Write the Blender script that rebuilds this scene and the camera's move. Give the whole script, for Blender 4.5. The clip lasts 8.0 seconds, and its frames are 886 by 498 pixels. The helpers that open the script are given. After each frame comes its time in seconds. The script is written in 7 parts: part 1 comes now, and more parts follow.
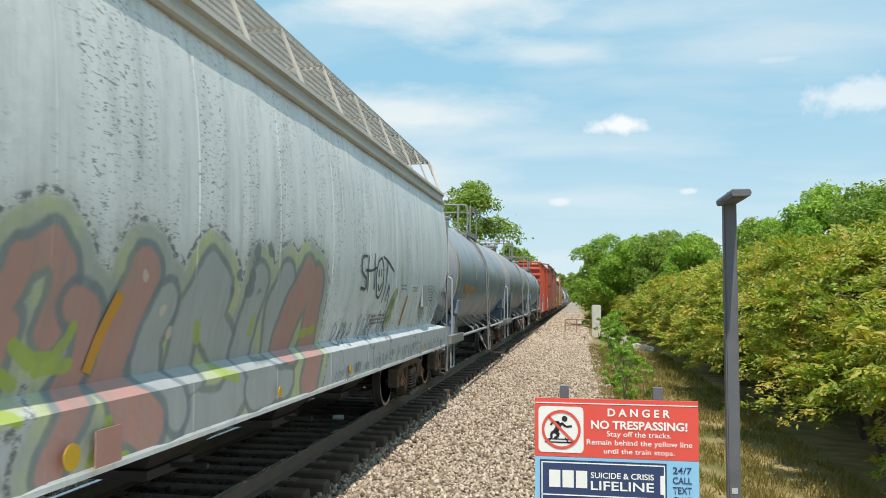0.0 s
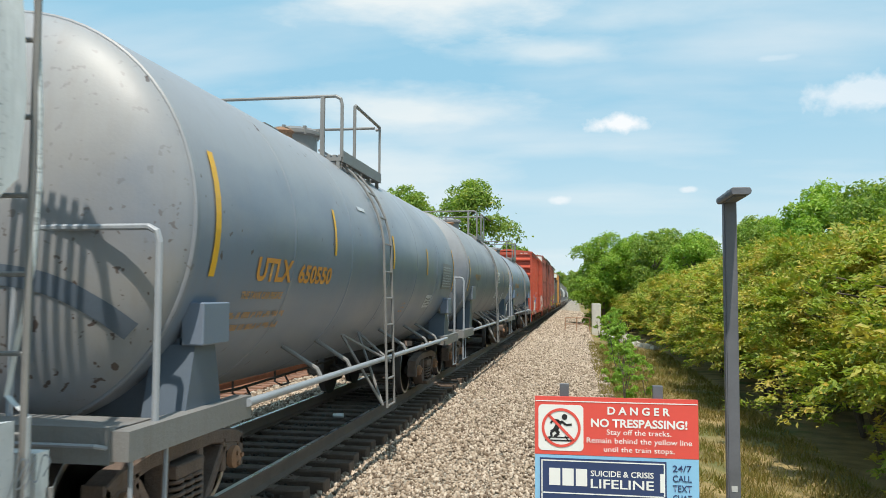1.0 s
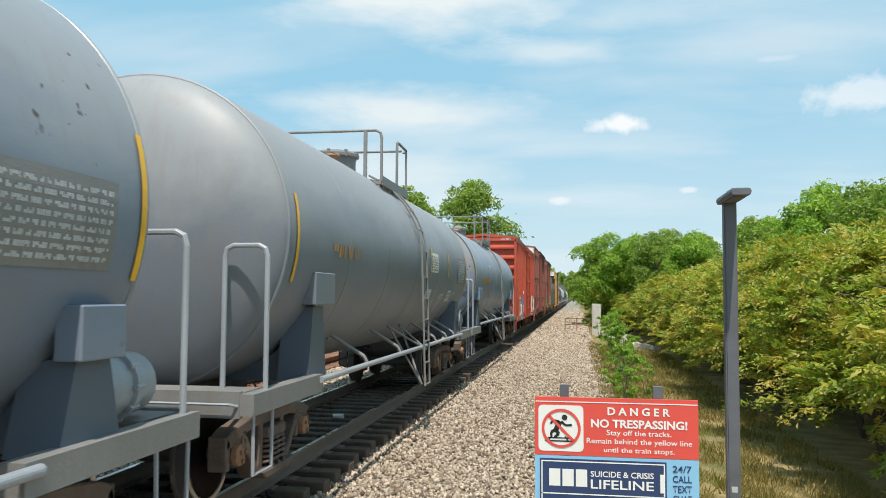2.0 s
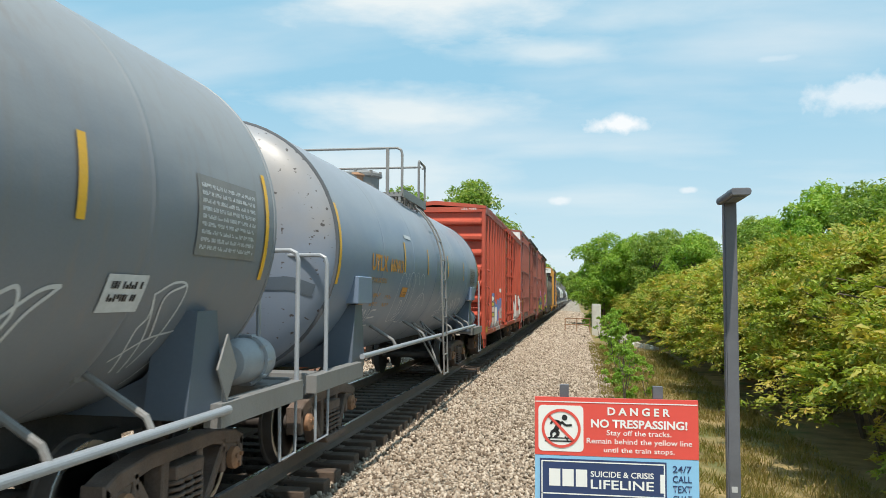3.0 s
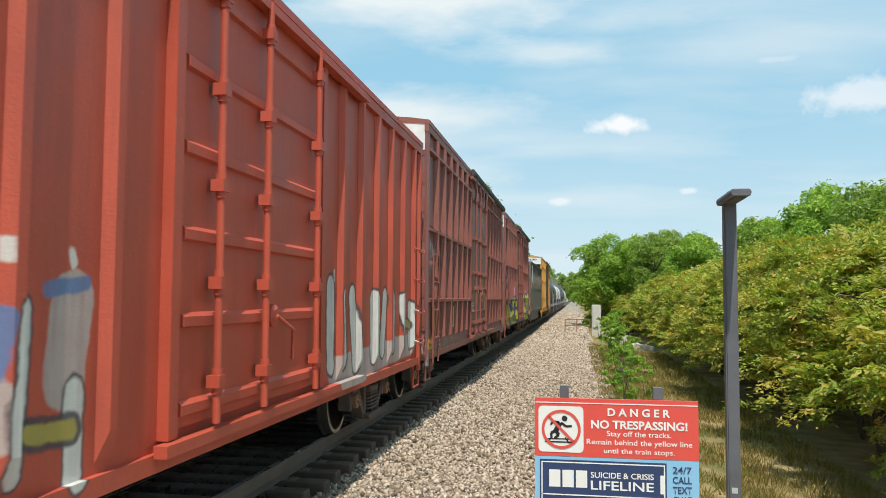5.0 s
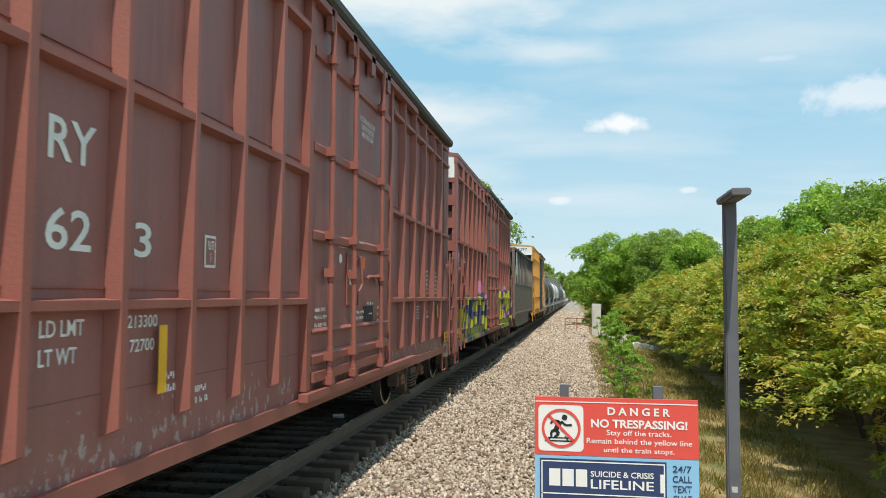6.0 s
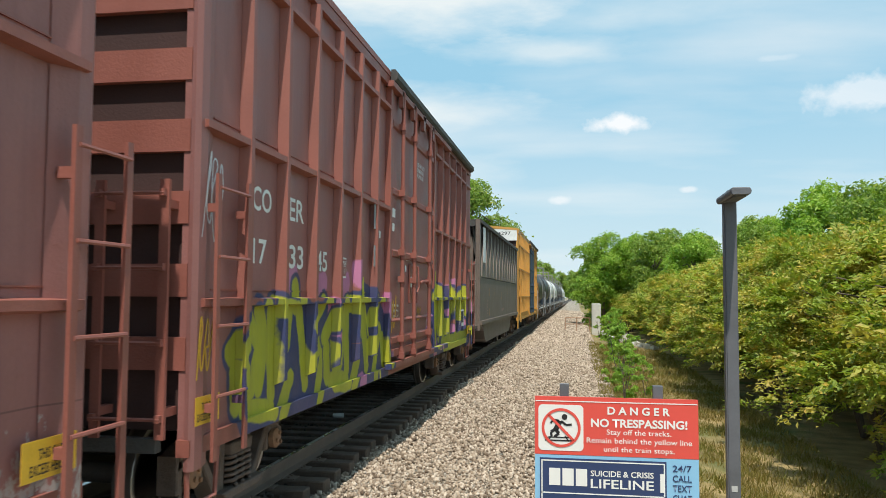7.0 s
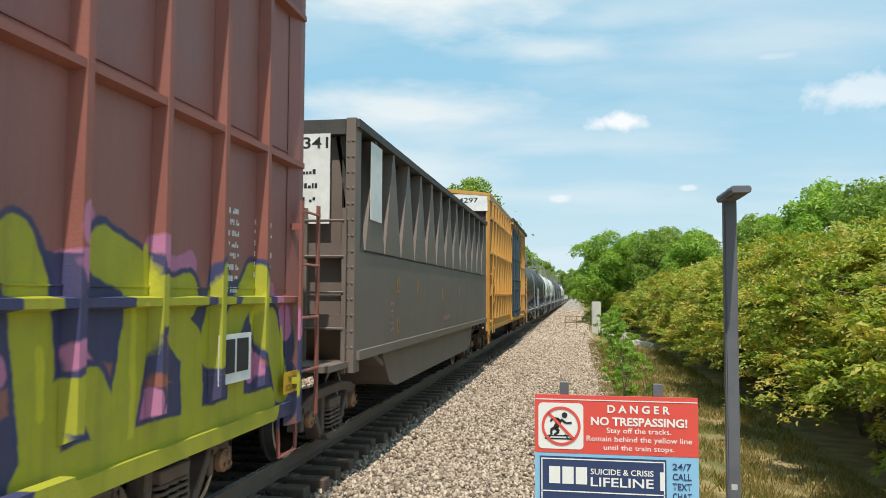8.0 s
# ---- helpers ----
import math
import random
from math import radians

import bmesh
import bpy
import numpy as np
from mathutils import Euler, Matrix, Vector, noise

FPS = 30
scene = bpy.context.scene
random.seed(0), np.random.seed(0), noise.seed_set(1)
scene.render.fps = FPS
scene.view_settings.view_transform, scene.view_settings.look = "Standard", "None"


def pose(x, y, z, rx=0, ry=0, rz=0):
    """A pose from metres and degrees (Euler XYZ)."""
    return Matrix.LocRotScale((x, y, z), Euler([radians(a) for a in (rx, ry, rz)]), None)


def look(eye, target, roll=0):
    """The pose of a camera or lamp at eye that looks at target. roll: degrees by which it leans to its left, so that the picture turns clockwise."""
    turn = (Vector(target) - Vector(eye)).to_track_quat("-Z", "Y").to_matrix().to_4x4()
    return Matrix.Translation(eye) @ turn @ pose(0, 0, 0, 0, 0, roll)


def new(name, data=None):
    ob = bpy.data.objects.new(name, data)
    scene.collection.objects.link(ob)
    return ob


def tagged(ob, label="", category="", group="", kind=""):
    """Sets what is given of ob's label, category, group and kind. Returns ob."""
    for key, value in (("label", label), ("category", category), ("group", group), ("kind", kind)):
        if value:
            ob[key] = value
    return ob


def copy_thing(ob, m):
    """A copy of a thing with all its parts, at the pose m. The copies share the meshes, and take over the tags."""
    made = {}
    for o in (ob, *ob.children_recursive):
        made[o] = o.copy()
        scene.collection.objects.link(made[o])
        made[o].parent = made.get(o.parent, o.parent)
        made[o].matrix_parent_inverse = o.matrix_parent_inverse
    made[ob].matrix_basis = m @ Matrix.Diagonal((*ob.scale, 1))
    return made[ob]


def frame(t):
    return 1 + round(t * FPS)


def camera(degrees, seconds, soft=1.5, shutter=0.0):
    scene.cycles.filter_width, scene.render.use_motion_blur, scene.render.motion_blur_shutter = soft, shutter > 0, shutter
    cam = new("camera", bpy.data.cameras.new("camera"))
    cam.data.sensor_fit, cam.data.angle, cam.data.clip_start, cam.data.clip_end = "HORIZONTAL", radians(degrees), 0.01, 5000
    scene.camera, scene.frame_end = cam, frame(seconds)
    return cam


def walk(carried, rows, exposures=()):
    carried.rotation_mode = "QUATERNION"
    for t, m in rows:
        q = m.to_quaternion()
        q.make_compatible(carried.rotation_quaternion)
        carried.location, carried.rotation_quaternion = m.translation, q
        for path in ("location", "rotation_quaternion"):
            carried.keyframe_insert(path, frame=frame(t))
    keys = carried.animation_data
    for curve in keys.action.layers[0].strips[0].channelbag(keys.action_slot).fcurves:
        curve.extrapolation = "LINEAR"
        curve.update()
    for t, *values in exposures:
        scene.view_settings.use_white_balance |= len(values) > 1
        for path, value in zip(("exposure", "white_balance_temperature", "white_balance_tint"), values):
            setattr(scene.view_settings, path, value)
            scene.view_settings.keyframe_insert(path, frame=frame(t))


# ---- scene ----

# ---- camera ----
EYE = Vector((0.0, 0.0, 1.917))
TRACK_X, SPEED = -4.163, 12.531


def aim(up):
    """The pose of the hand-held camera, pitched up by so many degrees."""
    y, p = radians(-9.46), radians(up)
    way = Vector((math.sin(y) * math.cos(p), math.cos(y) * math.cos(p), math.sin(p)))
    return look(EYE, EYE + way * 10, 0.318)


cam = camera(57.81, 8.0, soft=0.5, shutter=0.05)
walk(cam, [(t, aim(3.385 + 0.0403 * (d - 1.2))) for t, d in (
    (0, 3.0), (0.5, 1.2), (1, 0.0), (1.5, 0.5), (3, 1.0), (3.5, 0.0), (4, 3.0), (4.5, 3.0),
    (6, 0.8), (6.5, 0.7), (7, 0.0), (7.5, -2.0), (8, -3.0))])

# ---- light ----
SUN = Vector((0.072, -0.435, 0.90)).normalized()
sun = new("sun", bpy.data.lights.new("sun", "SUN"))
sun.data.energy, sun.data.angle, sun.data.color = 4.8, radians(0.53), (1.0, 0.94, 0.83)
sun.matrix_basis = look((0, 0, 60), Vector((0, 0, 60)) - SUN)
scene.view_settings.exposure = 0.0


class Graph:
    """Short hand for node trees."""

    def __init__(self, tree):
        self.tree = tree
        tree.nodes.clear()

    def add(self, kind, ins=None, **settings):
        n = self.tree.nodes.new(kind)
        if kind == "ShaderNodeTexNoise":
            n.normalize = True
        if "operation" in settings:
            n.operation = settings["operation"]
        if "use_clamp" in settings:
            n.use_clamp = settings["use_clamp"]
        if "data_type" in settings:
            n.data_type, n.blend_type = settings["data_type"], settings["blend_type"]
        if "feature" in settings:
            n.feature = settings["feature"]
        for k, v in (ins or {}).items():
            if isinstance(v, bpy.types.NodeSocket):
                self.tree.links.new(v, n.inputs[k])
            else:
                n.inputs[k].default_value = v
        return n

    def math(self, op, a, b=0.0, clamp=False):
        return self.add("ShaderNodeMath", {0: a, 1: b}, operation=op, use_clamp=clamp).outputs[0]

    def span(self, v, lo, hi, a=0.0, b=1.0):
        return self.add("ShaderNodeMapRange", {0: v, 1: lo, 2: hi, 3: a, 4: b}).outputs[0]

    def mix(self, f, a, b, blend="MIX"):
        n = self.add("ShaderNodeMix", data_type="RGBA", blend_type=blend)
        for k, v in ((0, f), (6, a), (7, b)):
            if isinstance(v, bpy.types.NodeSocket):
                self.tree.links.new(v, n.inputs[k])
            else:
                n.inputs[k].default_value = v if k == 0 or len(v) == 4 else (*v, 1)
        return n.outputs[2]

    def noise(self, vec, scale, detail=3.0, rough=0.5):
        return self.add("ShaderNodeTexNoise", {"Vector": vec, "Scale": scale, "Detail": detail, "Roughness": rough}).outputs[0]

    def scaled(self, vec, s):
        return self.add("ShaderNodeVectorMath", {0: vec, 1: s}, operation="MULTIPLY").outputs[0]


def make_world():
    w = bpy.data.worlds.new("sky")
    scene.world = w
    w.use_nodes = True
    g = Graph(w.node_tree)
    sky = g.add("ShaderNodeTexSky")
    sky.sky_type, sky.sun_disc, sky.sun_elevation, sky.sun_rotation = "NISHITA", False, math.asin(SUN.z), math.atan2(SUN.x, SUN.y)
    sky.air_density, sky.dust_density, sky.ozone_density = 1.0, 1.2, 1.5
    d = g.add("ShaderNodeTexCoord").outputs["Generated"]
    z = g.add("ShaderNodeSeparateXYZ", {0: d}).outputs[2]
    # thin high veils, seen flat from below
    flat = g.add("ShaderNodeVectorMath", {0: d, 1: g.add("ShaderNodeCombineXYZ", {0: g.math("ADD", z, 0.18), 1: g.math("ADD", z, 0.18), 2: 1.0}).outputs[0]}, operation="DIVIDE").outputs[0]
    veil = g.noise(g.scaled(flat, (0.6, 1.3, 0.0)), 1.1, 7, 0.5)
    veil = g.span(veil, 0.45, 0.72, 0.0, 0.75)
    # thin summer haze all over the blue
    col = g.mix(0.82, sky.outputs[0], (3.75, 7.15, 9.2))
    col = g.mix(veil, col, (8.8, 9.3, 9.5))
    col = g.mix(g.span(z, 0.0, 0.24, 0.75, 0.0), col, (7.9, 9.1, 9.4))
    # broad soft streaks of high cloud
    wisp = g.noise(g.scaled(d, (1.0, 1.0, 3.2)), 7.0, 7, 0.58)
    for cx, cz, wx, wz, thick in STREAKS:
        a, b = radians(cx), radians(cz)
        c = (math.sin(a) * math.cos(b), math.cos(a) * math.cos(b), math.sin(b))
        off = g.scaled(g.add("ShaderNodeVectorMath", {0: d, 1: c}, operation="SUBTRACT").outputs[0], (1 / radians(wx), 0.3 / radians(wx), 1 / radians(wz)))
        q = g.add("ShaderNodeVectorMath", {0: off}, operation="LENGTH").outputs["Value"]
        f = g.span(g.math("ADD", q, g.math("MULTIPLY", g.math("SUBTRACT", wisp, 0.5), 2.4)), 0.15, 1.25, thick, 0.0)
        col = g.mix(f, col, (9.3, 9.7, 9.6))
    # small fair-weather clouds
    puff = g.noise(d, 30.0, 5, 0.6)
    for cx, cz, wx, wz, thick in CLOUDS:
        a, b = radians(cx), radians(cz)
        c = (math.sin(a) * math.cos(b), math.cos(a) * math.cos(b), math.sin(b))
        off = g.add("ShaderNodeVectorMath", {0: d, 1: c}, operation="SUBTRACT").outputs[0]
        off = g.scaled(off, (1 / radians(wx), 0.3 / radians(wx), 1 / radians(wz)))
        r = g.add("ShaderNodeVectorMath", {0: off}, operation="LENGTH").outputs["Value"]
        f = g.span(g.math("ADD", r, g.math("MULTIPLY", g.math("SUBTRACT", puff, 0.5), 2.2)), 0.50, 1.15, thick, 0.0)
        col = g.mix(f, col, (10.5, 10.5, 10.5))
    bg = g.add("ShaderNodeBackground", {"Color": col, "Strength": 0.098})
    g.tree.links.new(bg.outputs[0], g.add("ShaderNodeOutputWorld").inputs[0])


CLOUDS = ((3.0, 12.0, 2.1, 0.62, 0.85), (-1.15, 6.8, 0.75, 0.3, 0.5), (7.6, 7.35, 0.65, 0.22, 0.5), (18.6, 12.9, 3.0, 1.1, 0.55), (13.4, 15.6, 1.1, 0.22, 0.2))
STREAKS = ((-10.0, 20.6, 10.0, 2.0, 0.85), (-1.2, 17.1, 6.0, 1.0, 0.55), (-12.0, 13.0, 9.0, 1.7, 0.75), (3.0, 19.2, 7.0, 1.2, 0.35), (-14.0, 8.5, 8.0, 2.2, 0.5))
make_world()


# ---- materials ----
def material(name, base, rough=0.6, metal=0.0, var=0.2, scale=1.5, streak=0.0, grime=(0.12, 0.09, 0.07), bump=0.15, fine=45.0, paint=None):
    """A worn surface: broad and fine variation, run-down streaks of grime, fine relief."""
    m = bpy.data.materials.new(name)
    m.use_nodes = True
    g = Graph(m.node_tree)
    p = g.add("ShaderNodeTexCoord").outputs["Object"]
    broad, grain = g.noise(p, scale, 4), g.noise(p, fine, 3, 0.6)
    f = g.math("ADD", g.math("MULTIPLY", broad, 0.7), g.math("MULTIPLY", grain, 0.3))
    col = g.mix(g.span(f, 0.3, 0.7), tuple(c * (1 - var) for c in base), tuple(min(1, c * (1 + var)) for c in base))
    if paint:
        col = paint(g, p, col)
    if streak:
        runs = g.noise(g.scaled(p, (5.0, 5.0, 0.35)), 1.6, 4, 0.65)
        spots = g.noise(p, 0.9, 3)
        k = g.math("MULTIPLY", g.span(runs, 0.48, 0.75), g.span(spots, 0.35, 0.7, 0.35, 1.0))
        col = g.mix(g.math("MULTIPLY", k, streak), col, grime)
    b = g.add("ShaderNodeBsdfPrincipled", {"Base Color": col, "Metallic": metal, "Roughness": g.span(broad, 0.25, 0.75, max(0.05, rough - 0.12), min(1.0, rough + 0.12))})
    if bump:
        bm_ = g.add("ShaderNodeBump", {"Height": g.math("ADD", grain, g.math("MULTIPLY", broad, 1.5)), "Strength": bump, "Distance": 0.02})
        g.tree.links.new(bm_.outputs[0], b.inputs["Normal"])
    g.tree.links.new(b.outputs[0], g.add("ShaderNodeOutputMaterial").inputs[0])
    return m


def nearest(g, q, strokes, mid):
    """The distance, on a car's side, from q to strokes given as (station, height)."""
    best = None
    for line in strokes:
        for a, b in zip(line, line[1:]):
            a, b = Vector((0, a[0] - mid, a[1])), Vector((0, b[0] - mid, b[1]))
            d = b - a
            k = d / d.length_squared
            t = g.math("SUBTRACT", g.add("ShaderNodeVectorMath", {0: q, 1: k}, operation="DOT_PRODUCT").outputs["Value"], k.dot(a), True)
            t = g.add("ShaderNodeCombineXYZ", {1: t, 2: t}).outputs[0]
            e = g.add("ShaderNodeVectorMath", {0: g.add("ShaderNodeVectorMath", {0: t, 1: -d, 2: -a}, operation="MULTIPLY_ADD").outputs[0], 1: q}, operation="ADD").outputs[0]
            e = g.add("ShaderNodeVectorMath", {0: e}, operation="LENGTH").outputs["Value"]
            best = e if best is None else g.math("MINIMUM", best, e)
    return best


def wavering(g, p, k, scale=3.5):
    """The place on the car's side, shaken a little as a hand would."""
    wob = g.add("ShaderNodeTexNoise", {"Vector": p, "Scale": scale, "Detail": 4.0, "Roughness": 0.6}).outputs["Color"]
    q = g.add("ShaderNodeVectorMath", {0: g.scaled(wob, (0.0, k, k)), 1: (0.0, -k / 2, -k / 2)}, operation="ADD").outputs[0]
    return g.scaled(g.add("ShaderNodeVectorMath", {0: p, 1: q}, operation="ADD").outputs[0], (0.0, 1.0, 1.0))


def tagged_side(mid, layers, worn=0.85):
    """Spray paint on a box car's side. layers: fill, width, outline colour, outline width, strokes."""
    def paint(g, p, col):
        q = wavering(g, p, 0.10)
        fade = g.span(g.noise(g.scaled(p, (4.0, 4.0, 0.6)), 2.5, 4, 0.6), 0.3, 0.75, worn, 1.0)
        dust = g.span(g.noise(p, 6.0, 4, 0.6), 0.35, 0.75, 0.0, 0.35)
        for fill, width, ink, rim, strokes in layers:
            d = g.math("SUBTRACT", nearest(g, q, strokes, mid), width / 2)
            if ink:
                col = g.mix(g.math("MULTIPLY", g.span(d, rim, rim + 0.02, 1.0, 0.0), fade), col, ink)
            tone = g.mix(dust, fill, tuple(0.6 * v + 0.03 for v in fill))
            col = g.mix(g.math("MULTIPLY", g.span(d, -0.008, 0.012, 1.0, 0.0), fade), col, tone)
        return col
    return paint


def leafy(name, dark, light, tip):
    m = bpy.data.materials.new(name)
    m.use_nodes = True
    g = Graph(m.node_tree)
    r = g.add("ShaderNodeNewGeometry").outputs["Random Per Island"]
    p = g.add("ShaderNodeTexCoord").outputs["Object"]
    col = g.mix(r, dark, light)
    col = g.mix(g.span(g.noise(p, 1.6, 3), 0.45, 0.68, 0.0, 0.85), col, tip)
    col = g.mix(g.span(g.math("FRACT", g.math("MULTIPLY", r, 17.3)), 0.93, 1.0), col, (tip[0] * 1.3, tip[1] * 1.1, tip[2]))
    b = g.add("ShaderNodeBsdfPrincipled", {"Base Color": col, "Roughness": 0.5, "Specular IOR Level": 0.35})
    t = g.add("ShaderNodeBsdfTranslucent", {"Color": g.scaled(col, (1.3, 1.4, 0.6))})
    o = g.add("ShaderNodeMixShader", {0: 0.38, 1: b.outputs[0], 2: t.outputs[0]})
    g.tree.links.new(o.outputs[0], g.add("ShaderNodeOutputMaterial").inputs[0])
    return m


def flakes(g, p, col):
    """Short dark flakes where the old paint has blistered along the seams."""
    rows = g.span(g.noise(g.scaled(p, (1.0, 1.0, 0.15)), 3.0, 3, 0.6), 0.45, 0.60)
    bits = g.span(g.noise(g.scaled(p, (1.0, 0.55, 1.6)), 34.0, 2, 0.6), 0.575, 0.64)
    soft = g.span(g.noise(g.scaled(p, (1.0, 1.0, 0.2)), 5.0, 4, 0.6), 0.45, 0.75, 0.0, 0.35)
    col = g.mix(soft, col, (0.38, 0.39, 0.40))
    return g.mix(g.math("MULTIPLY", g.math("MULTIPLY", rows, bits), 0.75), col, (0.13, 0.13, 0.14))


def lit_back(g, p, col):
    """Sky light on the tank's back, painted as a paler upper half in uneven runs."""
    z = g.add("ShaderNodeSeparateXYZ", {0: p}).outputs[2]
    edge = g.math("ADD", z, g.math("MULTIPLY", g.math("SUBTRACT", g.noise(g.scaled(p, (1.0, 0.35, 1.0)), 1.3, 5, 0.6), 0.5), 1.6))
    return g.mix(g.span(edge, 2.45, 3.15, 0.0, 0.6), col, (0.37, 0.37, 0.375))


def speckled(g, p, col):
    """The painted-in lit back, with small dark chips and a brown bloom on the dished ends."""
    ends = g.span(g.math("ABSOLUTE", g.add("ShaderNodeSeparateXYZ", {0: p}).outputs[1]), 6.46, 6.50)
    col = g.mix(g.math("MULTIPLY", ends, g.span(g.noise(p, 1.0, 4), 0.42, 0.68, 0.15, 0.85)), lit_back(g, p, col), (0.29, 0.265, 0.25))
    return g.mix(g.math("MULTIPLY", ends, g.span(g.noise(p, 15.0, 2, 0.5), 0.66, 0.69)), col, (0.07, 0.06, 0.06))


def rust_spots(g, p, col):
    """A few rusty chips and a pale bloom on an old tank, over the painted-in lit back."""
    s = g.add("ShaderNodeSeparateXYZ", {0: p})
    ends = g.span(g.math("ABSOLUTE", s.outputs[1]), 5.85, 6.0)
    chips = g.math("MAXIMUM", g.math("MULTIPLY", g.span(g.noise(p, 9.0, 2, 0.5), 0.69, 0.72), g.span(g.noise(p, 0.8, 2), 0.48, 0.6)), g.math("MULTIPLY", g.math("MULTIPLY", g.span(g.noise(p, 13.0, 2, 0.5), 0.65, 0.68), ends), g.span(s.outputs[2], 2.0, 2.7, 1.0, 0.25)))
    col = g.mix(g.math("MULTIPLY", ends, g.span(g.noise(p, 1.2, 4), 0.40, 0.70, 0.25, 0.9)), col, (0.30, 0.285, 0.27))
    col = g.mix(g.span(g.noise(g.scaled(p, (1.0, 0.5, 1.0)), 0.7, 4), 0.45, 0.75, 0.0, 0.35), col, (0.34, 0.32, 0.29))
    return g.mix(chips, lit_back(g, p, col), (0.085, 0.062, 0.055))


def chipped(g, p, col):
    """Pale bare chips along the foot of the sheets, thickest by the corners, and a weld line above them."""
    at = g.add("ShaderNodeSeparateXYZ", {0: p})
    z, y = at.outputs[2], g.math("ABSOLUTE", at.outputs[1])
    low = g.math("ADD", z, g.math("MULTIPLY", g.math("SUBTRACT", g.noise(p, 1.6, 3), 0.5), 0.5))
    reach = g.math("ADD", g.span(low, 1.00, 1.32, 0.10, 0.0), g.math("MULTIPLY", g.span(low, 0.95, 1.25, 0.10, 0.0), g.span(y, 5.9, 7.2)))
    bits = g.span(g.math("ADD", g.noise(g.scaled(p, (1.0, 1.0, 0.6)), 15.0, 4, 0.65), reach), 0.66, 0.70)
    col = g.mix(g.math("MULTIPLY", bits, g.span(low, 1.25, 1.40, 0.8, 0.0)), col, (0.40, 0.36, 0.34))
    return g.mix(g.span(g.math("ABSOLUTE", g.math("SUBTRACT", z, 1.345)), 0.003, 0.007, 0.6, 0.0), col, (0.09, 0.04, 0.035))


SALMON, PALE, INK, LIME = (0.52, 0.25, 0.21), (0.42, 0.44, 0.445), (0.165, 0.195, 0.23), (0.47, 0.50, 0.25)
# fat sprayed letters on the hopper: colour, width and strokes through (station, height)
LETTERS = (
    (PALE, 0.34, (((5.13, 1.43), (5.15, 1.79), (5.40, 2.06), (5.58, 1.95), (5.52, 1.71)), ((5.56, 1.68), (5.88, 1.47)), ((5.18, 1.08), (5.59, 1.06), (5.89, 1.25)))),
    (PALE, 0.34, (((6.28, 2.02), (6.20, 1.76), (6.13, 1.45)), ((6.19, 1.18), (6.90, 1.20)))),
    (PALE, 0.38, (((6.78, 1.50), (6.72, 1.83), (6.92, 2.04)), )),
    (SALMON, 0.42, (((7.02, 1.51), (7.20, 1.82), (7.47, 2.08)), ((7.75, 2.02), (7.77, 1.47), (7.52, 1.08)))),
    (PALE, 0.30, (((4.80, 1.85), (4.64, 1.64), (4.74, 1.36), (4.90, 1.20)), )),
    (SALMON, 0.34, (((4.49, 2.04), (4.34, 1.75), (4.27, 1.45), (4.36, 1.24), (4.56, 1.14)), )),
    (SALMON, 0.19, (((3.30, 1.55), (3.28, 1.88), (3.40, 2.08), (3.60, 2.17), (3.73, 2.06), (3.73, 1.88), (3.68, 1.74)), ((3.36, 1.76), (3.2, 1.69)))),
    (SALMON, 0.20, (((3.86, 1.88), (4.01, 1.80), (4.02, 1.57), (3.84, 1.34), (3.62, 1.05)), )),
)
DABS = (((3.44, 1.68), (3.60, 1.59), (3.78, 1.61), (3.87, 1.74)), ((3.39, 1.54), (3.48, 1.50)), ((3.66, 1.55), (3.89, 1.56)), ((3.25, 1.40), (3.40, 1.33)), ((4.15, 1.21), (3.96, 1.0), (4.33, 0.98)),
        ((5.31, 1.72), (5.35, 1.60)), ((6.26, 1.62), (6.30, 1.73)), ((7.50, 1.55), (7.90, 1.59)), ((5.58, 1.38), (5.85, 1.30)))


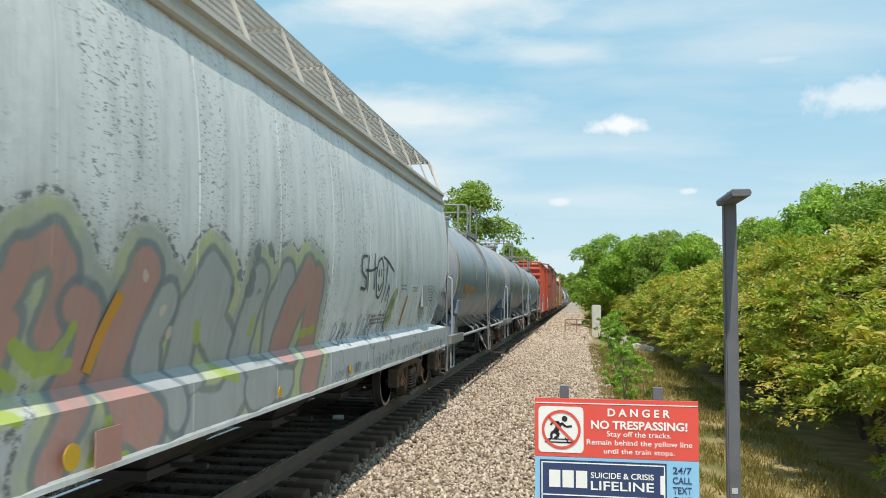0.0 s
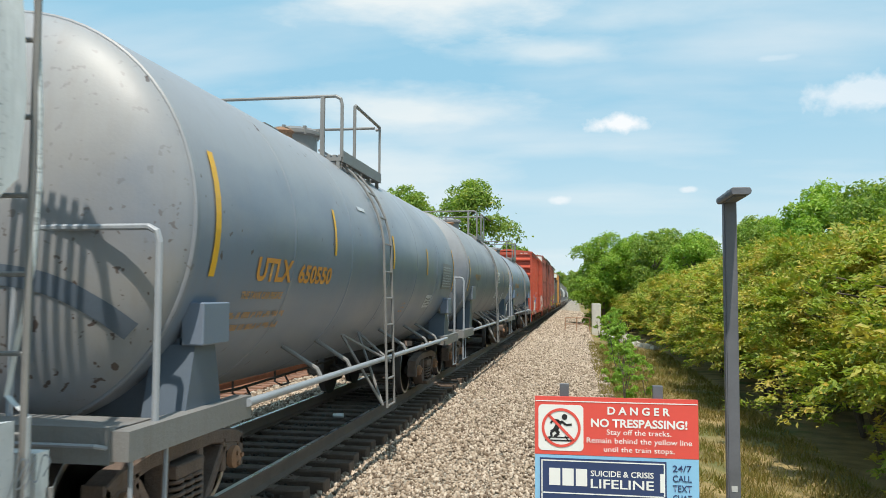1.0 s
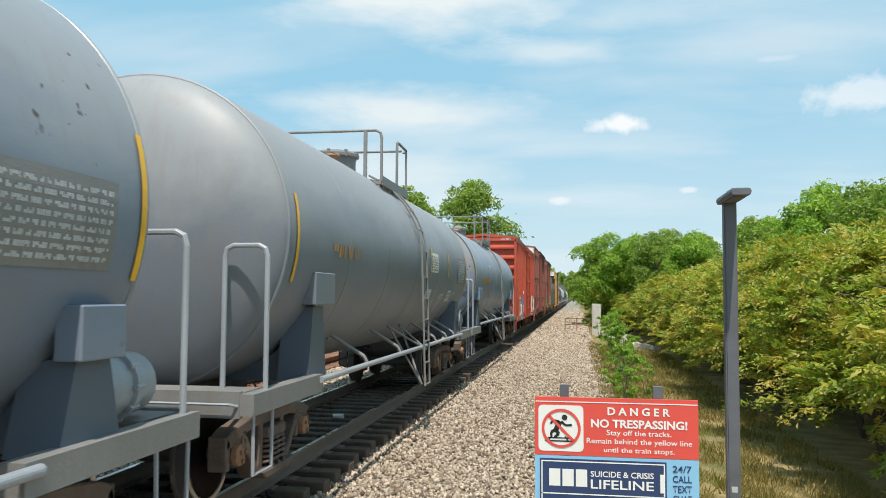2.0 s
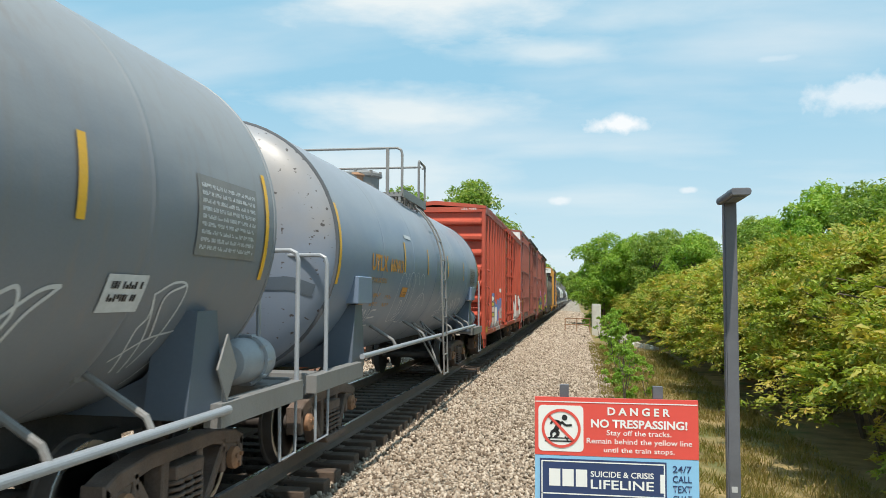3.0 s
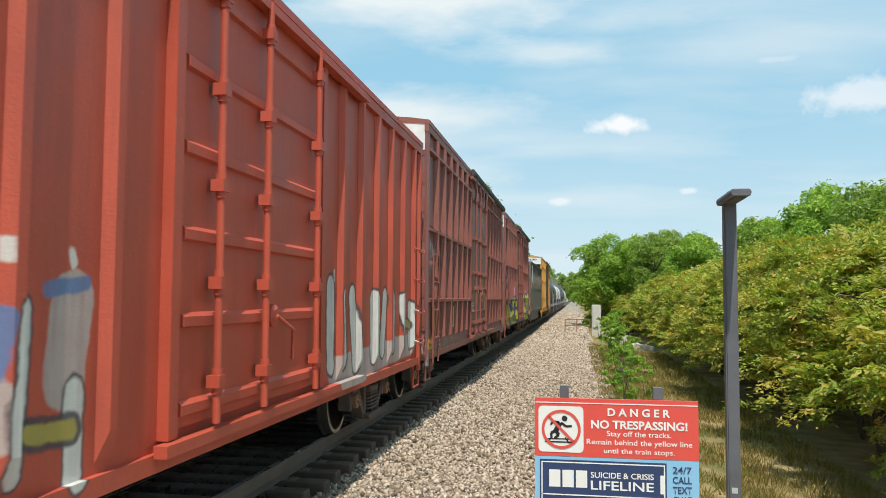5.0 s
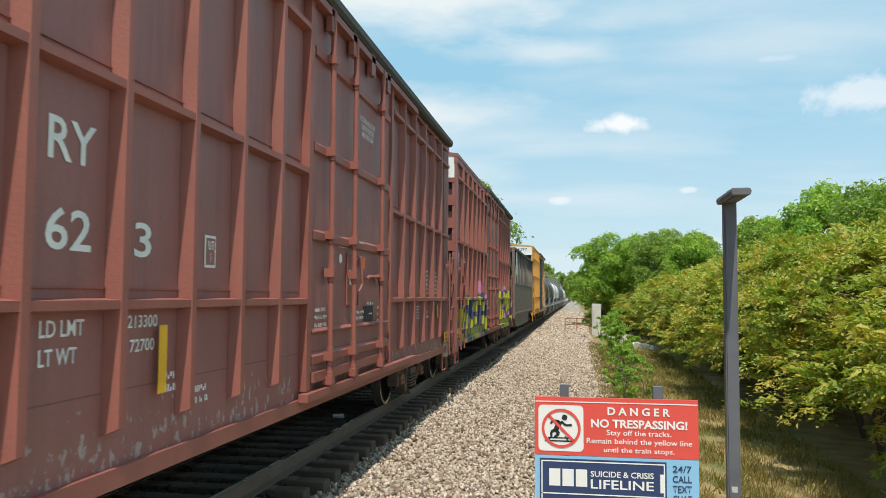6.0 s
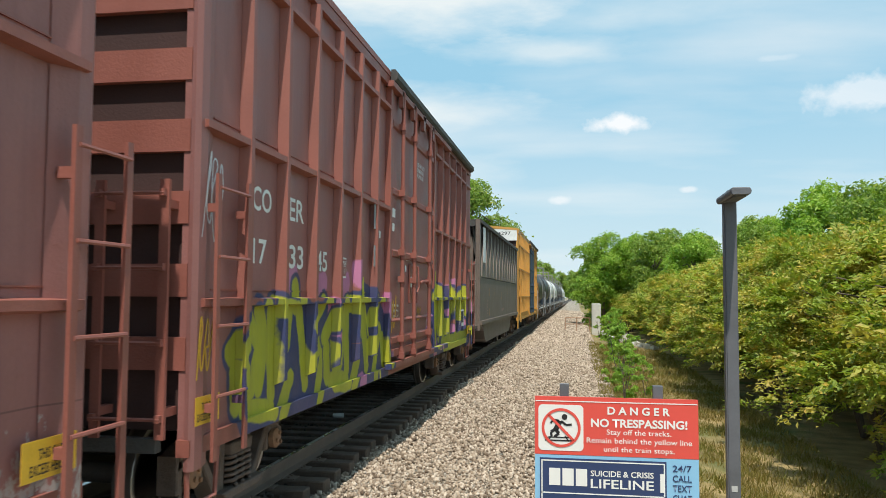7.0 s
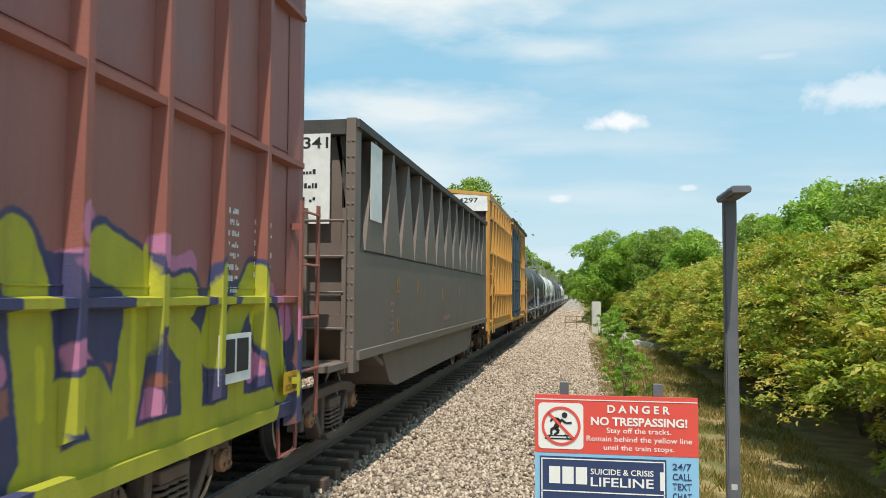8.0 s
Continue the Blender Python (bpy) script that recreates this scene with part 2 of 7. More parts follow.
def sprayed(g, p, col):
    """Flaked old paint with a row of fat letters sprayed over it: halo, outline and fill of each, edges wavering."""
    col = flakes(g, p, col)
    q = wavering(g, p, 0.10)

    def near(strokes):
        return nearest(g, q, strokes, 8.275)
    # painted-in shade and grime as a grey wash, and loose scrawled lines along the sill and the foot of the sheets
    at = g.add("ShaderNodeSeparateXYZ", {0: p})
    low = g.math("ADD", at.outputs[2], g.math("MULTIPLY", g.noise(p, 1.1, 2), 0.15))
    col = g.mix(g.span(low, 1.38, 1.50, 0.7, 0.0), col, (0.36, 0.385, 0.41))
    wire = g.math("ABSOLUTE", g.math("SUBTRACT", g.noise(g.scaled(p, (0.0, 1.0, 1.0)), 3.4, 1.0), 0.5))
    area = g.math("MULTIPLY", g.span(low, 1.40, 1.95, 0.7, 0.0), g.span(g.noise(p, 1.3, 2), 0.35, 0.55))
    col = g.mix(g.math("MULTIPLY", g.span(wire, 0.012, 0.022, 1.0, 0.0), area), col, (0.12, 0.15, 0.20))
    fills = [(c, g.math("SUBTRACT", near(st), w / 2)) for c, w, st in LETTERS]
    every = fills[0][1]
    for c, d in fills[1:]:
        every = g.math("MINIMUM", every, d)
    fade = g.span(g.noise(g.scaled(p, (4.0, 4.0, 0.5)), 2.0, 4, 0.6), 0.3, 0.75, 0.72, 1.0)
    # soft overspray, a crust of dark flakes round the edge, pale green halo
    col = g.mix(g.span(every, 0.10, 0.34, 0.55, 0.0), col, (0.40, 0.415, 0.40))
    crust = g.math("MULTIPLY", g.span(g.math("ABSOLUTE", g.math("SUBTRACT", every, 0.185)), 0.012, 0.035, 1.0, 0.0), g.span(g.noise(g.scaled(p, (1.0, 1.0, 1.6)), 16.0, 3, 0.7), 0.47, 0.56))
    col = g.mix(g.math("MULTIPLY", crust, 0.8), col, (0.09, 0.095, 0.10))
    grey_green = g.mix(g.span(g.noise(p, 2.4, 3), 0.42, 0.62), (0.36, 0.385, 0.35), LIME)
    col = g.mix(g.math("MULTIPLY", g.span(every, 0.135, 0.175, 1.0, 0.0), fade), col, grey_green)
    for c, d in fills:
        col = g.mix(g.math("MULTIPLY", g.span(d, 0.045, 0.07, 0.92, 0.0), fade), col, INK)
        tone = g.mix(g.span(g.noise(p, 5.0, 4, 0.6), 0.3, 0.75), c, tuple(0.72 * v + 0.10 for v in c))
        col = g.mix(g.math("MULTIPLY", g.span(d, -0.012, 0.012, 1.0, 0.0), fade), col, tone)
    col = g.mix(g.span(near(DABS), 0.035, 0.05, 0.85, 0.0), col, (0.36, 0.45, 0.07))
    bubbles = g.add("ShaderNodeTexVoronoi", {"Vector": q, "Scale": 5.5}).outputs["Distance"]
    spot = g.math("MULTIPLY", g.span(near((((5.95, 2.05), (6.35, 2.2)), )), 0.20, 0.24, 1.0, 0.0), g.span(bubbles, 0.40, 0.46, 1.0, 0.0))
    col = g.mix(g.math("MULTIPLY", spot, 0.8), col, (0.15, 0.18, 0.20))
    return g.mix(g.span(near((((4.50, 2.04), (4.52, 2.03)), ((4.77, 1.82), (4.78, 1.83)), ((4.92, 1.66), (4.93, 1.67)))), 0.028, 0.04, 0.8, 0.0), col, (0.62, 0.52, 0.46))


NAVY, GREEN, PINK = (0.035, 0.045, 0.13), (0.41, 0.40, 0.022), (0.52, 0.19, 0.35)
# strokes of the lime piece through (station, height): fills, the dark ground behind them, pink clouds and yellow lights
FIRST = (((96.15, 1.47), (96.51, 1.69), (96.73, 1.48), (96.56, 1.10)), ((96.72, 1.80), (96.86, 1.48), (96.73, 1.13)), ((96.98, 1.76), (97.02, 1.05)), ((97.01, 1.82), (97.46, 1.78), (97.40, 1.47)),
         ((97.74, 1.74), (97.93, 1.00)), ((97.51, 1.14), (97.21, 0.78)), ((98.06, 1.61), (98.51, 1.82)), ((98.04, 1.25), (98.58, 1.43), (98.28, 0.82)), ((98.76, 1.31), (98.86, 1.01)), ((96.23, 1.32), (96.25, 1.05)), ((97.61, 2.02), (97.62, 1.85)), ((96.42, 0.95), (97.00, 0.90)))
BEFORE = tuple(tuple((u - 2.40, z + 0.03 * math.sin(9 * u)) for u, z in line) for line in FIRST)
SECOND = (((103.75, 2.14), (103.88, 1.92), (103.89, 1.81), (104.02, 1.00)), ((104.51, 2.15), (104.89, 2.03), (104.90, 1.71), (104.72, 1.01)), ((104.19, 1.32), (104.44, 1.35), (104.56, 1.17)), ((105.25, 1.78), (105.63, 1.53), (105.65, 1.04)),
          ((105.90, 1.51), (106.07, 2.02)), ((106.24, 1.57), (106.67, 2.03), (106.88, 1.54)), ((106.41, 1.38), (106.38, 0.94)), ((107.14, 1.63), (107.38, 1.05)), ((103.93, 0.92), (104.94, 0.92), (107.10, 0.92)), ((104.96, 1.85), (105.57, 1.89)),
          ((102.6, 1.9), (102.75, 1.05)), ((103.05, 1.1), (103.2, 2.0), (103.45, 1.15)))
BAND = (((94.05, 1.50), (96.24, 1.55), (97.06, 1.60), (97.72, 1.78), (98.31, 1.66), (98.65, 1.45)), ((94.05, 1.05), (98.75, 1.0)), ((102.55, 1.55), (103.87, 1.80), (104.57, 1.84), (105.48, 1.60), (106.66, 1.76), (107.30, 1.45)), ((102.5, 1.0), (107.4, 1.0)))
BLOBS = (((96.37, 1.81), (96.36, 1.64)), ((96.48, 1.46), (96.48, 1.31)), ((97.50, 1.31), (97.57, 1.34)), ((98.21, 1.24), (98.24, 1.25)), ((97.57, 0.84), (97.71, 0.84)), ((104.22, 1.56), (104.25, 1.49)), ((104.99, 1.21), (104.97, 1.11)), ((106.64, 1.37), (106.67, 1.27)), ((107.42, 1.72), (107.46, 1.57)))
HIGH = (((96.90, 2.00), (97.00, 2.07)), ((97.32, 2.24), (97.37, 2.07)), ((104.25, 2.05), (104.10, 2.01)), ((105.08, 2.18), (105.09, 2.15)), ((104.29, 2.32), (104.29, 2.29)), ((105.39, 2.04), (105.55, 2.10)), ((95.9, 2.03), (96.1, 2.06)), ((95.1, 2.05), (95.15, 2.1)), ((98.9, 1.85), (98.95, 1.7)))
SLASHES = (((105.13, 1.62), (105.16, 1.25)), ((106.96, 1.68), (106.99, 1.42)))
LIGHTS = (((103.10, 2.37), (103.12, 1.97)), ((104.99, 2.20), (105.00, 1.93)), ((104.86, 1.83), (104.85, 1.05)), ((103.02, 1.41), (103.04, 1.06)), ((103.97, 1.61), (103.99, 1.28)), ((102.94, 0.99), (102.97, 0.84)), ((102.22, 1.79), (102.25, 1.72)), ((106.88, 2.07), (106.67, 1.68)), ((107.39, 1.59), (107.46, 1.10)))
MORE_LIGHTS = (((97.84, 1.77), (98.01, 1.40)), ((98.45, 1.38), (98.41, 1.02)), ((97.73, 2.12), (97.77, 1.86)), ((98.51, 0.87), (98.54, 0.76)), ((97.96, 1.31), (97.97, 1.07)), ((98.29, 1.69), (98.35, 1.56)))
CLOUDS_FAR = (((103.00, 1.73), (103.14, 1.60)), ((103.60, 1.58), (103.66, 1.53)), ((104.33, 1.54), (104.40, 1.49)), ((103.34, 2.09), (103.48, 2.01)), ((104.25, 2.08), (104.31, 1.98)), ((105.31, 2.10), (105.56, 2.05)), ((107.12, 1.94), (107.13, 1.67)), ((102.00, 1.53), (102.36, 1.50)), ((101.90, 1.29), (102.12, 1.32)), ((103.20, 1.11), (103.21, 0.95)), ((105.19, 1.17), (105.12, 1.02)), ((102.27, 1.99), (102.33, 1.96)), ((102.77, 0.84), (102.97, 0.84)))
LIME_PIECE = tagged_side(100.4, ((PINK, 0.24, None, 0, HIGH), (NAVY, 0.62, None, 0, BAND), (PINK, 0.15, None, 0, CLOUDS_FAR), (PINK, 0.20, None, 0, BLOBS), (GREEN, 0.19, NAVY, 0.045, BEFORE), (GREEN, 0.225, NAVY, 0.03, FIRST), (GREEN, 0.31, NAVY, 0.035, SECOND),
                               ((0.56, 0.53, 0.03), 0.06, None, 0, LIGHTS + MORE_LIGHTS), ((0.50, 0.19, 0.03), 0.07, None, 0, SLASHES)), 0.92)
BLACK, CHALK, GREYISH, BLUISH = (0.05, 0.05, 0.06), (0.66, 0.65, 0.61), (0.46, 0.39, 0.36), (0.10, 0.20, 0.40)
ARCHES = (((63.89, 1.94), (64.21, 1.95), (64.27, 1.61), (64.49, 1.62)), ((64.69, 1.50), (64.62, 1.84), (64.92, 1.98), (65.12, 1.75), (65.08, 1.11)), ((65.40, 1.64), (65.45, 1.91), (65.70, 1.96), (65.96, 1.81), (65.89, 1.42)), ((66.32, 1.94), (66.64, 1.99)), ((65.36, 1.17), (65.61, 1.12)),
          ((63.0, 0.95), (62.92, 1.45), (63.02, 1.85), (63.3, 2.02), (63.62, 1.95), (63.72, 1.65), (63.6, 1.42), (63.74, 1.1), (63.6, 0.92)))
GREYS = (((63.97, 1.85), (64.07, 1.08)), ((64.94, 1.62), (64.93, 1.17)), ((65.58, 1.74), (65.87, 1.32)), ((66.53, 1.88), (66.47, 1.49)), ((63.22, 1.75), (63.2, 1.1)), ((63.5, 1.75), (63.5, 1.0)), ((64.4, 0.95), (65.4, 0.93)), ((71.3, 1.05), (75.6, 1.15)))
CHALKS = (((64.34, 1.52), (64.30, 1.00)), ((64.53, 1.84), (64.60, 1.42), (64.81, 1.10)), ((66.11, 1.83), (66.06, 1.05)), ((65.59, 1.54), (65.81, 1.07), (65.53, 0.77)), ((66.55, 1.38), (66.57, 0.93)), ((63.42, 1.86), (63.36, 1.72)))
FAR_CHALKS = (((71.16, 2.02), (71.19, 1.17)), ((71.6, 1.9), (71.7, 1.2)), ((72.04, 1.92), (72.22, 1.11)), ((73.06, 1.86), (73.08, 1.16)), ((73.6, 1.2), (73.75, 1.9)), ((74.23, 1.93), (74.26, 1.21)), ((74.8, 1.85), (74.95, 1.2)), ((75.47, 1.74), (75.49, 1.21)))
DRIPS = (((64.2, 2.3), (64.2, 2.2)), ((64.95, 2.35), (64.96, 2.15)), ((65.5, 2.2), (65.5, 2.12)), ((65.95, 2.18), (65.95, 2.10)), ((66.5, 2.15), (66.52, 2.09)), ((66.95, 1.95), (66.95, 1.85)), ((66.95, 1.35), (66.95, 1.25)), ((71.3, 2.2), (71.3, 2.12)), ((72.4, 2.06), (72.4, 2.02)), ((73.3, 2.0), (73.3, 1.95)), ((74.9, 2.0), (74.9, 1.95)))
OCHRES = (((73.24, 1.51), (73.25, 1.15)), ((74.98, 1.52), (75.48, 1.45)), ((65.4, 1.30), (65.7, 1.28)), ((66.2, 1.22), (66.55, 1.2)), ((63.28, 1.70), (63.48, 1.68)), ((63.25, 1.36), (63.5, 1.34)))
WHITE_PIECE = tagged_side(68.575, ((GREYISH, 0.36, None, 0, GREYS), (CHALK, 0.16, BLACK, 0.012, CHALKS), (BLUISH, 0.085, None, 0, ARCHES), (CHALK, 0.26, BLACK, 0.03, FAR_CHALKS), (CHALK, 0.05, None, 0, DRIPS), ((0.42, 0.34, 0.07), 0.10, BLACK, 0.03, OCHRES)), 0.85)
M = dict(
    hopper=material("hopper_paint", (0.71, 0.72, 0.725), 0.5, streak=0.6, grime=(0.24, 0.24, 0.24), var=0.08, fine=12, paint=sprayed),
    hopper_sill=material("hopper_sill_paint", (0.66, 0.67, 0.67), 0.5, streak=0.5, grime=(0.15, 0.14, 0.13), var=0.1),
    hopper_roof=material("weathered_roof_steel", (0.42, 0.395, 0.355), 0.55, streak=0.4, grime=(0.35, 0.17, 0.06), var=0.15),
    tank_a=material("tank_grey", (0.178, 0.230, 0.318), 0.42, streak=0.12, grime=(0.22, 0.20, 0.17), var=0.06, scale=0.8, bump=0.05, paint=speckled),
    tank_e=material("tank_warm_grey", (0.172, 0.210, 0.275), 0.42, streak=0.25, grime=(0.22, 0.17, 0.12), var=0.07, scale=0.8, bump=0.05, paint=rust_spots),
    tank_b=material("tank_brown_grey", (0.172, 0.190, 0.222), 0.48, streak=0.45, grime=(0.24, 0.19, 0.15), var=0.1, scale=0.8, bump=0.05, paint=lit_back),
    swoosh_and_saddle_shade=material("swoosh_paint_and_saddle_shade", (0.10, 0.125, 0.16), 0.4, var=0.1, bump=0),
    tank_c=material("tank_pale", (0.72, 0.73, 0.72), 0.4, streak=0.4, grime=(0.25, 0.22, 0.18), var=0.06, scale=0.8, bump=0.05),
    tank_d=material("tank_black", (0.05, 0.05, 0.055), 0.45, streak=0.3, var=0.2, bump=0.05),
    steel_grey=material("grey_painted_steel", (0.22, 0.215, 0.21), 0.5, streak=0.4, grime=(0.14, 0.10, 0.07), var=0.15),
    pipe=material("pale_pipe", (0.31, 0.33, 0.36), 0.4, var=0.12, streak=0.2),
    under=material("grimy_underframe_and_shade", (0.06, 0.056, 0.052), 0.75, var=0.35, scale=4, bump=0.3),
    truck=material("rusty_cast_steel", (0.135, 0.10, 0.082), 0.8, var=0.35, scale=6, streak=0.3, grime=(0.20, 0.10, 0.055), bump=0.4),
    bearing=material("rusty_bearing", (0.30, 0.165, 0.095), 0.8, var=0.35, scale=9, bump=0.3),
    wheel=material("wheel_steel", (0.06, 0.05, 0.045), 0.7, var=0.3, scale=8),
    tread=material("polished_tread", (0.45, 0.44, 0.43), 0.3, metal=0.9, var=0.1),
    red=material("boxcar_red", (0.47, 0.080, 0.044), 0.55, streak=0.6, grime=(0.25, 0.055, 0.038), var=0.14, paint=WHITE_PIECE),
    brown=material("boxcar_brown", (0.285, 0.118, 0.106), 0.55, streak=0.5, grime=(0.12, 0.05, 0.045), var=0.13, paint=chipped),
    brown_rib=material("faded_rib_brown", (0.275, 0.092, 0.070), 0.55, streak=0.45, grime=(0.17, 0.06, 0.05), var=0.15),
    coer=material("painted_over_brown", (0.285, 0.118, 0.106), 0.55, streak=0.35, grime=(0.13, 0.055, 0.05), var=0.13, paint=LIME_PIECE),
    coer_rib=material("painted_over_rib", (0.275, 0.092, 0.070), 0.55, streak=0.3, grime=(0.17, 0.06, 0.05), var=0.15, paint=LIME_PIECE),
    coal=material("gondola_brown_black", (0.165, 0.127, 0.106), 0.6, streak=0.5, grime=(0.16, 0.13, 0.11), var=0.15),
    yellow=material("boxcar_yellow", (0.58, 0.29, 0.065), 0.5, streak=0.45, grime=(0.35, 0.16, 0.05), var=0.12),
    blue_door=material("dark_blue_door", (0.045, 0.07, 0.10), 0.5, streak=0.3, var=0.2),
    slot_shade=material("shaded_slot", (0.05, 0.022, 0.02), 0.8, var=0.2),
    spray_red=material("salmon_spray", (0.47, 0.235, 0.20), 0.6, var=0.12, streak=0.35, grime=(0.4, 0.3, 0.28), bump=0),
    spray_grey=material("grey_spray", (0.31, 0.33, 0.34), 0.6, var=0.12, streak=0.35, grime=(0.45, 0.45, 0.45), bump=0),
    spray_dark=material("blue_black_spray", (0.19, 0.215, 0.25), 0.6, var=0.2, streak=0.35, grime=(0.3, 0.31, 0.32), bump=0),
    spray_lime=material("dull_lime_spray", (0.42, 0.45, 0.24), 0.6, var=0.15, streak=0.35, grime=(0.45, 0.46, 0.4), bump=0),
    spray_orange=material("orange_decal", (0.62, 0.30, 0.05), 0.5, var=0.12, bump=0),
    spray_white=material("thin_white_spray", (0.55, 0.57, 0.60), 0.6, var=0.15, scale=8, bump=0),
    white=material("white_lettering", (0.74, 0.74, 0.72), 0.6, var=0.12, scale=6, bump=0),
    marker=material("black_marker_paint", (0.085, 0.092, 0.105), 0.6, var=0.2, bump=0),
    amber=material("amber_lettering", (0.60, 0.27, 0.045), 0.6, var=0.22, scale=5, bump=0),
    amber_dim=material("faded_amber_stencil", (0.44, 0.26, 0.12), 0.6, var=0.3, scale=9, bump=0),
    orange_tag=material("orange_tag", (0.62, 0.13, 0.03), 0.5, var=0.1, bump=0),
    strip=material("yellow_reflector", (0.78, 0.43, 0.03), 0.45, var=0.12, scale=5, bump=0),
    plate=material("yellow_plate", (0.66, 0.38, 0.03), 0.5, var=0.12, scale=6),
    dark_line=material("dark_paint", (0.02, 0.02, 0.025), 0.6, bump=0),
    rail=material("rail_steel", (0.16, 0.115, 0.09), 0.7, var=0.3, scale=3, bump=0.2),
    railtop=material("worn_rail_head", (0.55, 0.55, 0.56), 0.28, metal=0.85, var=0.1),
    rustrail=material("rusty_rail", (0.23, 0.10, 0.055), 0.85, var=0.3, scale=4, bump=0.3),
    tie=material("creosoted_tie", (0.098, 0.068, 0.050), 0.9, var=0.45, scale=5, fine=60, bump=0.6),
    rusttie=material("rust_stained_tie", (0.25, 0.13, 0.085), 0.9, var=0.4, scale=4, fine=60, bump=0.6),
    sign_red=material("sign_red", (0.72, 0.085, 0.065), 0.45, var=0.05, bump=0),
    sign_white=material("sign_white", (0.80, 0.80, 0.78), 0.45, var=0.03, bump=0),
    sign_sky=material("sign_pale_blue", (0.26, 0.52, 0.76), 0.45, var=0.04, bump=0),
    sign_navy=material("sign_navy", (0.030, 0.052, 0.14), 0.45, var=0.1, bump=0),
    sign_black=material("sign_black", (0.02, 0.02, 0.022), 0.5, bump=0),
    bronze=material("dark_bronze_paint", (0.115, 0.118, 0.135), 0.5, var=0.18, scale=4, bump=0.08),
    lens=material("lamp_lens", (0.5, 0.5, 0.5), 0.25, bump=0),
    concrete=material("pale_concrete", (0.55, 0.53, 0.47), 0.85, var=0.15, scale=3, streak=0.3, bump=0.3),
    bark=material("bark", (0.14, 0.11, 0.085), 0.9, var=0.35, scale=6, bump=0.6),
    leaf=leafy("shrub_leaves", (0.165, 0.245, 0.035), (0.38, 0.44, 0.075), (0.56, 0.41, 0.11)),
    leaf_fresh=leafy("fresh_leaves", (0.13, 0.26, 0.03), (0.30, 0.46, 0.07), (0.36, 0.46, 0.08)),
    leaf_dark=leafy("woodland_leaves", (0.11, 0.20, 0.04), (0.25, 0.37, 0.07), (0.33, 0.39, 0.08)),
)


# ---- mesh helpers ----
def mesh_of(name, bm):
    me = bpy.data.meshes.new(name)
    bm.to_mesh(me)
    bm.free()
    return me


def part(name, bm, mat, parent, label="", smooth=False):
    """Links a bmesh as one mesh object under a thing or a part."""
    me = mesh_of(name, bm)
    for m in (mat if isinstance(mat, (list, tuple)) else (mat,)):
        me.materials.append(m)
    if smooth:
        me.shade_smooth()
        me.set_sharp_from_angle(angle=radians(35))
    ob = new(name, me)
    ob.parent = parent
    return tagged(ob, label)


def thing(name, label, category, at=(0, 0, 0), group="", kind=""):
    ob = new(name)
    ob.matrix_basis = pose(*at)
    return tagged(ob, label, category, group, kind)


def box(bm, x0, x1, y0, y1, z0, z1, mi=0):
    v = [bm.verts.new(c) for c in ((x0, y0, z0), (x1, y0, z0), (x1, y1, z0), (x0, y1, z0), (x0, y0, z1), (x1, y0, z1), (x1, y1, z1), (x0, y1, z1))]
    for f in ((3, 2, 1, 0), (4, 5, 6, 7), (0, 1, 5, 4), (1, 2, 6, 5), (2, 3, 7, 6), (3, 0, 4, 7)):
        bm.faces.new([v[i] for i in f]).material_index = mi
    return bm


def boxes(*rows):
    bm = bmesh.new()
    for r in rows:
        box(bm, *r)
    return bm


def prism(bm, outline, a, b, axis="x", mi=0):
    """An outline, swept from a to b along an axis. For x the outline is (y, z); for y, (x, z); for z, (x, y)."""
    def at(p, d):
        return {"x": (d, p[0], p[1]), "y": (p[0], d, p[1]), "z": (p[0], p[1], d)}[axis]
    lo, hi = [bm.verts.new(at(p, a)) for p in outline], [bm.verts.new(at(p, b)) for p in outline]
    n, made = len(outline), []
    made.append(bm.faces.new(lo))
    made.append(bm.faces.new(hi[::-1]))
    for i in range(n):
        made.append(bm.faces.new((lo[i], hi[i], hi[(i + 1) % n], lo[(i + 1) % n])))
    for f in made:
        f.material_index = mi
    bmesh.ops.recalc_face_normals(bm, faces=made)
    return bm


def tube(bm, pts, r, seg=8, mi=0, closed=False):
    """A round bar along a line of points."""
    pts = [Vector(p) for p in pts]
    rings, side = [], None
    for i, p in enumerate(pts):
        d = (pts[min(i + 1, len(pts) - 1)] - pts[max(i - 1, 0)]).normalized()
        if side is None:
            side = d.orthogonal().normalized()
        side = (side - d * side.dot(d)).normalized()
        up = d.cross(side)
        rings.append([bm.verts.new(p + r * (math.cos(2 * math.pi * k / seg) * side + math.sin(2 * math.pi * k / seg) * up)) for k in range(seg)])
    for a, b in zip(rings, rings[1:]):
        for k in range(seg):
            bm.faces.new((a[k], a[(k + 1) % seg], b[(k + 1) % seg], b[k])).material_index = mi
    bm.faces.new(rings[0][::-1]).material_index = mi
    bm.faces.new(rings[-1]).material_index = mi
    return bm


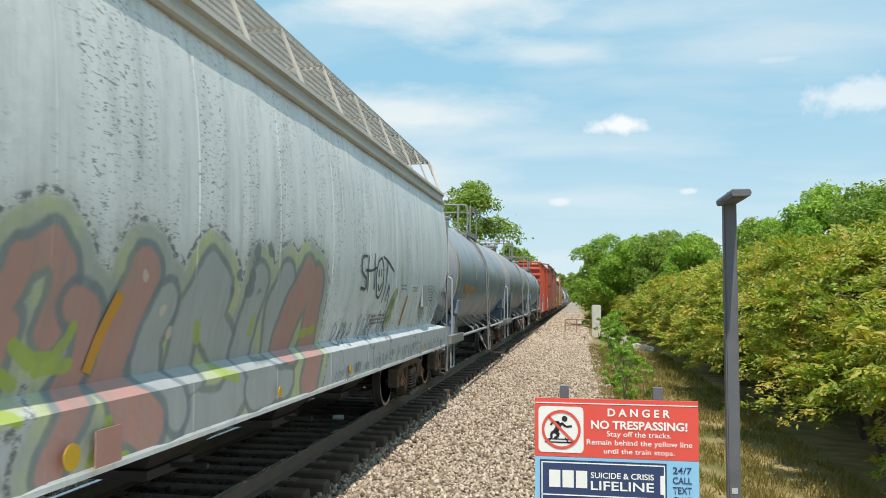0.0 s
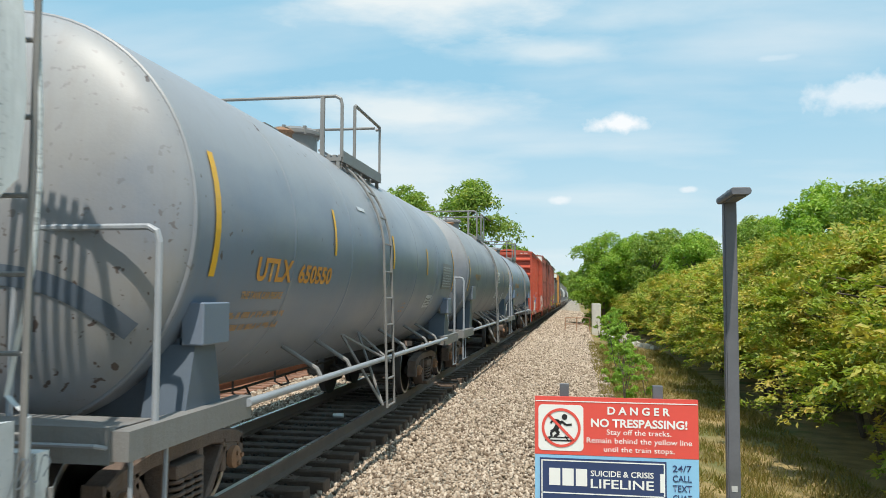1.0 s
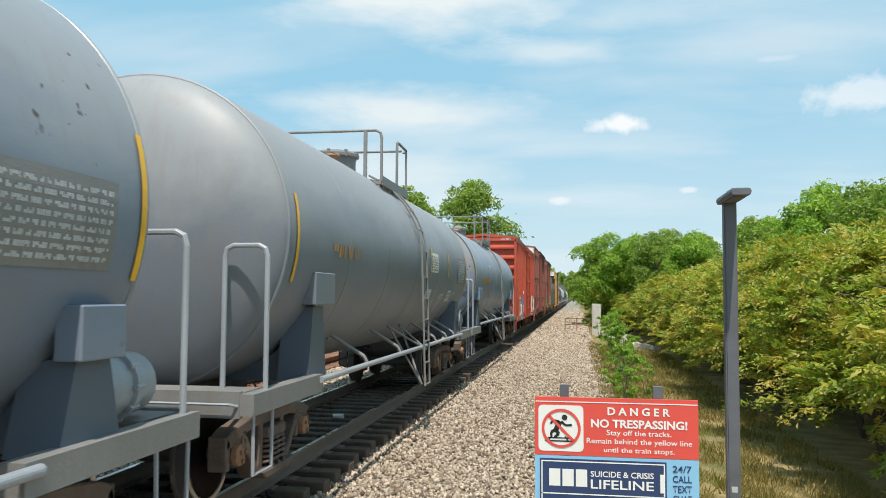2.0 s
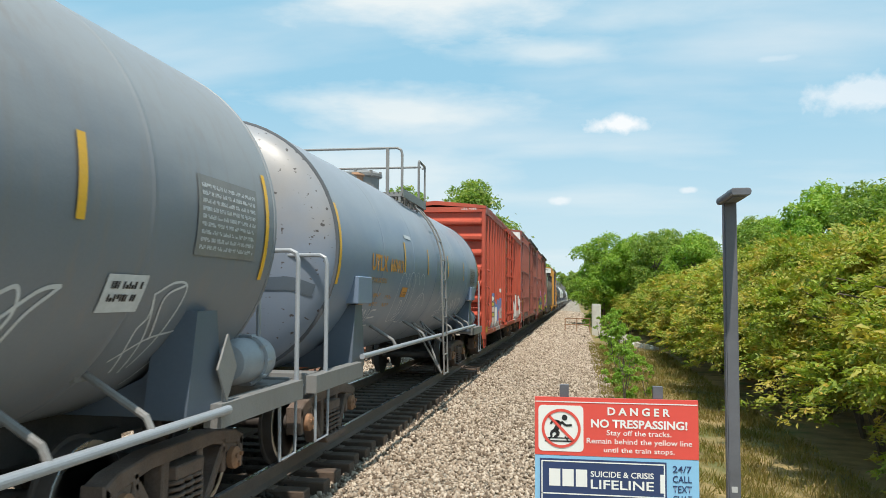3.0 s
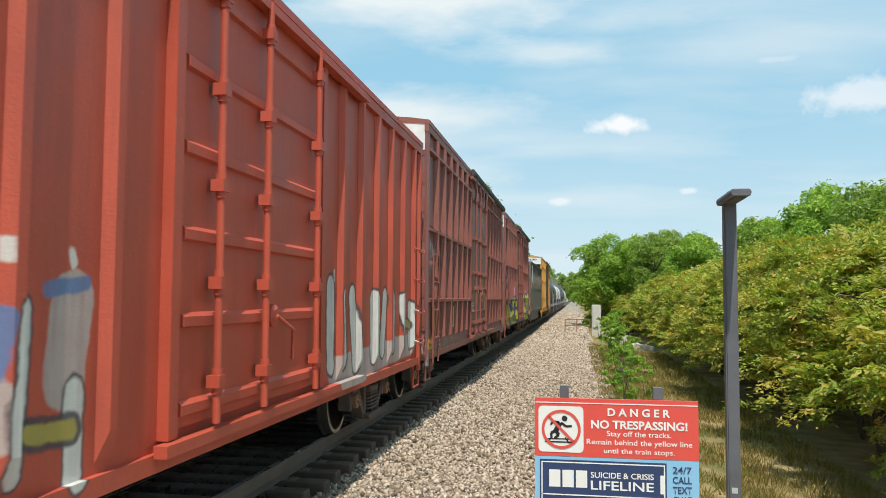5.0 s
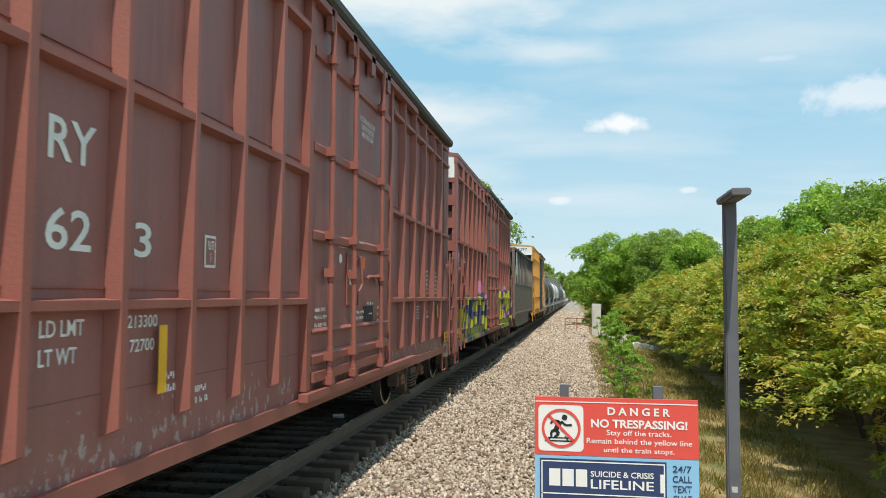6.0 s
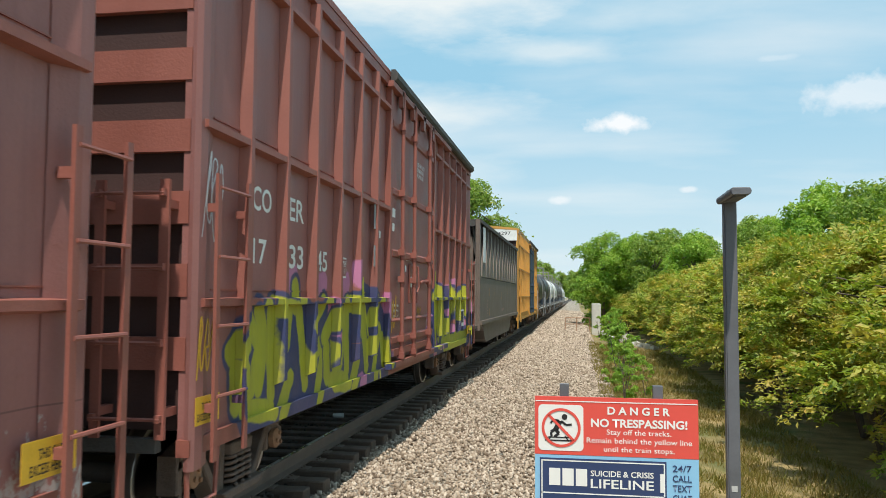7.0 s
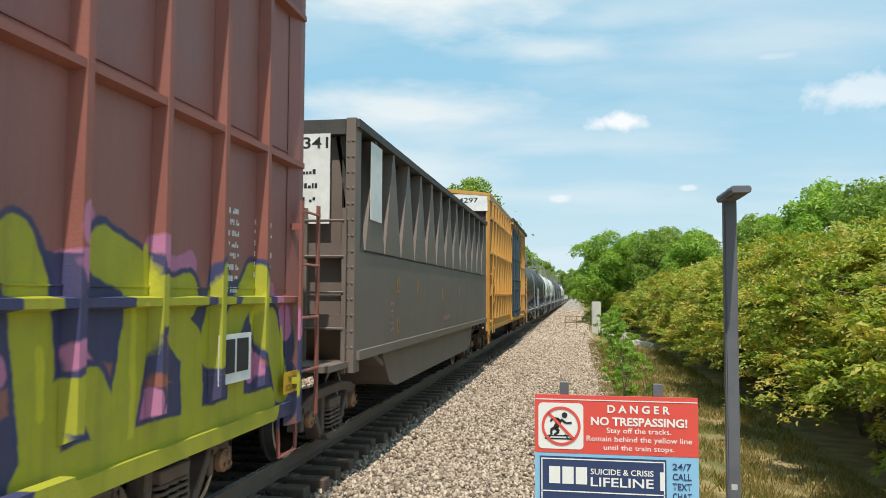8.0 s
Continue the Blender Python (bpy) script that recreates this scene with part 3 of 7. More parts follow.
def lathe(bm, profile, seg=48, axis="y", centre=(0, 0, 0), mi=0):
    """A profile of (station along the axis, radius), turned about the axis through the centre."""
    cx, cy, cz = centre
    rings = []
    for s, r in profile:
        ring = []
        for k in range(seg):
            c, d = r * math.cos(2 * math.pi * k / seg), r * math.sin(2 * math.pi * k / seg)
            ring.append(bm.verts.new({"y": (cx + c, cy + s, cz + d), "x": (cx + s, cy + c, cz + d), "z": (cx + c, cy + d, cz + s)}[axis]))
        rings.append(ring)
    made = []
    for a, b in zip(rings, rings[1:]):
        for k in range(seg):
            made.append(bm.faces.new((a[k], a[(k + 1) % seg], b[(k + 1) % seg], b[k])))
    made += [bm.faces.new(rings[0][::-1]), bm.faces.new(rings[-1])]
    for f in made:
        f.material_index = mi
    bmesh.ops.recalc_face_normals(bm, faces=made)
    return bm


def words(name, string, w, h, where, mat, parent, label="", bold=0.014):
    """Flat lettering of width w and height h. where maps (u, v) in metres from the text's middle into space."""
    cu = bpy.data.curves.new("font", "FONT")
    cu.body, cu.resolution_u, cu.align_x, cu.offset = string, 3, "CENTER", bold
    ob = bpy.data.objects.new("font", cu)
    scene.collection.objects.link(ob)
    me = bpy.data.meshes.new_from_object(ob.evaluated_get(bpy.context.evaluated_depsgraph_get()))
    bpy.data.objects.remove(ob)
    n = len(me.vertices)
    co = np.empty(n * 3)
    me.vertices.foreach_get("co", co)
    co = co.reshape(-1, 3)
    lo, hi = co.min(0), co.max(0)
    for v, c in zip(me.vertices, co):
        u, t = ((c[0] - lo[0]) / (hi[0] - lo[0]) - 0.5) * w, ((c[1] - lo[1]) / (hi[1] - lo[1]) - 0.5) * h
        v.co = where(u, t)
    me.name = name
    me.materials.clear()
    me.materials.append(mat)
    out = new(name, me)
    out.parent = parent
    return tagged(out, label)


def on_side(x, y, z):
    """Lettering on a flat side that faces +x."""
    return lambda u, v: (x, y + u, z + v)


def on_end(x, y, z):
    """Lettering on a flat end that faces -y."""
    return lambda u, v: (x + u, y, z + v)


def ribbon(bm, pts, width, where, mi=0):
    """A flat painted stroke through points (u, v), smoothed, laid on a surface by where."""
    pts = [Vector((*p, 0)) for p in pts]
    ext = [2 * pts[0] - pts[1]] + pts + [2 * pts[-1] - pts[-2]]
    fine = []
    for i in range(1, len(ext) - 2):
        a, b, c, d = ext[i - 1:i + 3]
        for k in range(10):
            t = k / 10
            fine.append(0.5 * (2 * b + (c - a) * t + (2 * a - 5 * b + 4 * c - d) * t * t + (3 * b - a - 3 * c + d) * t ** 3))
    fine.append(pts[-1])
    rows, n = [], 10 if width > 0.14 else 1
    for i, p in enumerate(fine):
        d = (fine[min(i + 1, len(fine) - 1)] - fine[max(i - 1, 0)]).normalized()
        s = Vector((-d.y, d.x, 0)) * width / 2
        rows.append([bm.verts.new(where(*(p + s * (1 - 2 * k / n)).xy)) for k in range(n + 1)])
    for a, b in zip(rows, rows[1:]):
        for k in range(n):
            bm.faces.new((a[k], a[k + 1], b[k + 1], b[k])).material_index = mi
    return bm


def scribble(bm, u0, u1, v0, v1, loops, width, where, rng, mi=0):
    """A quick looping hand-drawn tag that cannot be read."""
    pts = []
    for i in range(loops):
        u = u0 + (u1 - u0) * (i + 0.5) / loops
        w = (u1 - u0) / loops
        pts += [(u - w * rng.uniform(0.3, 0.7), v0 + (v1 - v0) * rng.uniform(0.0, 0.25)), (u + w * rng.uniform(-0.1, 0.5), v0 + (v1 - v0) * rng.uniform(0.75, 1.0)), (u + w * rng.uniform(0.2, 0.7), v0 + (v1 - v0) * rng.uniform(0.55, 0.9)), (u + w * rng.uniform(-0.3, 0.1), v0 + (v1 - v0) * rng.uniform(0.15, 0.5))]
    return ribbon(bm, pts, width, where, mi)


def lines_of_text(bm, u0, v0, w, rows, pitch, h, where, rng):
    """Small writing that cannot be read: rows of short upright bars in word-long runs."""
    for i in range(rows):
        u, left = u0 + rng.uniform(0, 0.3) * h, rng.randint(3, 7)
        while u < u0 + w - h * 0.5:
            d, v = rng.uniform(0.30, 0.62) * h, v0 - i * pitch
            lo, hi = rng.choice(((0, 1), (0, 1), (0, 0.55), (0.4, 1))) if d > 0.4 * h else (0, 1)
            bm.faces.new([bm.verts.new(where(a, b)) for a, b in ((u, v + lo * h), (u + d, v + lo * h), (u + d, v + hi * h), (u, v + hi * h))])
            u, left = u + d + 0.2 * h, left - 1
            if not left:
                u, left = u + 0.7 * h, rng.randint(2, 6)
    return bm


# ---- running gear ----
WHEEL_R = 0.457
ROLLING = []


def make_wheelset():
    bm = bmesh.new()
    for s in (-1, 1):
        x = s * 0.755
        tread = [(-0.07, 0.30), (-0.065, 0.485), (-0.035, 0.488), (-0.03, WHEEL_R), (0.07, WHEEL_R - 0.006), (0.072, 0.38), (0.03, 0.37), (0.02, 0.18), (0.07, 0.15), (0.07, 0.02)]
        lathe(bm, [(s * a, r) for a, r in tread], 28, "x", (x, 0, 0))
        # worn bright band round the rim's outer face, and a balance weight that shows the turning
        lathe(bm, [(s * 0.0725, 0.40), (s * 0.076, 0.41), (s * 0.076, 0.445), (s * 0.0725, 0.45)], 28, "x", (x, 0, 0), 1)
        box(bm, x + s * 0.03 - 0.02, x + s * 0.03 + 0.02, -0.05, 0.05, 0.22, 0.34)
        lathe(bm, [(s * 0.07, 0.085), (s * 0.33, 0.085)], 12, "x", (x, 0, 0))
        lathe(bm, [(s * 0.32, 0.10), (s * 0.37, 0.10), (s * 0.39, 0.07)], 14, "x", (x, 0, 0), 2)
        for k in range(3):
            a = 2 * math.pi * k / 3
            lathe(bm, [(s * 0.39, 0.022), (s * 0.41, 0.022)], 6, "x", (x, 0.055 * math.cos(a), 0.055 * math.sin(a)), 2)
    lathe(bm, [(-0.74, 0.085), (0.74, 0.085)], 12, "x")
    me = mesh_of("wheelset", bm)
    for m in ("wheel", "tread", "bearing"):
        me.materials.append(M[m])
    me.shade_smooth()
    me.set_sharp_from_angle(angle=radians(35))
    return me


def make_side_frame():
    """A cast side frame: top chord, sloping arms to the bearing pockets, columns and spring seat."""
    bm = bmesh.new()
    x0, x1 = -0.09, 0.09
    prism(bm, [(-1.10, 0.64), (-0.95, 0.70), (-0.5, 0.76), (0.5, 0.76), (0.95, 0.70), (1.10, 0.64), (1.12, 0.52), (0.96, 0.57), (0.5, 0.64), (-0.5, 0.64), (-0.96, 0.57), (-1.12, 0.52)], x0, x1)
    for s in (-1, 1):
        prism(bm, [(s * 1.12, 0.66), (s * 1.12, 0.34), (s * 1.03, 0.34), (s * 1.03, 0.60)], x0, x1)
        prism(bm, [(s * 0.75, 0.66), (s * 0.68, 0.66), (s * 0.68, 0.36), (s * 0.76, 0.36)], x0, x1)
        prism(bm, [(s * 0.76, 0.58), (s * 0.66, 0.60), (s * 0.34, 0.20), (s * 0.42, 0.15)], x0, x1)
        prism(bm, [(s * 0.23, 0.66), (s * 0.33, 0.66), (s * 0.36, 0.20), (s * 0.25, 0.20)], x0 + 0.01, x1 - 0.01)
        # bearing adapter and end cap
        prism(bm, [(s * 1.03, 0.60), (s * 0.75, 0.60), (s * 0.78, 0.52), (s * 1.0, 0.52)], x0 + 0.01, x1 - 0.01)
    prism(bm, [(-0.46, 0.21), (-0.36, 0.13), (0.36, 0.13), (0.46, 0.21)], x0 - 0.02, x1 + 0.08)
    prism(bm, [(-0.24, 0.60), (-0.22, 0.49), (0.22, 0.49), (0.24, 0.60)], x0 + 0.02, x1 + 0.05)
    bmesh.ops.bevel(bm, geom=list(bm.edges), offset=0.012, segments=1, affect="EDGES")
    me = mesh_of("side_frame", bm)
    me.materials.append(M["truck"])
    return me


def make_spring():
    bm = bmesh.new()
    pts = [(0.070 * math.cos(a), 0.070 * math.sin(a), 0.22 + 0.26 * a / (2 * math.pi * 5)) for a in np.linspace(0, 2 * math.pi * 5, 61)]
    tube(bm, pts, 0.019, 5)
    me = mesh_of("spring", bm)
    me.materials.append(M["truck"])
    me.shade_smooth()
    return me


GEAR = dict(wheels=make_wheelset(), frame=make_side_frame(), spring=make_spring())


def truck(car, y):
    """A two-axle truck under a car: bolster, side frames, springs, brake beams, two rolling wheelsets."""
    bm = boxes((-1.0, 1.0, -0.17, 0.17, 0.44, 0.68), (-0.35, 0.35, -0.3, 0.3, 0.66, 0.80), (-0.8, 0.8, -0.46, -0.40, 0.34, 0.42), (-0.8, 0.8, 0.40, 0.46, 0.34, 0.42))
    t = part("truck", bm, M["under"], car, "grimy cast steel two-axle truck")
    t.location = (0, y, 0)
    for s in (-1, 1):
        f = new("side_frame", GEAR["frame"])
        f.parent, f.location = t, (s * 1.0, 0, 0)
        for dy in (-0.15, 0.0, 0.15):
            k = new("spring", GEAR["spring"])
            k.parent, k.location = t, (s * 1.075, dy, 0)
        w = new("wheelset", GEAR["wheels"])
        w.parent = t
        ROLLING.append((w, s * 0.89))
    return t


CARS = []


def car_base(name, label, middle, category="freight car"):
    c = thing(name, label, category, (TRACK_X, middle, 0), "cars of the freight train")
    CARS.append((c, middle))
    return c


def coupler(car, y, d):
    """A knuckle coupler whose shank leaves the end at y in the direction d."""
    bm = boxes((-0.08, 0.08, min(y, y + d * 0.55), max(y, y + d * 0.55), 0.80, 0.95))
    prism(bm, [(-0.17, y + d * 0.48), (0.13, y + d * 0.45), (0.17, y + d * 0.62), (0.05, y + d * 0.70), (0.02, y + d * 0.60), (-0.10, y + d * 0.62), (-0.16, y + d * 0.72)], 0.74, 1.0, "z")
    bmesh.ops.bevel(bm, geom=list(bm.edges), offset=0.015, segments=1, affect="EDGES")
    tube(bm, [(0.12, y, 0.85), (0.22, y + d * 0.2, 0.6), (0.2, y + d * 0.45, 0.5), (0.12, y + d * 0.66, 0.62)], 0.025, 6)
    part("coupler", bm, M["truck"], car)


def grab(bm, x, y0, y1, z, out=0.07, r=0.011, droop=0.03):
    tube(bm, [(x, y0, z + droop), (x + out, y0 + 0.01, z), (x + out, y0 + 0.05, z - droop), (x + out, y1 - 0.05, z - droop), (x + out, y1 - 0.01, z), (x, y1, z + droop)], r, 6)


def ladder(car, x, y0, y1, z0, z1, step, mat, name="ladder", end=False):
    """Two rails and rungs, standing off the side x (or, for an end, off y = x)."""
    bm = bmesh.new()
    put = (lambda a, b, c: (b, a, c)) if end else (lambda a, b, c: (a, b, c))
    o = -1 if end else 1
    for y in (y0, y1):
        tube(bm, [put(x, y, z0 + 0.02), put(x + o * 0.07, y, z0), put(x + o * 0.07, y, z1), put(x, y, z1 + 0.02)], 0.018, 6)
    z = z0 + 0.04
    while z < z1:
        tube(bm, [put(x + o * 0.07, y0, z), put(x + o * 0.07, y1, z)], 0.013, 6)
        z += step
    return part(name, bm, mat, car)


# ---- tank cars ----
SHELLS = {}


def on_tank(car, y, z, lift=0.008):
    """Lettering that follows the car's shell; z is the height of its middle."""
    r, TANK_Z = SHELLS[car.name]
    a0 = math.asin((z - TANK_Z) / r)
    return lambda u, v: ((r + lift) * math.cos(a0 + v / r), y + u, TANK_Z + (r + lift) * math.sin(a0 + v / r))


def strip_on_tank(car, y, z0, z1, w=0.09, mat=None):
    TANK_R, TANK_Z = SHELLS[car.name]
    bm = bmesh.new()
    rows = []
    for i in range(9):
        z = z0 + (z1 - z0) * i / 8
        x = math.sqrt(TANK_R ** 2 - (z - TANK_Z) ** 2) + 0.012
        rows.append((bm.verts.new((x, y - w / 2, z)), bm.verts.new((x, y + w / 2, z))))
    for a, b in zip(rows, rows[1:]):
        bm.faces.new((a[0], a[1], b[1], b[0]))
    return part("reflector_strip", bm, mat or M["strip"], car, "yellow reflective strip")


def tank_car(middle, half, mat, label, rng, walkway=0.0, deck=(-1.2, 0.9), grip=0.4, plate=1.7, strips=(), end_plate=True, shell=(1.51, 2.46), trucks=(1.38, 1.38), posts=(0.2, 0.0), flanged=False, pipe=1.05):
    """A stub-sill tank car. half: half the shell's length; walkway: the ladder's station along the car."""
    c = car_base("tank_car", label, middle)
    TANK_R, TANK_Z = SHELLS[c.name] = shell
    bm = bmesh.new()
    head = [(-half - 0.48 * math.cos(a) + 0.62, TANK_R * math.sin(a)) for a in np.linspace(0.03, math.pi / 2, 12)]
    body = []
    rings = 6
    for i in range(1, rings):
        y = -half + 0.62 + (2 * half - 1.24) * i / rings
        body += [(y - 0.06, TANK_R), (y - 0.018, TANK_R), (y - 0.010, TANK_R + 0.004), (y + 0.010, TANK_R + 0.004), (y + 0.018, TANK_R), (y + 0.06, TANK_R)]
    lathe(bm, head + body + [(-s, r) for s, r in reversed(head)], 72, "y", (0, 0, TANK_Z))
    part("tank_shell", bm, mat, c, smooth=True)
    ends = half + 0.22
    for d in (-1, 1):
        # rolled lip where the head meets the shell
        bm = bmesh.new()
        lip = 0.012 if flanged else 0.003
        lathe(bm, [(d * (half - 0.60), TANK_R - 0.01), (d * (half - 0.59), TANK_R + lip), (d * (half - 0.555), TANK_R + lip), (d * (half - 0.545), TANK_R - 0.01)], 72, "y", (0, 0, TANK_Z))
        part("head_lip", bm, M["marker"] if flanged else mat, c, smooth=True)
        # stub sill, saddle, bolster, end platform
        y0, y1 = sorted((d * (half - 2.6), d * ends))
        bm = boxes((-0.28, 0.28, y0, y1, 0.72, 1.06))
        part("stub_sill", bm, M["under"], c)
        y = d * (half - plate + 0.02)
        bm = bmesh.new()
        prism(bm, [(-1.46, 1.02), (1.46, 1.02), (1.40, 1.25), (1.30, 1.60), (1.0, 1.3), (0.5, 1.06), (-0.5, 1.06), (-1.0, 1.3), (-1.30, 1.60), (-1.40, 1.25)], y - 0.12, y + 0.12, "y")
        zt = 1.80 if plate > 1.2 else 1.55
        for s in (-1, 1):
            prism(bm, [(y - 0.30, 1.03), (y + 0.30, 1.03), (y + 0.16, zt), (y - 0.16, zt)], min(s * 1.12, s * 1.45), max(s * 1.12, s * 1.45))
        # darker colour than the shell, for the shade on the saddle below it
        part("saddle", bm, M["swoosh_and_saddle_shade"], c)
        y = d * (half - plate)
        bm = boxes((1.36, 1.53, y - 0.33, y + 0.33, 1.82, 2.16) if plate > 1.2 else (1.36, 1.53, y - 0.22, y + 0.22, 1.55, 1.86))
        if d > 0 and not end_plate:
            bm.free()
            bm = boxes((1.36, 1.44, y - 0.06, y + 0.06, 1.5, 1.75))
        bmesh.ops.bevel(bm, geom=list(bm.edges), offset=0.01, segments=1, affect="EDGES")
        part("saddle_plate", bm, mat, c)
        ya, yb = sorted((d * (ends - 0.52), d * (ends - 0.02)))
        bm = boxes((-1.42, 1.42, ya, yb, 1.07, 1.10), (-1.42, 1.42, (yb if d > 0 else ya) - 0.03, (yb if d > 0 else ya) + 0.03, 0.90, 1.12))
        part("end_platform", bm, M["steel_grey"], c)
        for s in (-1, 1):
            ya2, yb2 = sorted((d * (half - 1.6), d * ends))
            bm = boxes((min(s * 1.40, s * 1.54), max(s * 1.40, s * 1.54), ya2, yb2, 0.92, 1.10))
            part("side_sill", bm, M["steel_grey"], c)
            # hand hold: a tall inverted U across the end platform
            bm = bmesh.new()
            ye, yh, xi = d * (ends - 0.04), d * (half - posts[d > 0]), 1.47 - grip
            tube(bm, [(s * 1.47, yh, 1.10), (s * 1.47, yh, 2.26), (s * 1.45, yh, 2.33), (s * 1.39, yh, 2.36), (s * (xi + 0.08), yh, 2.36), (s * (xi + 0.02), yh, 2.33), (s * xi, yh, 2.26), (s * xi, yh, 1.10)], 0.024, 8)
            tube(bm, [(s * 0.55, ye + d * 0.05, 1.0), (s * 0.57, ye + d * 0.11, 1.02), (s * 1.36, ye + d * 0.11, 1.02), (s * 1.40, ye + d * 0.05, 1.0)], 0.014, 6)
            part("corner_handrail", bm, M["pipe"], c)
            # sill step
            bm = bmesh.new()
            tube(bm, [(s * 1.50, ye - d * 0.05, 0.95), (s * 1.50, ye - d * 0.06, 0.42), (s * 1.50, ye - d * 0.46, 0.42), (s * 1.50, ye - d * 0.48, 0.95)], 0.016, 6)
            part("sill_step", bm, M["pipe"], c)
        coupler(c, d * ends, d)
        truck(c, d * (half - trucks[d > 0]))
    # side pipe along the car on sloping brackets
    for s in (-1, 1):
        bm = bmesh.new()
        tube(bm, [(s * 1.55, -half + 1.5, pipe), (s * 1.55, half - 1.5, pipe)], 0.034, 16)
        part("side_pipe", bm, M["pipe"], c)
        for y in (-half + 3.4, walkway - 1.6, walkway + 1.5, half - 3.6, half - 2.6):
            bm = bmesh.new()
            tube(bm, [(s * 1.05, y, pipe + 0.37), (s * 1.50, y, pipe + 0.10), (s * 1.55, y, pipe)], 0.026, 8)
            box(bm, s * 1.0 - 0.05, s * 1.0 + 0.05, y - 0.08, y + 0.08, pipe + 0.31, pipe + 0.43)
            part("pipe_bracket", bm, M["steel_grey"], c)
    # ladders over the shell to the top platform
    for s in (-1, 1):
        bm = bmesh.new()
        for y in (walkway - 0.21, walkway + 0.21):
            line = [(s * 1.66, y, 0.42), (s * 1.60, y, 2.35)] + [(s * 1.60 * math.cos(a), y, TANK_Z + 1.60 * math.sin(a)) for a in np.linspace(0.1, 1.15, 9)]
            tube(bm, line, 0.019, 6)
        for z in np.arange(0.44, 2.5, 0.36):
            tube(bm, [(s * (1.675 - 0.031 * z), walkway - 0.21, z), (s * (1.675 - 0.031 * z), walkway + 0.21, z)], 0.014, 6)
        for a in np.arange(0.1, 1.1, 0.235):
            tube(bm, [(s * 1.60 * math.cos(a), walkway - 0.21, TANK_Z + 1.60 * math.sin(a)), (s * 1.60 * math.cos(a), walkway + 0.21, TANK_Z + 1.60 * math.sin(a))], 0.014, 6)
        for dy in (-0.6, 0.21):
            tube(bm, [(s * 1.1, walkway + dy, 1.42), (s * 1.60, walkway + 0.21, 1.0)], 0.02, 6)
            tube(bm, [(s * 1.12, walkway + dy, 1.42), (s * 1.60, walkway - 0.21, 0.45)], 0.02, 6)
        part("ladder", bm, M["steel_grey"], c)
    # side platforms by the manway, with railings across the shell
    top = TANK_Z + TANK_R
    y0, y1 = walkway + deck[0], walkway + deck[1]
    zp, zr = 3.76, 4.59
    for s in (-1, 1):
        bm = boxes((min(s * 1.075, s * 1.095), max(s * 1.075, s * 1.095), y0, y1, zp - 0.06, zp + 0.09))
        deck_part = part("side_platform", bm, M["steel_grey"], c)
        for x in (0.70, 0.78, 0.86, 0.94, 1.02):
            part("deck_slat", boxes((min(s * x, s * (x + 0.05)), max(s * x, s * (x + 0.05)), y0, y1, zp, zp + 0.035)), M["steel_grey"], deck_part)
        for y in np.linspace(y0, y1, 5):
            bm = boxes((min(s * 0.68, s * 1.074), max(s * 0.68, s * 1.074), y - 0.025, y + 0.025, zp - 0.05, zp - 0.001), (min(s * 1.0, s * 1.05), max(s * 1.0, s * 1.05), y - 0.02, y + 0.02, 3.60, zp - 0.05))
            part("deck_bearer", bm, M["steel_grey"], deck_part)
        bm = bmesh.new()
        tube(bm, [(s * 1.07, walkway + 0.12, zp), (s * 1.07, walkway + 0.12, zr), (s * 1.07, walkway + 0.16, zr + 0.02), (s * 1.07, y1 - 0.04, zr), (s * 1.05, y1, zr - 0.03), (s * 1.0, y1, zr - 0.03)], 0.024, 8)
        tube(bm, [(s * 1.07, y1 - 0.02, zp), (s * 1.07, y1 - 0.02, zr)], 0.022, 6)
        part("platform_railing", bm, M["steel_grey"], c)
        bm = bmesh.new()
        tube(bm, [(s * 1.07, y0, zp), (s * 1.07, y0, zr - 0.12), (s * 1.05, y0, zr - 0.04), (s * 0.98, y0, zr)], 0.024, 8)
        part("railing_post", bm, M["steel_grey"], c)
        part("railing_post", boxes((s * 0.80 - 0.028, s * 0.80 + 0.028, y0 - 0.02, y0 + 0.02, zp, zr)), M["steel_grey"], c)
    for y in (y0, y1):
        bm = bmesh.new()
        tube(bm, [(-0.98, y, zr), (0.98, y, zr)], 0.022, 8)
        part("cross_rail", bm, M["steel_grey"], c)
    bm = bmesh.new()
    lathe(bm, [(-0.1, 0.36), (0.24, 0.36), (0.26, 0.42), (0.31, 0.42), (0.36, 0.33), (0.40, 0.12)], 20, "z", (0.0, (y0 + y1) / 2, top))
    for k in range(8):
        a = 2 * math.pi * k / 8
        lathe(bm, [(0.24, 0.03), (0.36, 0.03)], 6, "z", (0.39 * math.cos(a), (y0 + y1) / 2 + 0.39 * math.sin(a), top))
    part("manway", bm, M["steel_grey"], c, smooth=True)
    part("valve_box", boxes((-0.3, 0.35, y0 - 0.9, y0 - 0.45, top - 0.05, top + 0.05)), M["steel_grey"], c)
    bm = bmesh.new()
    lathe(bm, [(0, 0.13), (0.16, 0.13), (0.19, 0.16), (0.24, 0.10)], 12, "z", (0.15, y0 + 0.25, top - 0.02))
    part("relief_valve", bm, M["bearing"], c, "rusty relief valve")
    # brake rod with its hangers below the shell
    bm = bmesh.new()
    tube(bm, [(-0.45, -half + 1.9, 0.74), (-0.45, -0.6, 0.62), (-0.45, half - 1.9, 0.70)], 0.02, 8)
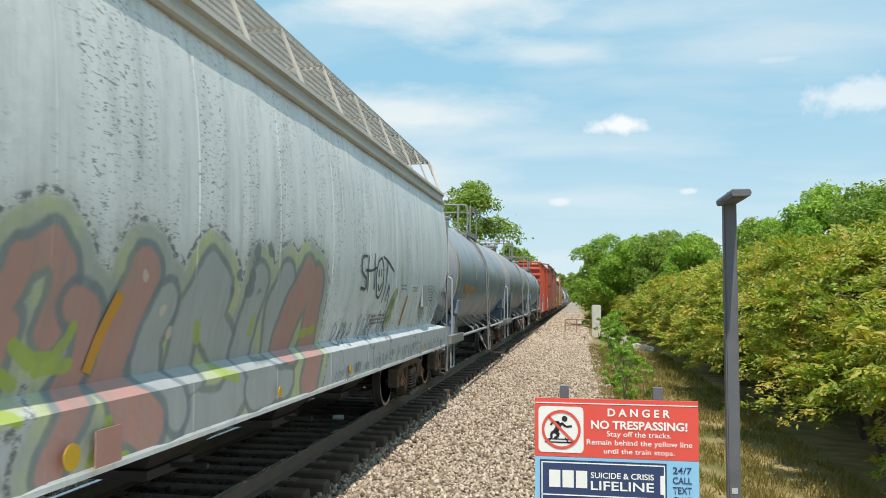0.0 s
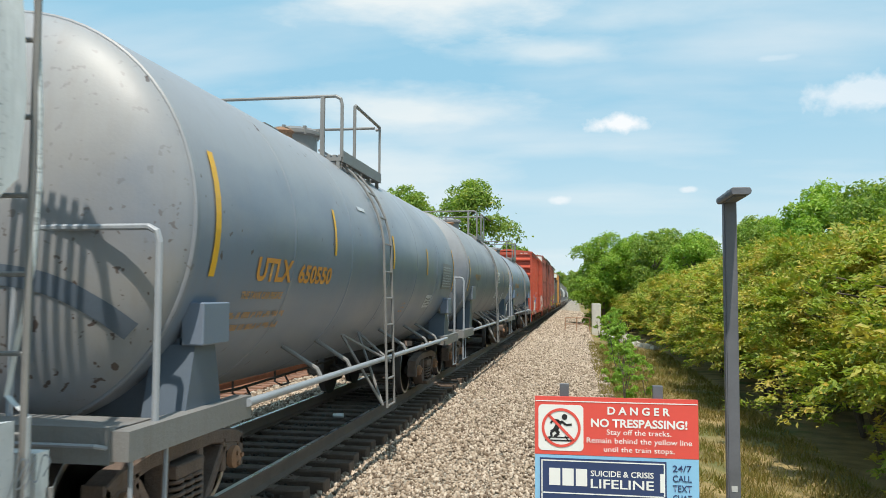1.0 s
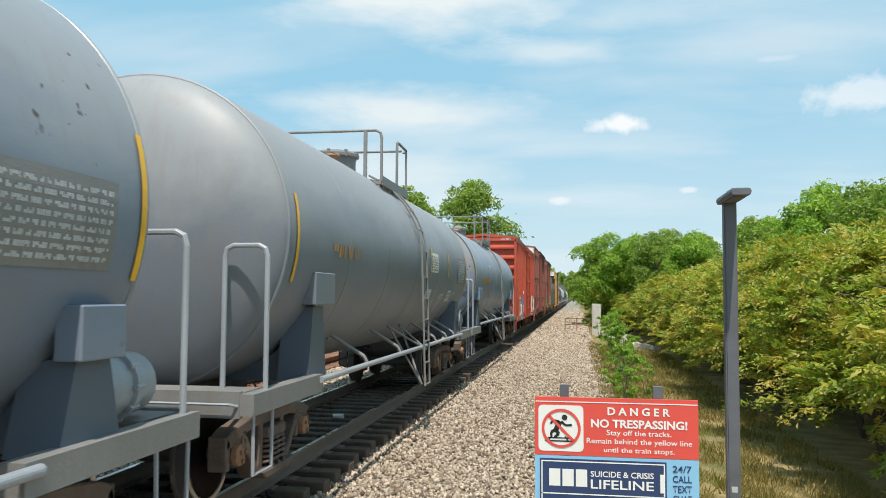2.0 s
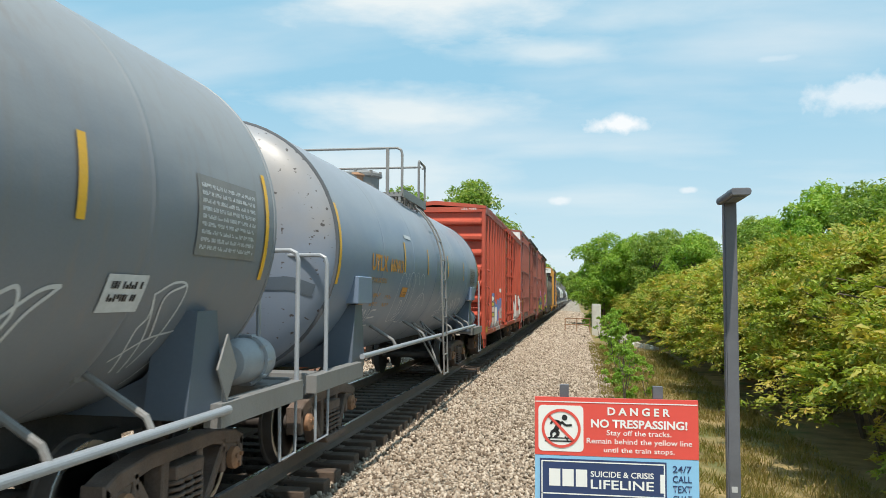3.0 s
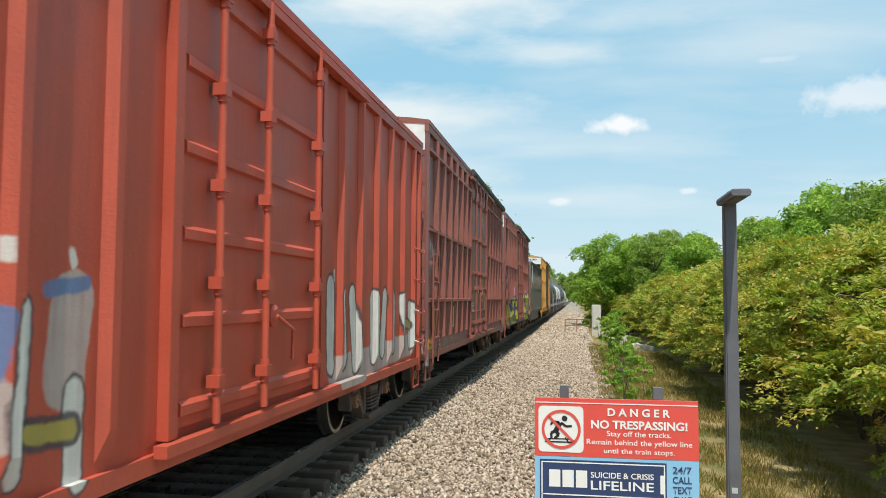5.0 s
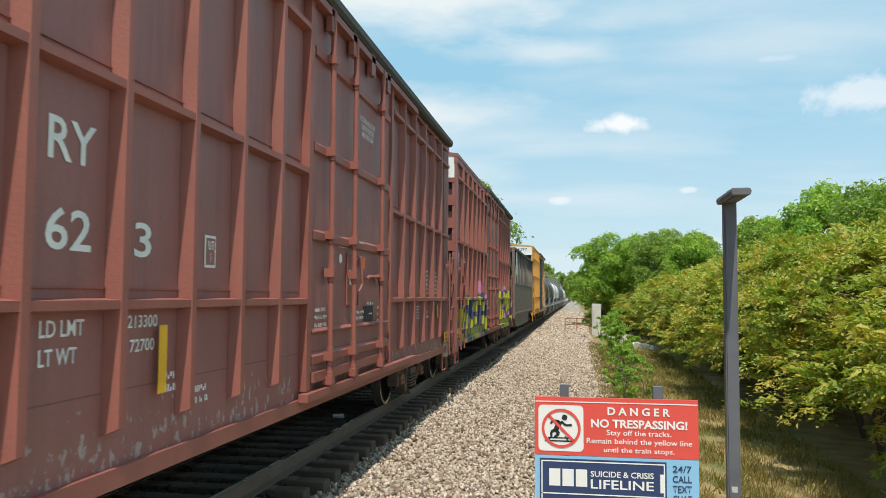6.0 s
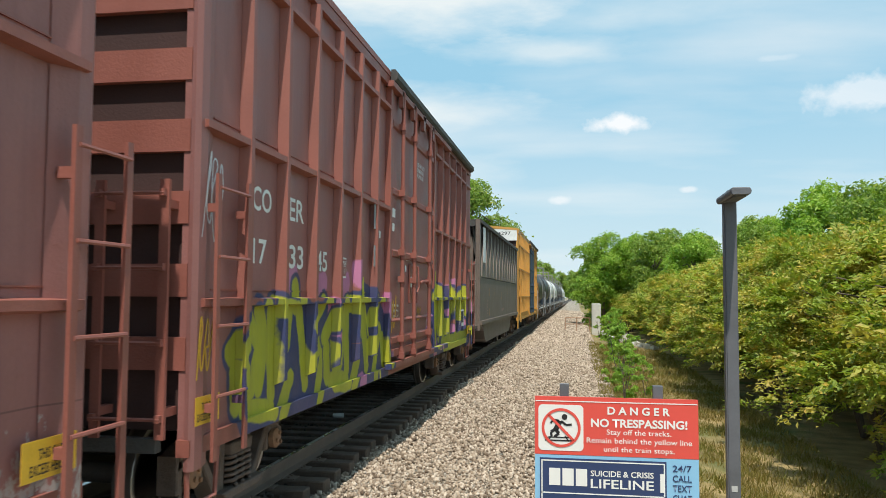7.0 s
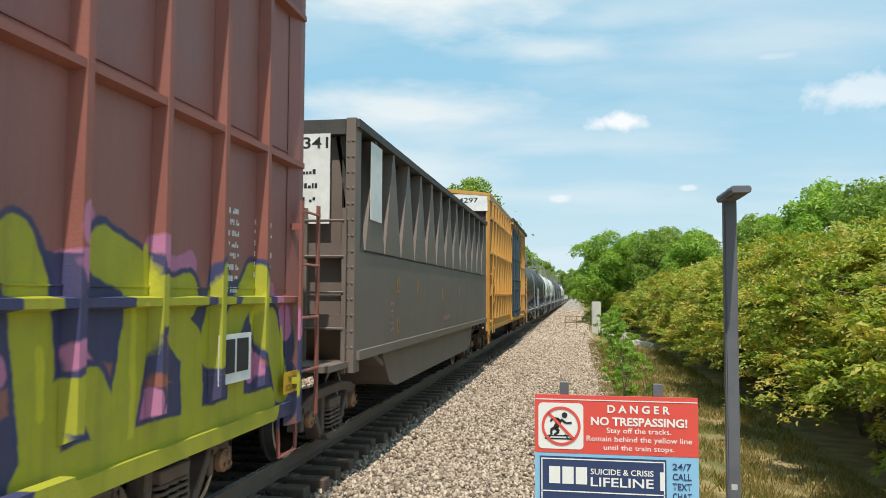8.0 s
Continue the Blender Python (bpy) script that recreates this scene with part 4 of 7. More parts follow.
    for y in np.arange(-half + 2.6, half - 2.4, 1.55):
        tube(bm, [(-0.45, y, 1.05), (-0.45, y, 0.58), (-0.36, y + 0.05, 0.52), (-0.36, y + 0.38, 0.52), (-0.45, y + 0.42, 0.64)], 0.016, 6)
    part("brake_rod", bm, M["under"], c)
    # brake cylinder at the far end
    bm = bmesh.new()
    lathe(bm, [(-0.42, 0.04), (-0.38, 0.16), (-0.30, 0.205), (-0.03, 0.205), (-0.025, 0.235), (0.025, 0.235), (0.03, 0.205), (0.24, 0.205), (0.33, 0.15), (0.36, 0.04)], 20, "y", (1.18, half - 0.35, 1.33))
    for k in range(10):
        t = 2 * math.pi * k / 10
        lathe(bm, [(-0.05, 0.018), (0.05, 0.018)], 6, "y", (1.18 + 0.225 * math.cos(t), half - 0.35, 1.33 + 0.225 * math.sin(t)))
    part("brake_reservoir", bm, M["pipe"], c, smooth=True)
    for y, za, zb, w in strips:
        strip_on_tank(c, y, za, zb, w)
    return c


# ---- covered hopper ----
HOPPER = ((1.60, 0.96), (1.595, 1.33), (1.475, 1.43), (1.52, 1.68), (1.59, 2.05), (1.61, 2.45), (1.60, 2.85), (1.575, 3.20), (1.53, 3.55), (1.47, 3.86))


def hopper_x(z):
    for (xa, za), (xb, zb) in zip(HOPPER, HOPPER[1:]):
        if z <= zb:
            return xa + (xb - xa) * (z - za) / (zb - za)
    return HOPPER[-1][0]


def on_hopper(y, z, lift=0.012):
    return lambda u, v: (hopper_x(z + v) + lift, y + u, z + v)


def covered_hopper(near, far):
    mid, half = (near + far) / 2, (far - near) / 2
    c = car_base("hopper_car", "weathered pale grey covered hopper car covered in spray-painted tags", mid)
    bm = bmesh.new()
    roof = [(1.40, 3.98), (0.7, 4.2), (0.0, 4.28)]
    ring = list(HOPPER) + roof + [(-x, z) for x, z in reversed(HOPPER + tuple(roof[:2]))]
    n = 44
    rows = []
    for i in range(n + 1):
        y = -half + 2 * half * i / n
        seam = 0.006 if i % 4 == 0 else 0.0
        # the ends draw in below, where the slope sheets start
        reach = [half - 1.1 * max(0.0, 2.5 - z) if 1.4 < z else half for x, z in ring]
        rows.append([bm.verts.new((x + math.copysign(seam, x), max(-k, min(k, y)), z)) for (x, z), k in zip(ring, reach)])
    for a, b in zip(rows, rows[1:]):
        for k in range(len(ring) - 1):
            bm.faces.new((a[k], b[k], b[k + 1], a[k + 1]))
        bm.faces.new((a[-1], b[-1], b[0], a[0]))
    bm.faces.new(rows[0])
    bm.faces.new(rows[-1][::-1])
    bmesh.ops.recalc_face_normals(bm, faces=bm.faces)
    part("body", bm, M["hopper"], c, "pale grey curved side sheets with red and grey spray paint", smooth=True)
    # vertical weld seams, slightly proud
    for i in range(20):
        s, y = (-1, 1)[i // 10], -6.22 + 1.55 * (i % 10)
        bm = bmesh.new()
        rows = [[bm.verts.new((s * (x + o), y + d, z)) for d, o in ((-0.02, 0.0), (-0.008, 0.004), (0.008, 0.004), (0.02, 0.0))] for x, z in HOPPER]
        for a, b in zip(rows, rows[1:]):
            for k in range(3):
                bm.faces.new((a[k], a[k + 1], b[k + 1], b[k]))
        bmesh.ops.recalc_face_normals(bm, faces=bm.faces)
        part("weld_seam", bm, M["hopper"], c)
    for s in (-1, 1):
        bm = bmesh.new()
        prism(bm, [(s * 1.44, 3.78), (s * 1.52, 3.78), (s * 1.54, 3.80), (s * 1.54, 3.84), (s * 1.50, 3.86), (s * 1.50, 3.94), (s * 1.54, 3.96), (s * 1.53, 4.01), (s * 1.40, 4.03), (s * 1.38, 3.9)], -half, half, "y")
        part("eave_rail", bm, M["hopper_roof"], c)
        bm = bmesh.new()
        prism(bm, [(s * 1.30, 0.95), (s * 1.607, 0.95), (s * 1.607, 0.98), (s * 1.602, 1.0), (s * 1.602, 0.955)], -half, half - 0.25, "y")
        part("side_sill", bm, M["hopper_sill"], c, "pale sloping side sill with scrawled tags")
        # roof running board of open slats on brackets
        bm = boxes(*[(s * x - 0.022, s * x + 0.022, -half - 0.3, half + 0.45, 4.72, 4.755) for x in (0.62, 0.70, 0.78, 0.86, 0.94, 1.02, 1.10)])
        for y in np.linspace(-half + 0.2, half + 0.4, 12):
            box(bm, min(s * 0.58, s * 1.14), max(s * 0.58, s * 1.14), y - 0.02, y + 0.02, 4.69, 4.72)
            tube(bm, [(s * 1.12, y, 4.70), (s * 1.42, y, 4.0)], 0.02, 5)
        tube(bm, [(s * 1.12, half + 0.42, 4.73), (s * 1.2, half + 0.42, 4.6), (s * 1.45, half - 0.02, 4.0)], 0.03, 6)
        part("running_board", bm, M["hopper_roof"], c, "rust-stained open roof running board")
    for i in range(5):
        y = -half + 1.9 + i * (2 * half - 3.8) / 4
        bm = bmesh.new()
        lathe(bm, [(0, 0.36), (0.12, 0.36), (0.16, 0.32)], 16, "z", (0, y, 4.26))
        part("roof_hatch", bm, M["hopper_roof"], c)
    # hopper bays below
    for i in range(4):
        y0 = -half + 1.9 + i * (2 * half - 3.8) / 4
        y1 = y0 + (2 * half - 3.8) / 4
        ym = (y0 + y1) / 2
        bm = bmesh.new()
        lo = [bm.verts.new(p) for p in ((-0.5, ym - 0.35, 0.42), (0.5, ym - 0.35, 0.42), (0.5, ym + 0.35, 0.42), (-0.5, ym + 0.35, 0.42))]
        hi = [bm.verts.new(p) for p in ((-1.2, y0, 1.05), (1.2, y0, 1.05), (1.2, y1, 1.05), (-1.2, y1, 1.05))]
        for k in range(4):
            bm.faces.new((lo[k], lo[(k + 1) % 4], hi[(k + 1) % 4], hi[k]))
        bm.faces.new(lo[::-1])
        bm.faces.new(hi)
        box(bm, -0.55, 0.55, ym - 0.42, ym + 0.42, 0.34, 0.42)
        tube(bm, [(-0.9, ym, 0.40), (0.9, ym, 0.40)], 0.03, 6)
        part("outlet_bay", bm, M["under"], c)
    for d in (-1, 1):
        y0, y1 = sorted((d * (half - 1.0), d * (half + 0.5)))
        part("end_sill", boxes((-0.3, 0.3, y0, y1, 0.72, 1.02), (-1.5, 1.5, d * (half + 0.35) - 0.05, d * (half + 0.35) + 0.05, 0.85, 1.12)), M["hopper_sill"], c)
        ladder(c, d * (half + 0.16), 1.36, 1.58, 0.45, 3.45, 0.38, M["steel_grey"], end=True)
        bm = bmesh.new()
        tube(bm, [(1.56, d * (half + 0.1), 0.95), (1.56, d * (half + 0.1), 0.45), (1.56, d * (half + 0.33), 0.45), (1.56, d * (half + 0.33), 0.95)], 0.018, 6)
        part("sill_step", bm, M["steel_grey"], c)
        coupler(c, d * (half + 0.45), d)
        truck(c, d * (half - 1.05))
    return c


# ---- box cars ----
def rib_mesh(bm, y, z0, z1, x, deep, w0, w1, foot=0.18, sides=(1,)):
    """A pressed side post: a trapezoid rib that tapers into the sheet at its foot."""
    for s in sides:
        pts = [(y - w0 / 2, s * x), (y - w1 / 2, s * (x + deep)), (y + w1 / 2, s * (x + deep)), (y + w0 / 2, s * x)]
        lo = [bm.verts.new((b if 0 < k < 3 else b, a, z0 + (foot if 0 < k < 3 else 0))) for k, (a, b) in enumerate(pts)]
        hi = [bm.verts.new((b, a, z1)) for a, b in pts]
        made = [bm.faces.new((lo[k], lo[k + 1], hi[k + 1], hi[k])) for k in range(3)]
        made += [bm.faces.new(lo), bm.faces.new(hi)]
        bmesh.ops.recalc_face_normals(bm, faces=made)
        for f in made:
            if f.normal.dot(Vector((s, 0, 0))) < -0.5:
                f.normal_flip()


def ladder_rails(d, half):
    """The two rails' stations: inside the near corner, and reaching past the far one."""
    return (-half + 0.20, -half + 0.74) if d < 0 else (half - 0.27, half + 0.22)


def box_car(near, far, z0, z1, label, mats, ribs, belts, door, ends, peak=0.22, name="box_car"):
    """ribs: stations from the middle; belts: heights of the horizontal rails; door: (y0, y1) of the sliding door."""
    skin, rib, slot = mats
    mid, half = (near + far) / 2, (far - near) / 2
    c = car_base(name, label, mid)
    X = 1.455
    # side sheets, ends and roof
    for s in (-1, 1):
        part("side_sheet", boxes((min(s * X, s * (X - 0.06)), max(s * X, s * (X - 0.06)), -half + 0.03, half - 0.03, z0 + 0.02, z1 - 0.02)), skin, c)
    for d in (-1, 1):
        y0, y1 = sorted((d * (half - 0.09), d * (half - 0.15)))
        # on slatted ends this sheet's near-black colour paints the shade between the slats
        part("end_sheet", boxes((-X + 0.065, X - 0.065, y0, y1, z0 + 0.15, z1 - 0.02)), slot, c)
    bm = bmesh.new()
    prism(bm, [(-1.53, z1 - 0.03), (-1.53, z1 + 0.05), (-1.2, z1 + 0.10), (0, z1 + peak), (1.2, z1 + 0.10), (1.53, z1 + 0.05), (1.53, z1 - 0.03), (0, z1 + peak - 0.12)], -half, half, "y")
    part("roof", bm, rib, c)
    part("floor", boxes((-1.38, 1.38, -half + 0.2, half - 0.2, z0 + 0.16, z0 + 0.26), (-0.3, 0.3, -half - 0.2, half + 0.2, z0 - 0.02, z0 + 0.155)), M["under"], c)
    # sills and top chords
    for s in (-1, 1):
        part("side_sill", boxes((min(s * 1.40, s * 1.50), max(s * 1.40, s * 1.50), -half, half, z0 - 0.02, z0 + 0.10)), rib, c)
        part("top_chord", boxes((min(s * 1.44, s * 1.52), max(s * 1.44, s * 1.52), -half, half, z1 - 0.16, z1 - 0.035)), rib, c)
    for y in ribs:
        for s in (1, -1):
            bm = bmesh.new()
            rib_mesh(bm, y, z0 + (0.30 if ends == "slat" else 0.16), z1 - 0.165, X + 0.002, *((0.095, 0.13, 0.066) if ends == "slat" else (0.065, 0.17, 0.08)), foot=0.04 if ends == "slat" else 0.18, sides=(s,))
            part("side_post", bm, rib, c)
    for z in belts:
        for s in (-1, 1):
            for a, b in ((-half, door[0]), (door[1], half)):
                bm = bmesh.new()
                prism(bm, [(s * (X + 0.001), z - 0.045), (s * 1.546, z - 0.028), (s * 1.546, z + 0.024), (s * (X + 0.001), z + 0.036)], a + 0.1, b - 0.1, "y")
                part("belt_rail", bm, rib, c)
        if ends == "slat":
            for s in (-1, 1):
                for a, b in ((-half, door[0]), (door[1], half)):
                    part("weld_ledge", boxes((min(s * 1.452, s * 1.466), max(s * 1.452, s * 1.466), a + 0.36, b - 0.12, z + 0.088, z + 0.098)), rib, c)
    # corner posts
    for d in (-1, 1):
        for s in (-1, 1):
            ya, yb = sorted((d * half, d * (half - 0.34)))
            bm = bmesh.new()
            prism(bm, [(s * 1.515, d * (half - 0.05)), (s * 1.515, d * (half - 0.16)), (s * 1.462, d * (half - 0.34)), (s * 1.45, d * (half - 0.16)), (s * 1.45, d * (half - 0.02)), (s * 1.49, d * half)] if ends == "slat" else
                  [(s * 1.515, d * (half - 0.04)), (s * 1.515, d * (half - 0.14)), (s * 1.46, d * (half - 0.16)), (s * 1.42, d * (half - 0.10)), (s * 1.42, d * half), (s * 1.49, d * half)], z0 - 0.12, z1 - 0.04, "z")
            part("corner_post", bm, rib if ends == "rib" else skin, c)
        # end corrugations
        if ends == "rib":
            n, e = 7, z0 + 0.42
            step = (z1 - 0.1 - e) / n
            for i in range(n):
                z = e + i * step
                bm = bmesh.new()
                yb = d * (half - 0.095)
                prism(bm, [(yb, z + step * 0.06), (yb + d * 0.14, z + step * 0.14), (yb + d * 0.155, z + step * 0.34), (yb + d * 0.02, z + step * 0.54), (yb, z + step * 0.56)], -1.40, 1.40)
                bmesh.ops.bevel(bm, geom=[k for k in bm.edges if abs(k.verts[0].co.x - k.verts[1].co.x) > 1], offset=0.02, segments=2, affect="EDGES")
                part("end_rib", bm, rib, c, smooth=True)
            part("end_cap", boxes((-1.415, 1.415, min(d * (half - 0.085), d * (half - 0.01)), max(d * (half - 0.085), d * (half - 0.01)), z1 - 0.12, z1 + 0.03)), rib, c)
        else:
            n, e, step = 7, z0 + 0.58, 0.52
            for i in range(n):
                z = e + i * step
                part("end_rib", boxes((-1.445, 1.445, min(d * (half - 0.085), d * (half - 0.02)), max(d * (half - 0.085), d * (half - 0.02)), z, z + step * 0.45)), rib, c)
            part("end_cap", boxes((-1.445, 1.445, min(d * (half - 0.085), d * (half - 0.01)), max(d * (half - 0.085), d * (half - 0.01)), z1 - 0.50, z1 + 0.03)), M["white"], c, "white painted panel high on the car end")
        # end ladder by the camera side corner, crossover platform, sill steps
        for s in (1, -1):
            bm = bmesh.new()
            for x in (s * 0.85, s * 1.34):
                box(bm, x - 0.035, x + 0.035, min(d * (half + 0.10), d * (half + 0.13)), max(d * (half + 0.10), d * (half + 0.13)), z0 + 0.12, z0 + 1.92)
                for z in (z0 + 0.3, z0 + 1.75):
                    box(bm, x - 0.03, x + 0.03, min(d * (half - 0.06), d * (half + 0.10)), max(d * (half - 0.06), d * (half + 0.10)), z - 0.03, z + 0.03)
            for z in np.linspace(z0 + 0.26, z0 + 1.82, 4):
                tube(bm, [(s * 0.83, d * (half + 0.16), z), (s * 1.36, d * (half + 0.16), z)], 0.014, 6)
                for x in (s * 0.85, s * 1.34):
                    box(bm, x - 0.02, x + 0.02, min(d * (half + 0.13), d * (half + 0.17)), max(d * (half + 0.13), d * (half + 0.17)), z - 0.02, z + 0.03)
            part("end_ladder", bm, rib, c)
            bm = bmesh.new()
            for z in np.linspace(z0 + 0.38, z0 + 1.90, 4):
                ya, yb = sorted((d * (half - 0.08), d * (half - 0.62)))
                if ends == "slat":
                    x = s * 1.60
                    part("ladder_rung", tube(bmesh.new(), [(x, y, z) for y in ladder_rails(d, half)], 0.014, 6), rib, c)
                elif s > 0:
                    grab(bm, 1.515, ya, yb, z)
                else:
                    tube(bm, [(-1.515, ya, z), (-1.58, ya, z), (-1.58, yb, z), (-1.515, yb, z)], 0.011, 6)
            if ends == "slat":
                for y in ladder_rails(d, half):
                    rail_bm = boxes((min(s * 1.575, s * 1.60), max(s * 1.575, s * 1.60), y - 0.03, y + 0.03, z0 - 0.08, z0 + 2.0))
                    if abs(y) < half:
                        for z in (z0 + 0.3, z0 + 1.75):
                            box(rail_bm, min(s * 1.49, s * 1.574), max(s * 1.49, s * 1.574), y - 0.025, y + 0.025, z - 0.03, z + 0.03)
                    part("ladder_rail", rail_bm, rib, c)
                bm.free()
            else:
                part("grab_iron", bm, rib, c)
            bm = bmesh.new()
            tube(bm, [(s * 1.47, d * (half - 0.03), z0), (s * 1.47, d * (half - 0.05), z0 - 0.38), (s * 1.47, d * (half - 0.48), z0 - 0.38), (s * 1.47, d * (half - 0.52), z0)], 0.02, 6)
            part("sill_step", bm, rib, c)
        part("cushion_sill", boxes((-0.32, 0.32, min(d * half, d * (half + 0.42)), max(d * half, d * (half + 0.42)), 0.72, 1.06), (-1.3, 1.3, min(d * (half + 0.02), d * (half + 0.10)), max(d * (half + 0.02), d * (half + 0.10)), z0 + 0.02, z0 + 0.12)), M["under"], c)
        coupler(c, d * (half + 0.40), d)
        truck(c, d * (half - 1.75))
    # sliding door with its tracks and locking bars
    for s in (1, -1):
        a, b = door
        dm = M["blue_door"] if skin is M["yellow"] else skin
        bar = M["blue_door"] if skin is M["yellow"] else rib
        bm = boxes((min(s * 1.50, s * 1.46), max(s * 1.50, s * 1.46), a + 0.04, b - 0.04, z0 + 0.22, z1 - 0.18))
        dr = part("sliding_door", bm, dm, c, "closed plug door with locking bars")
        levels = ((1.27, 0.06), (1.555, 0.028), (2.54, 0.06), (3.45, 0.06), (4.45, 0.06)) if ends == "slat" else tuple((z0 + 0.35 + i * (z1 - z0 - 0.75) / 5, 0.055) for i in range(6))
        for z, k in levels:
            bm = bmesh.new()
            prism(bm, [(s * 1.501, z - k), (s * 1.537, z - k + 0.012), (s * 1.537, z + k - 0.03), (s * 1.501, z + k)], a + 0.1, b - 0.12, "y")
            part("door_rail", bm, bar, dr)
        for y in (a + 0.52, a + 1.42, a + 2.75):
            bm = bmesh.new()
            tube(bm, [(s * 1.59, y, z0 + 0.20), (s * 1.59, y, z1 - 0.12)], 0.030, 12)
            for z in (1.03, 1.28, 2.16, 2.56, 3.45, 4.45) if ends == "slat" else np.linspace(z0 + 0.5, z1 - 0.4, 5):
                box(bm, min(s * 1.53, s * 1.632), max(s * 1.53, s * 1.632), y - 0.055, y + 0.055, z - 0.045, z + 0.045)
                tube(bm, [(s * 1.59, y, z - 0.09), (s * 1.59, y, z + 0.09)], 0.040, 12)
            part("locking_bar", bm, bar, dr)
        if ends == "slat":
            bm = bmesh.new()
            tube(bm, [(s * 1.56, b - 1.45, 2.13), (s * 1.57, b - 1.35, 2.16), (s * 1.57, b - 0.80, 2.17)], 0.022, 8)
            part("link_bar", bm, bar, dr)
            for y in (b - 0.45, b - 0.16):
                part("door_stiffener", boxes((min(s * 1.501, s * 1.522), max(s * 1.501, s * 1.522), y - 0.03, y + 0.03, z0 + 0.24, 1.24)), bar, dr)
            part("lower_beam", boxes((min(s * 1.501, s * 1.56), max(s * 1.501, s * 1.56), a + 0.1, b - 0.5, 1.04, 1.14)), bar, dr)
        for z in (z0 + 0.13, z1 - 0.14):
            part("door_track", boxes((min(s * 1.505, s * 1.60), max(s * 1.505, s * 1.60), a - 0.2, b + 1.6, z - 0.05, z + 0.03)), rib, c)
        if ends == "slat":
            bm = bmesh.new()
            prism(bm, [(s * 1.535, z1 - 0.09), (s * 1.60, z1 - 0.09), (s * 1.635, z1 - 0.05), (s * 1.635, z1 + 0.03), (s * 1.60, z1 + 0.075), (s * 1.535, z1 + 0.075)], a - 0.1, half - 0.25, "y")
            part("track_hood", bm, M["under"], c, "sooty rounded hood over the door track")
            for y in np.arange(a + 0.5, b, 0.85):
                part("track_bracket", boxes((min(s * 1.535, s * 1.60), max(s * 1.535, s * 1.60), y - 0.09, y + 0.09, z1 - 0.36, z1 - 0.092)), rib, c)
        for y in (a - 0.02, b + 0.02):
            part("door_post", boxes((min(s * 1.456, s * 1.54), max(s * 1.456, s * 1.54), y - 0.06, y + 0.06, z0 + 0.17, z1 - 0.17)), rib, c)
        bm = bmesh.new()
        ym = (a + b) / 2
        lathe(bm, [(1.54, 0.10), (1.58, 0.10), (1.60, 0.06)], 14, "x", (0 if s > 0 else 0, ym + 0.1, 1.75))
        tube(bm, [(1.60, ym + 0.1, 1.75), (1.62, ym + 0.45, 1.62), (1.60, ym + 0.5, 1.35)], 0.018, 6)
        if s > 0 and ends == "rib":
            part("door_gear", bm, rib, dr)
        else:
            bm.free()
    return c


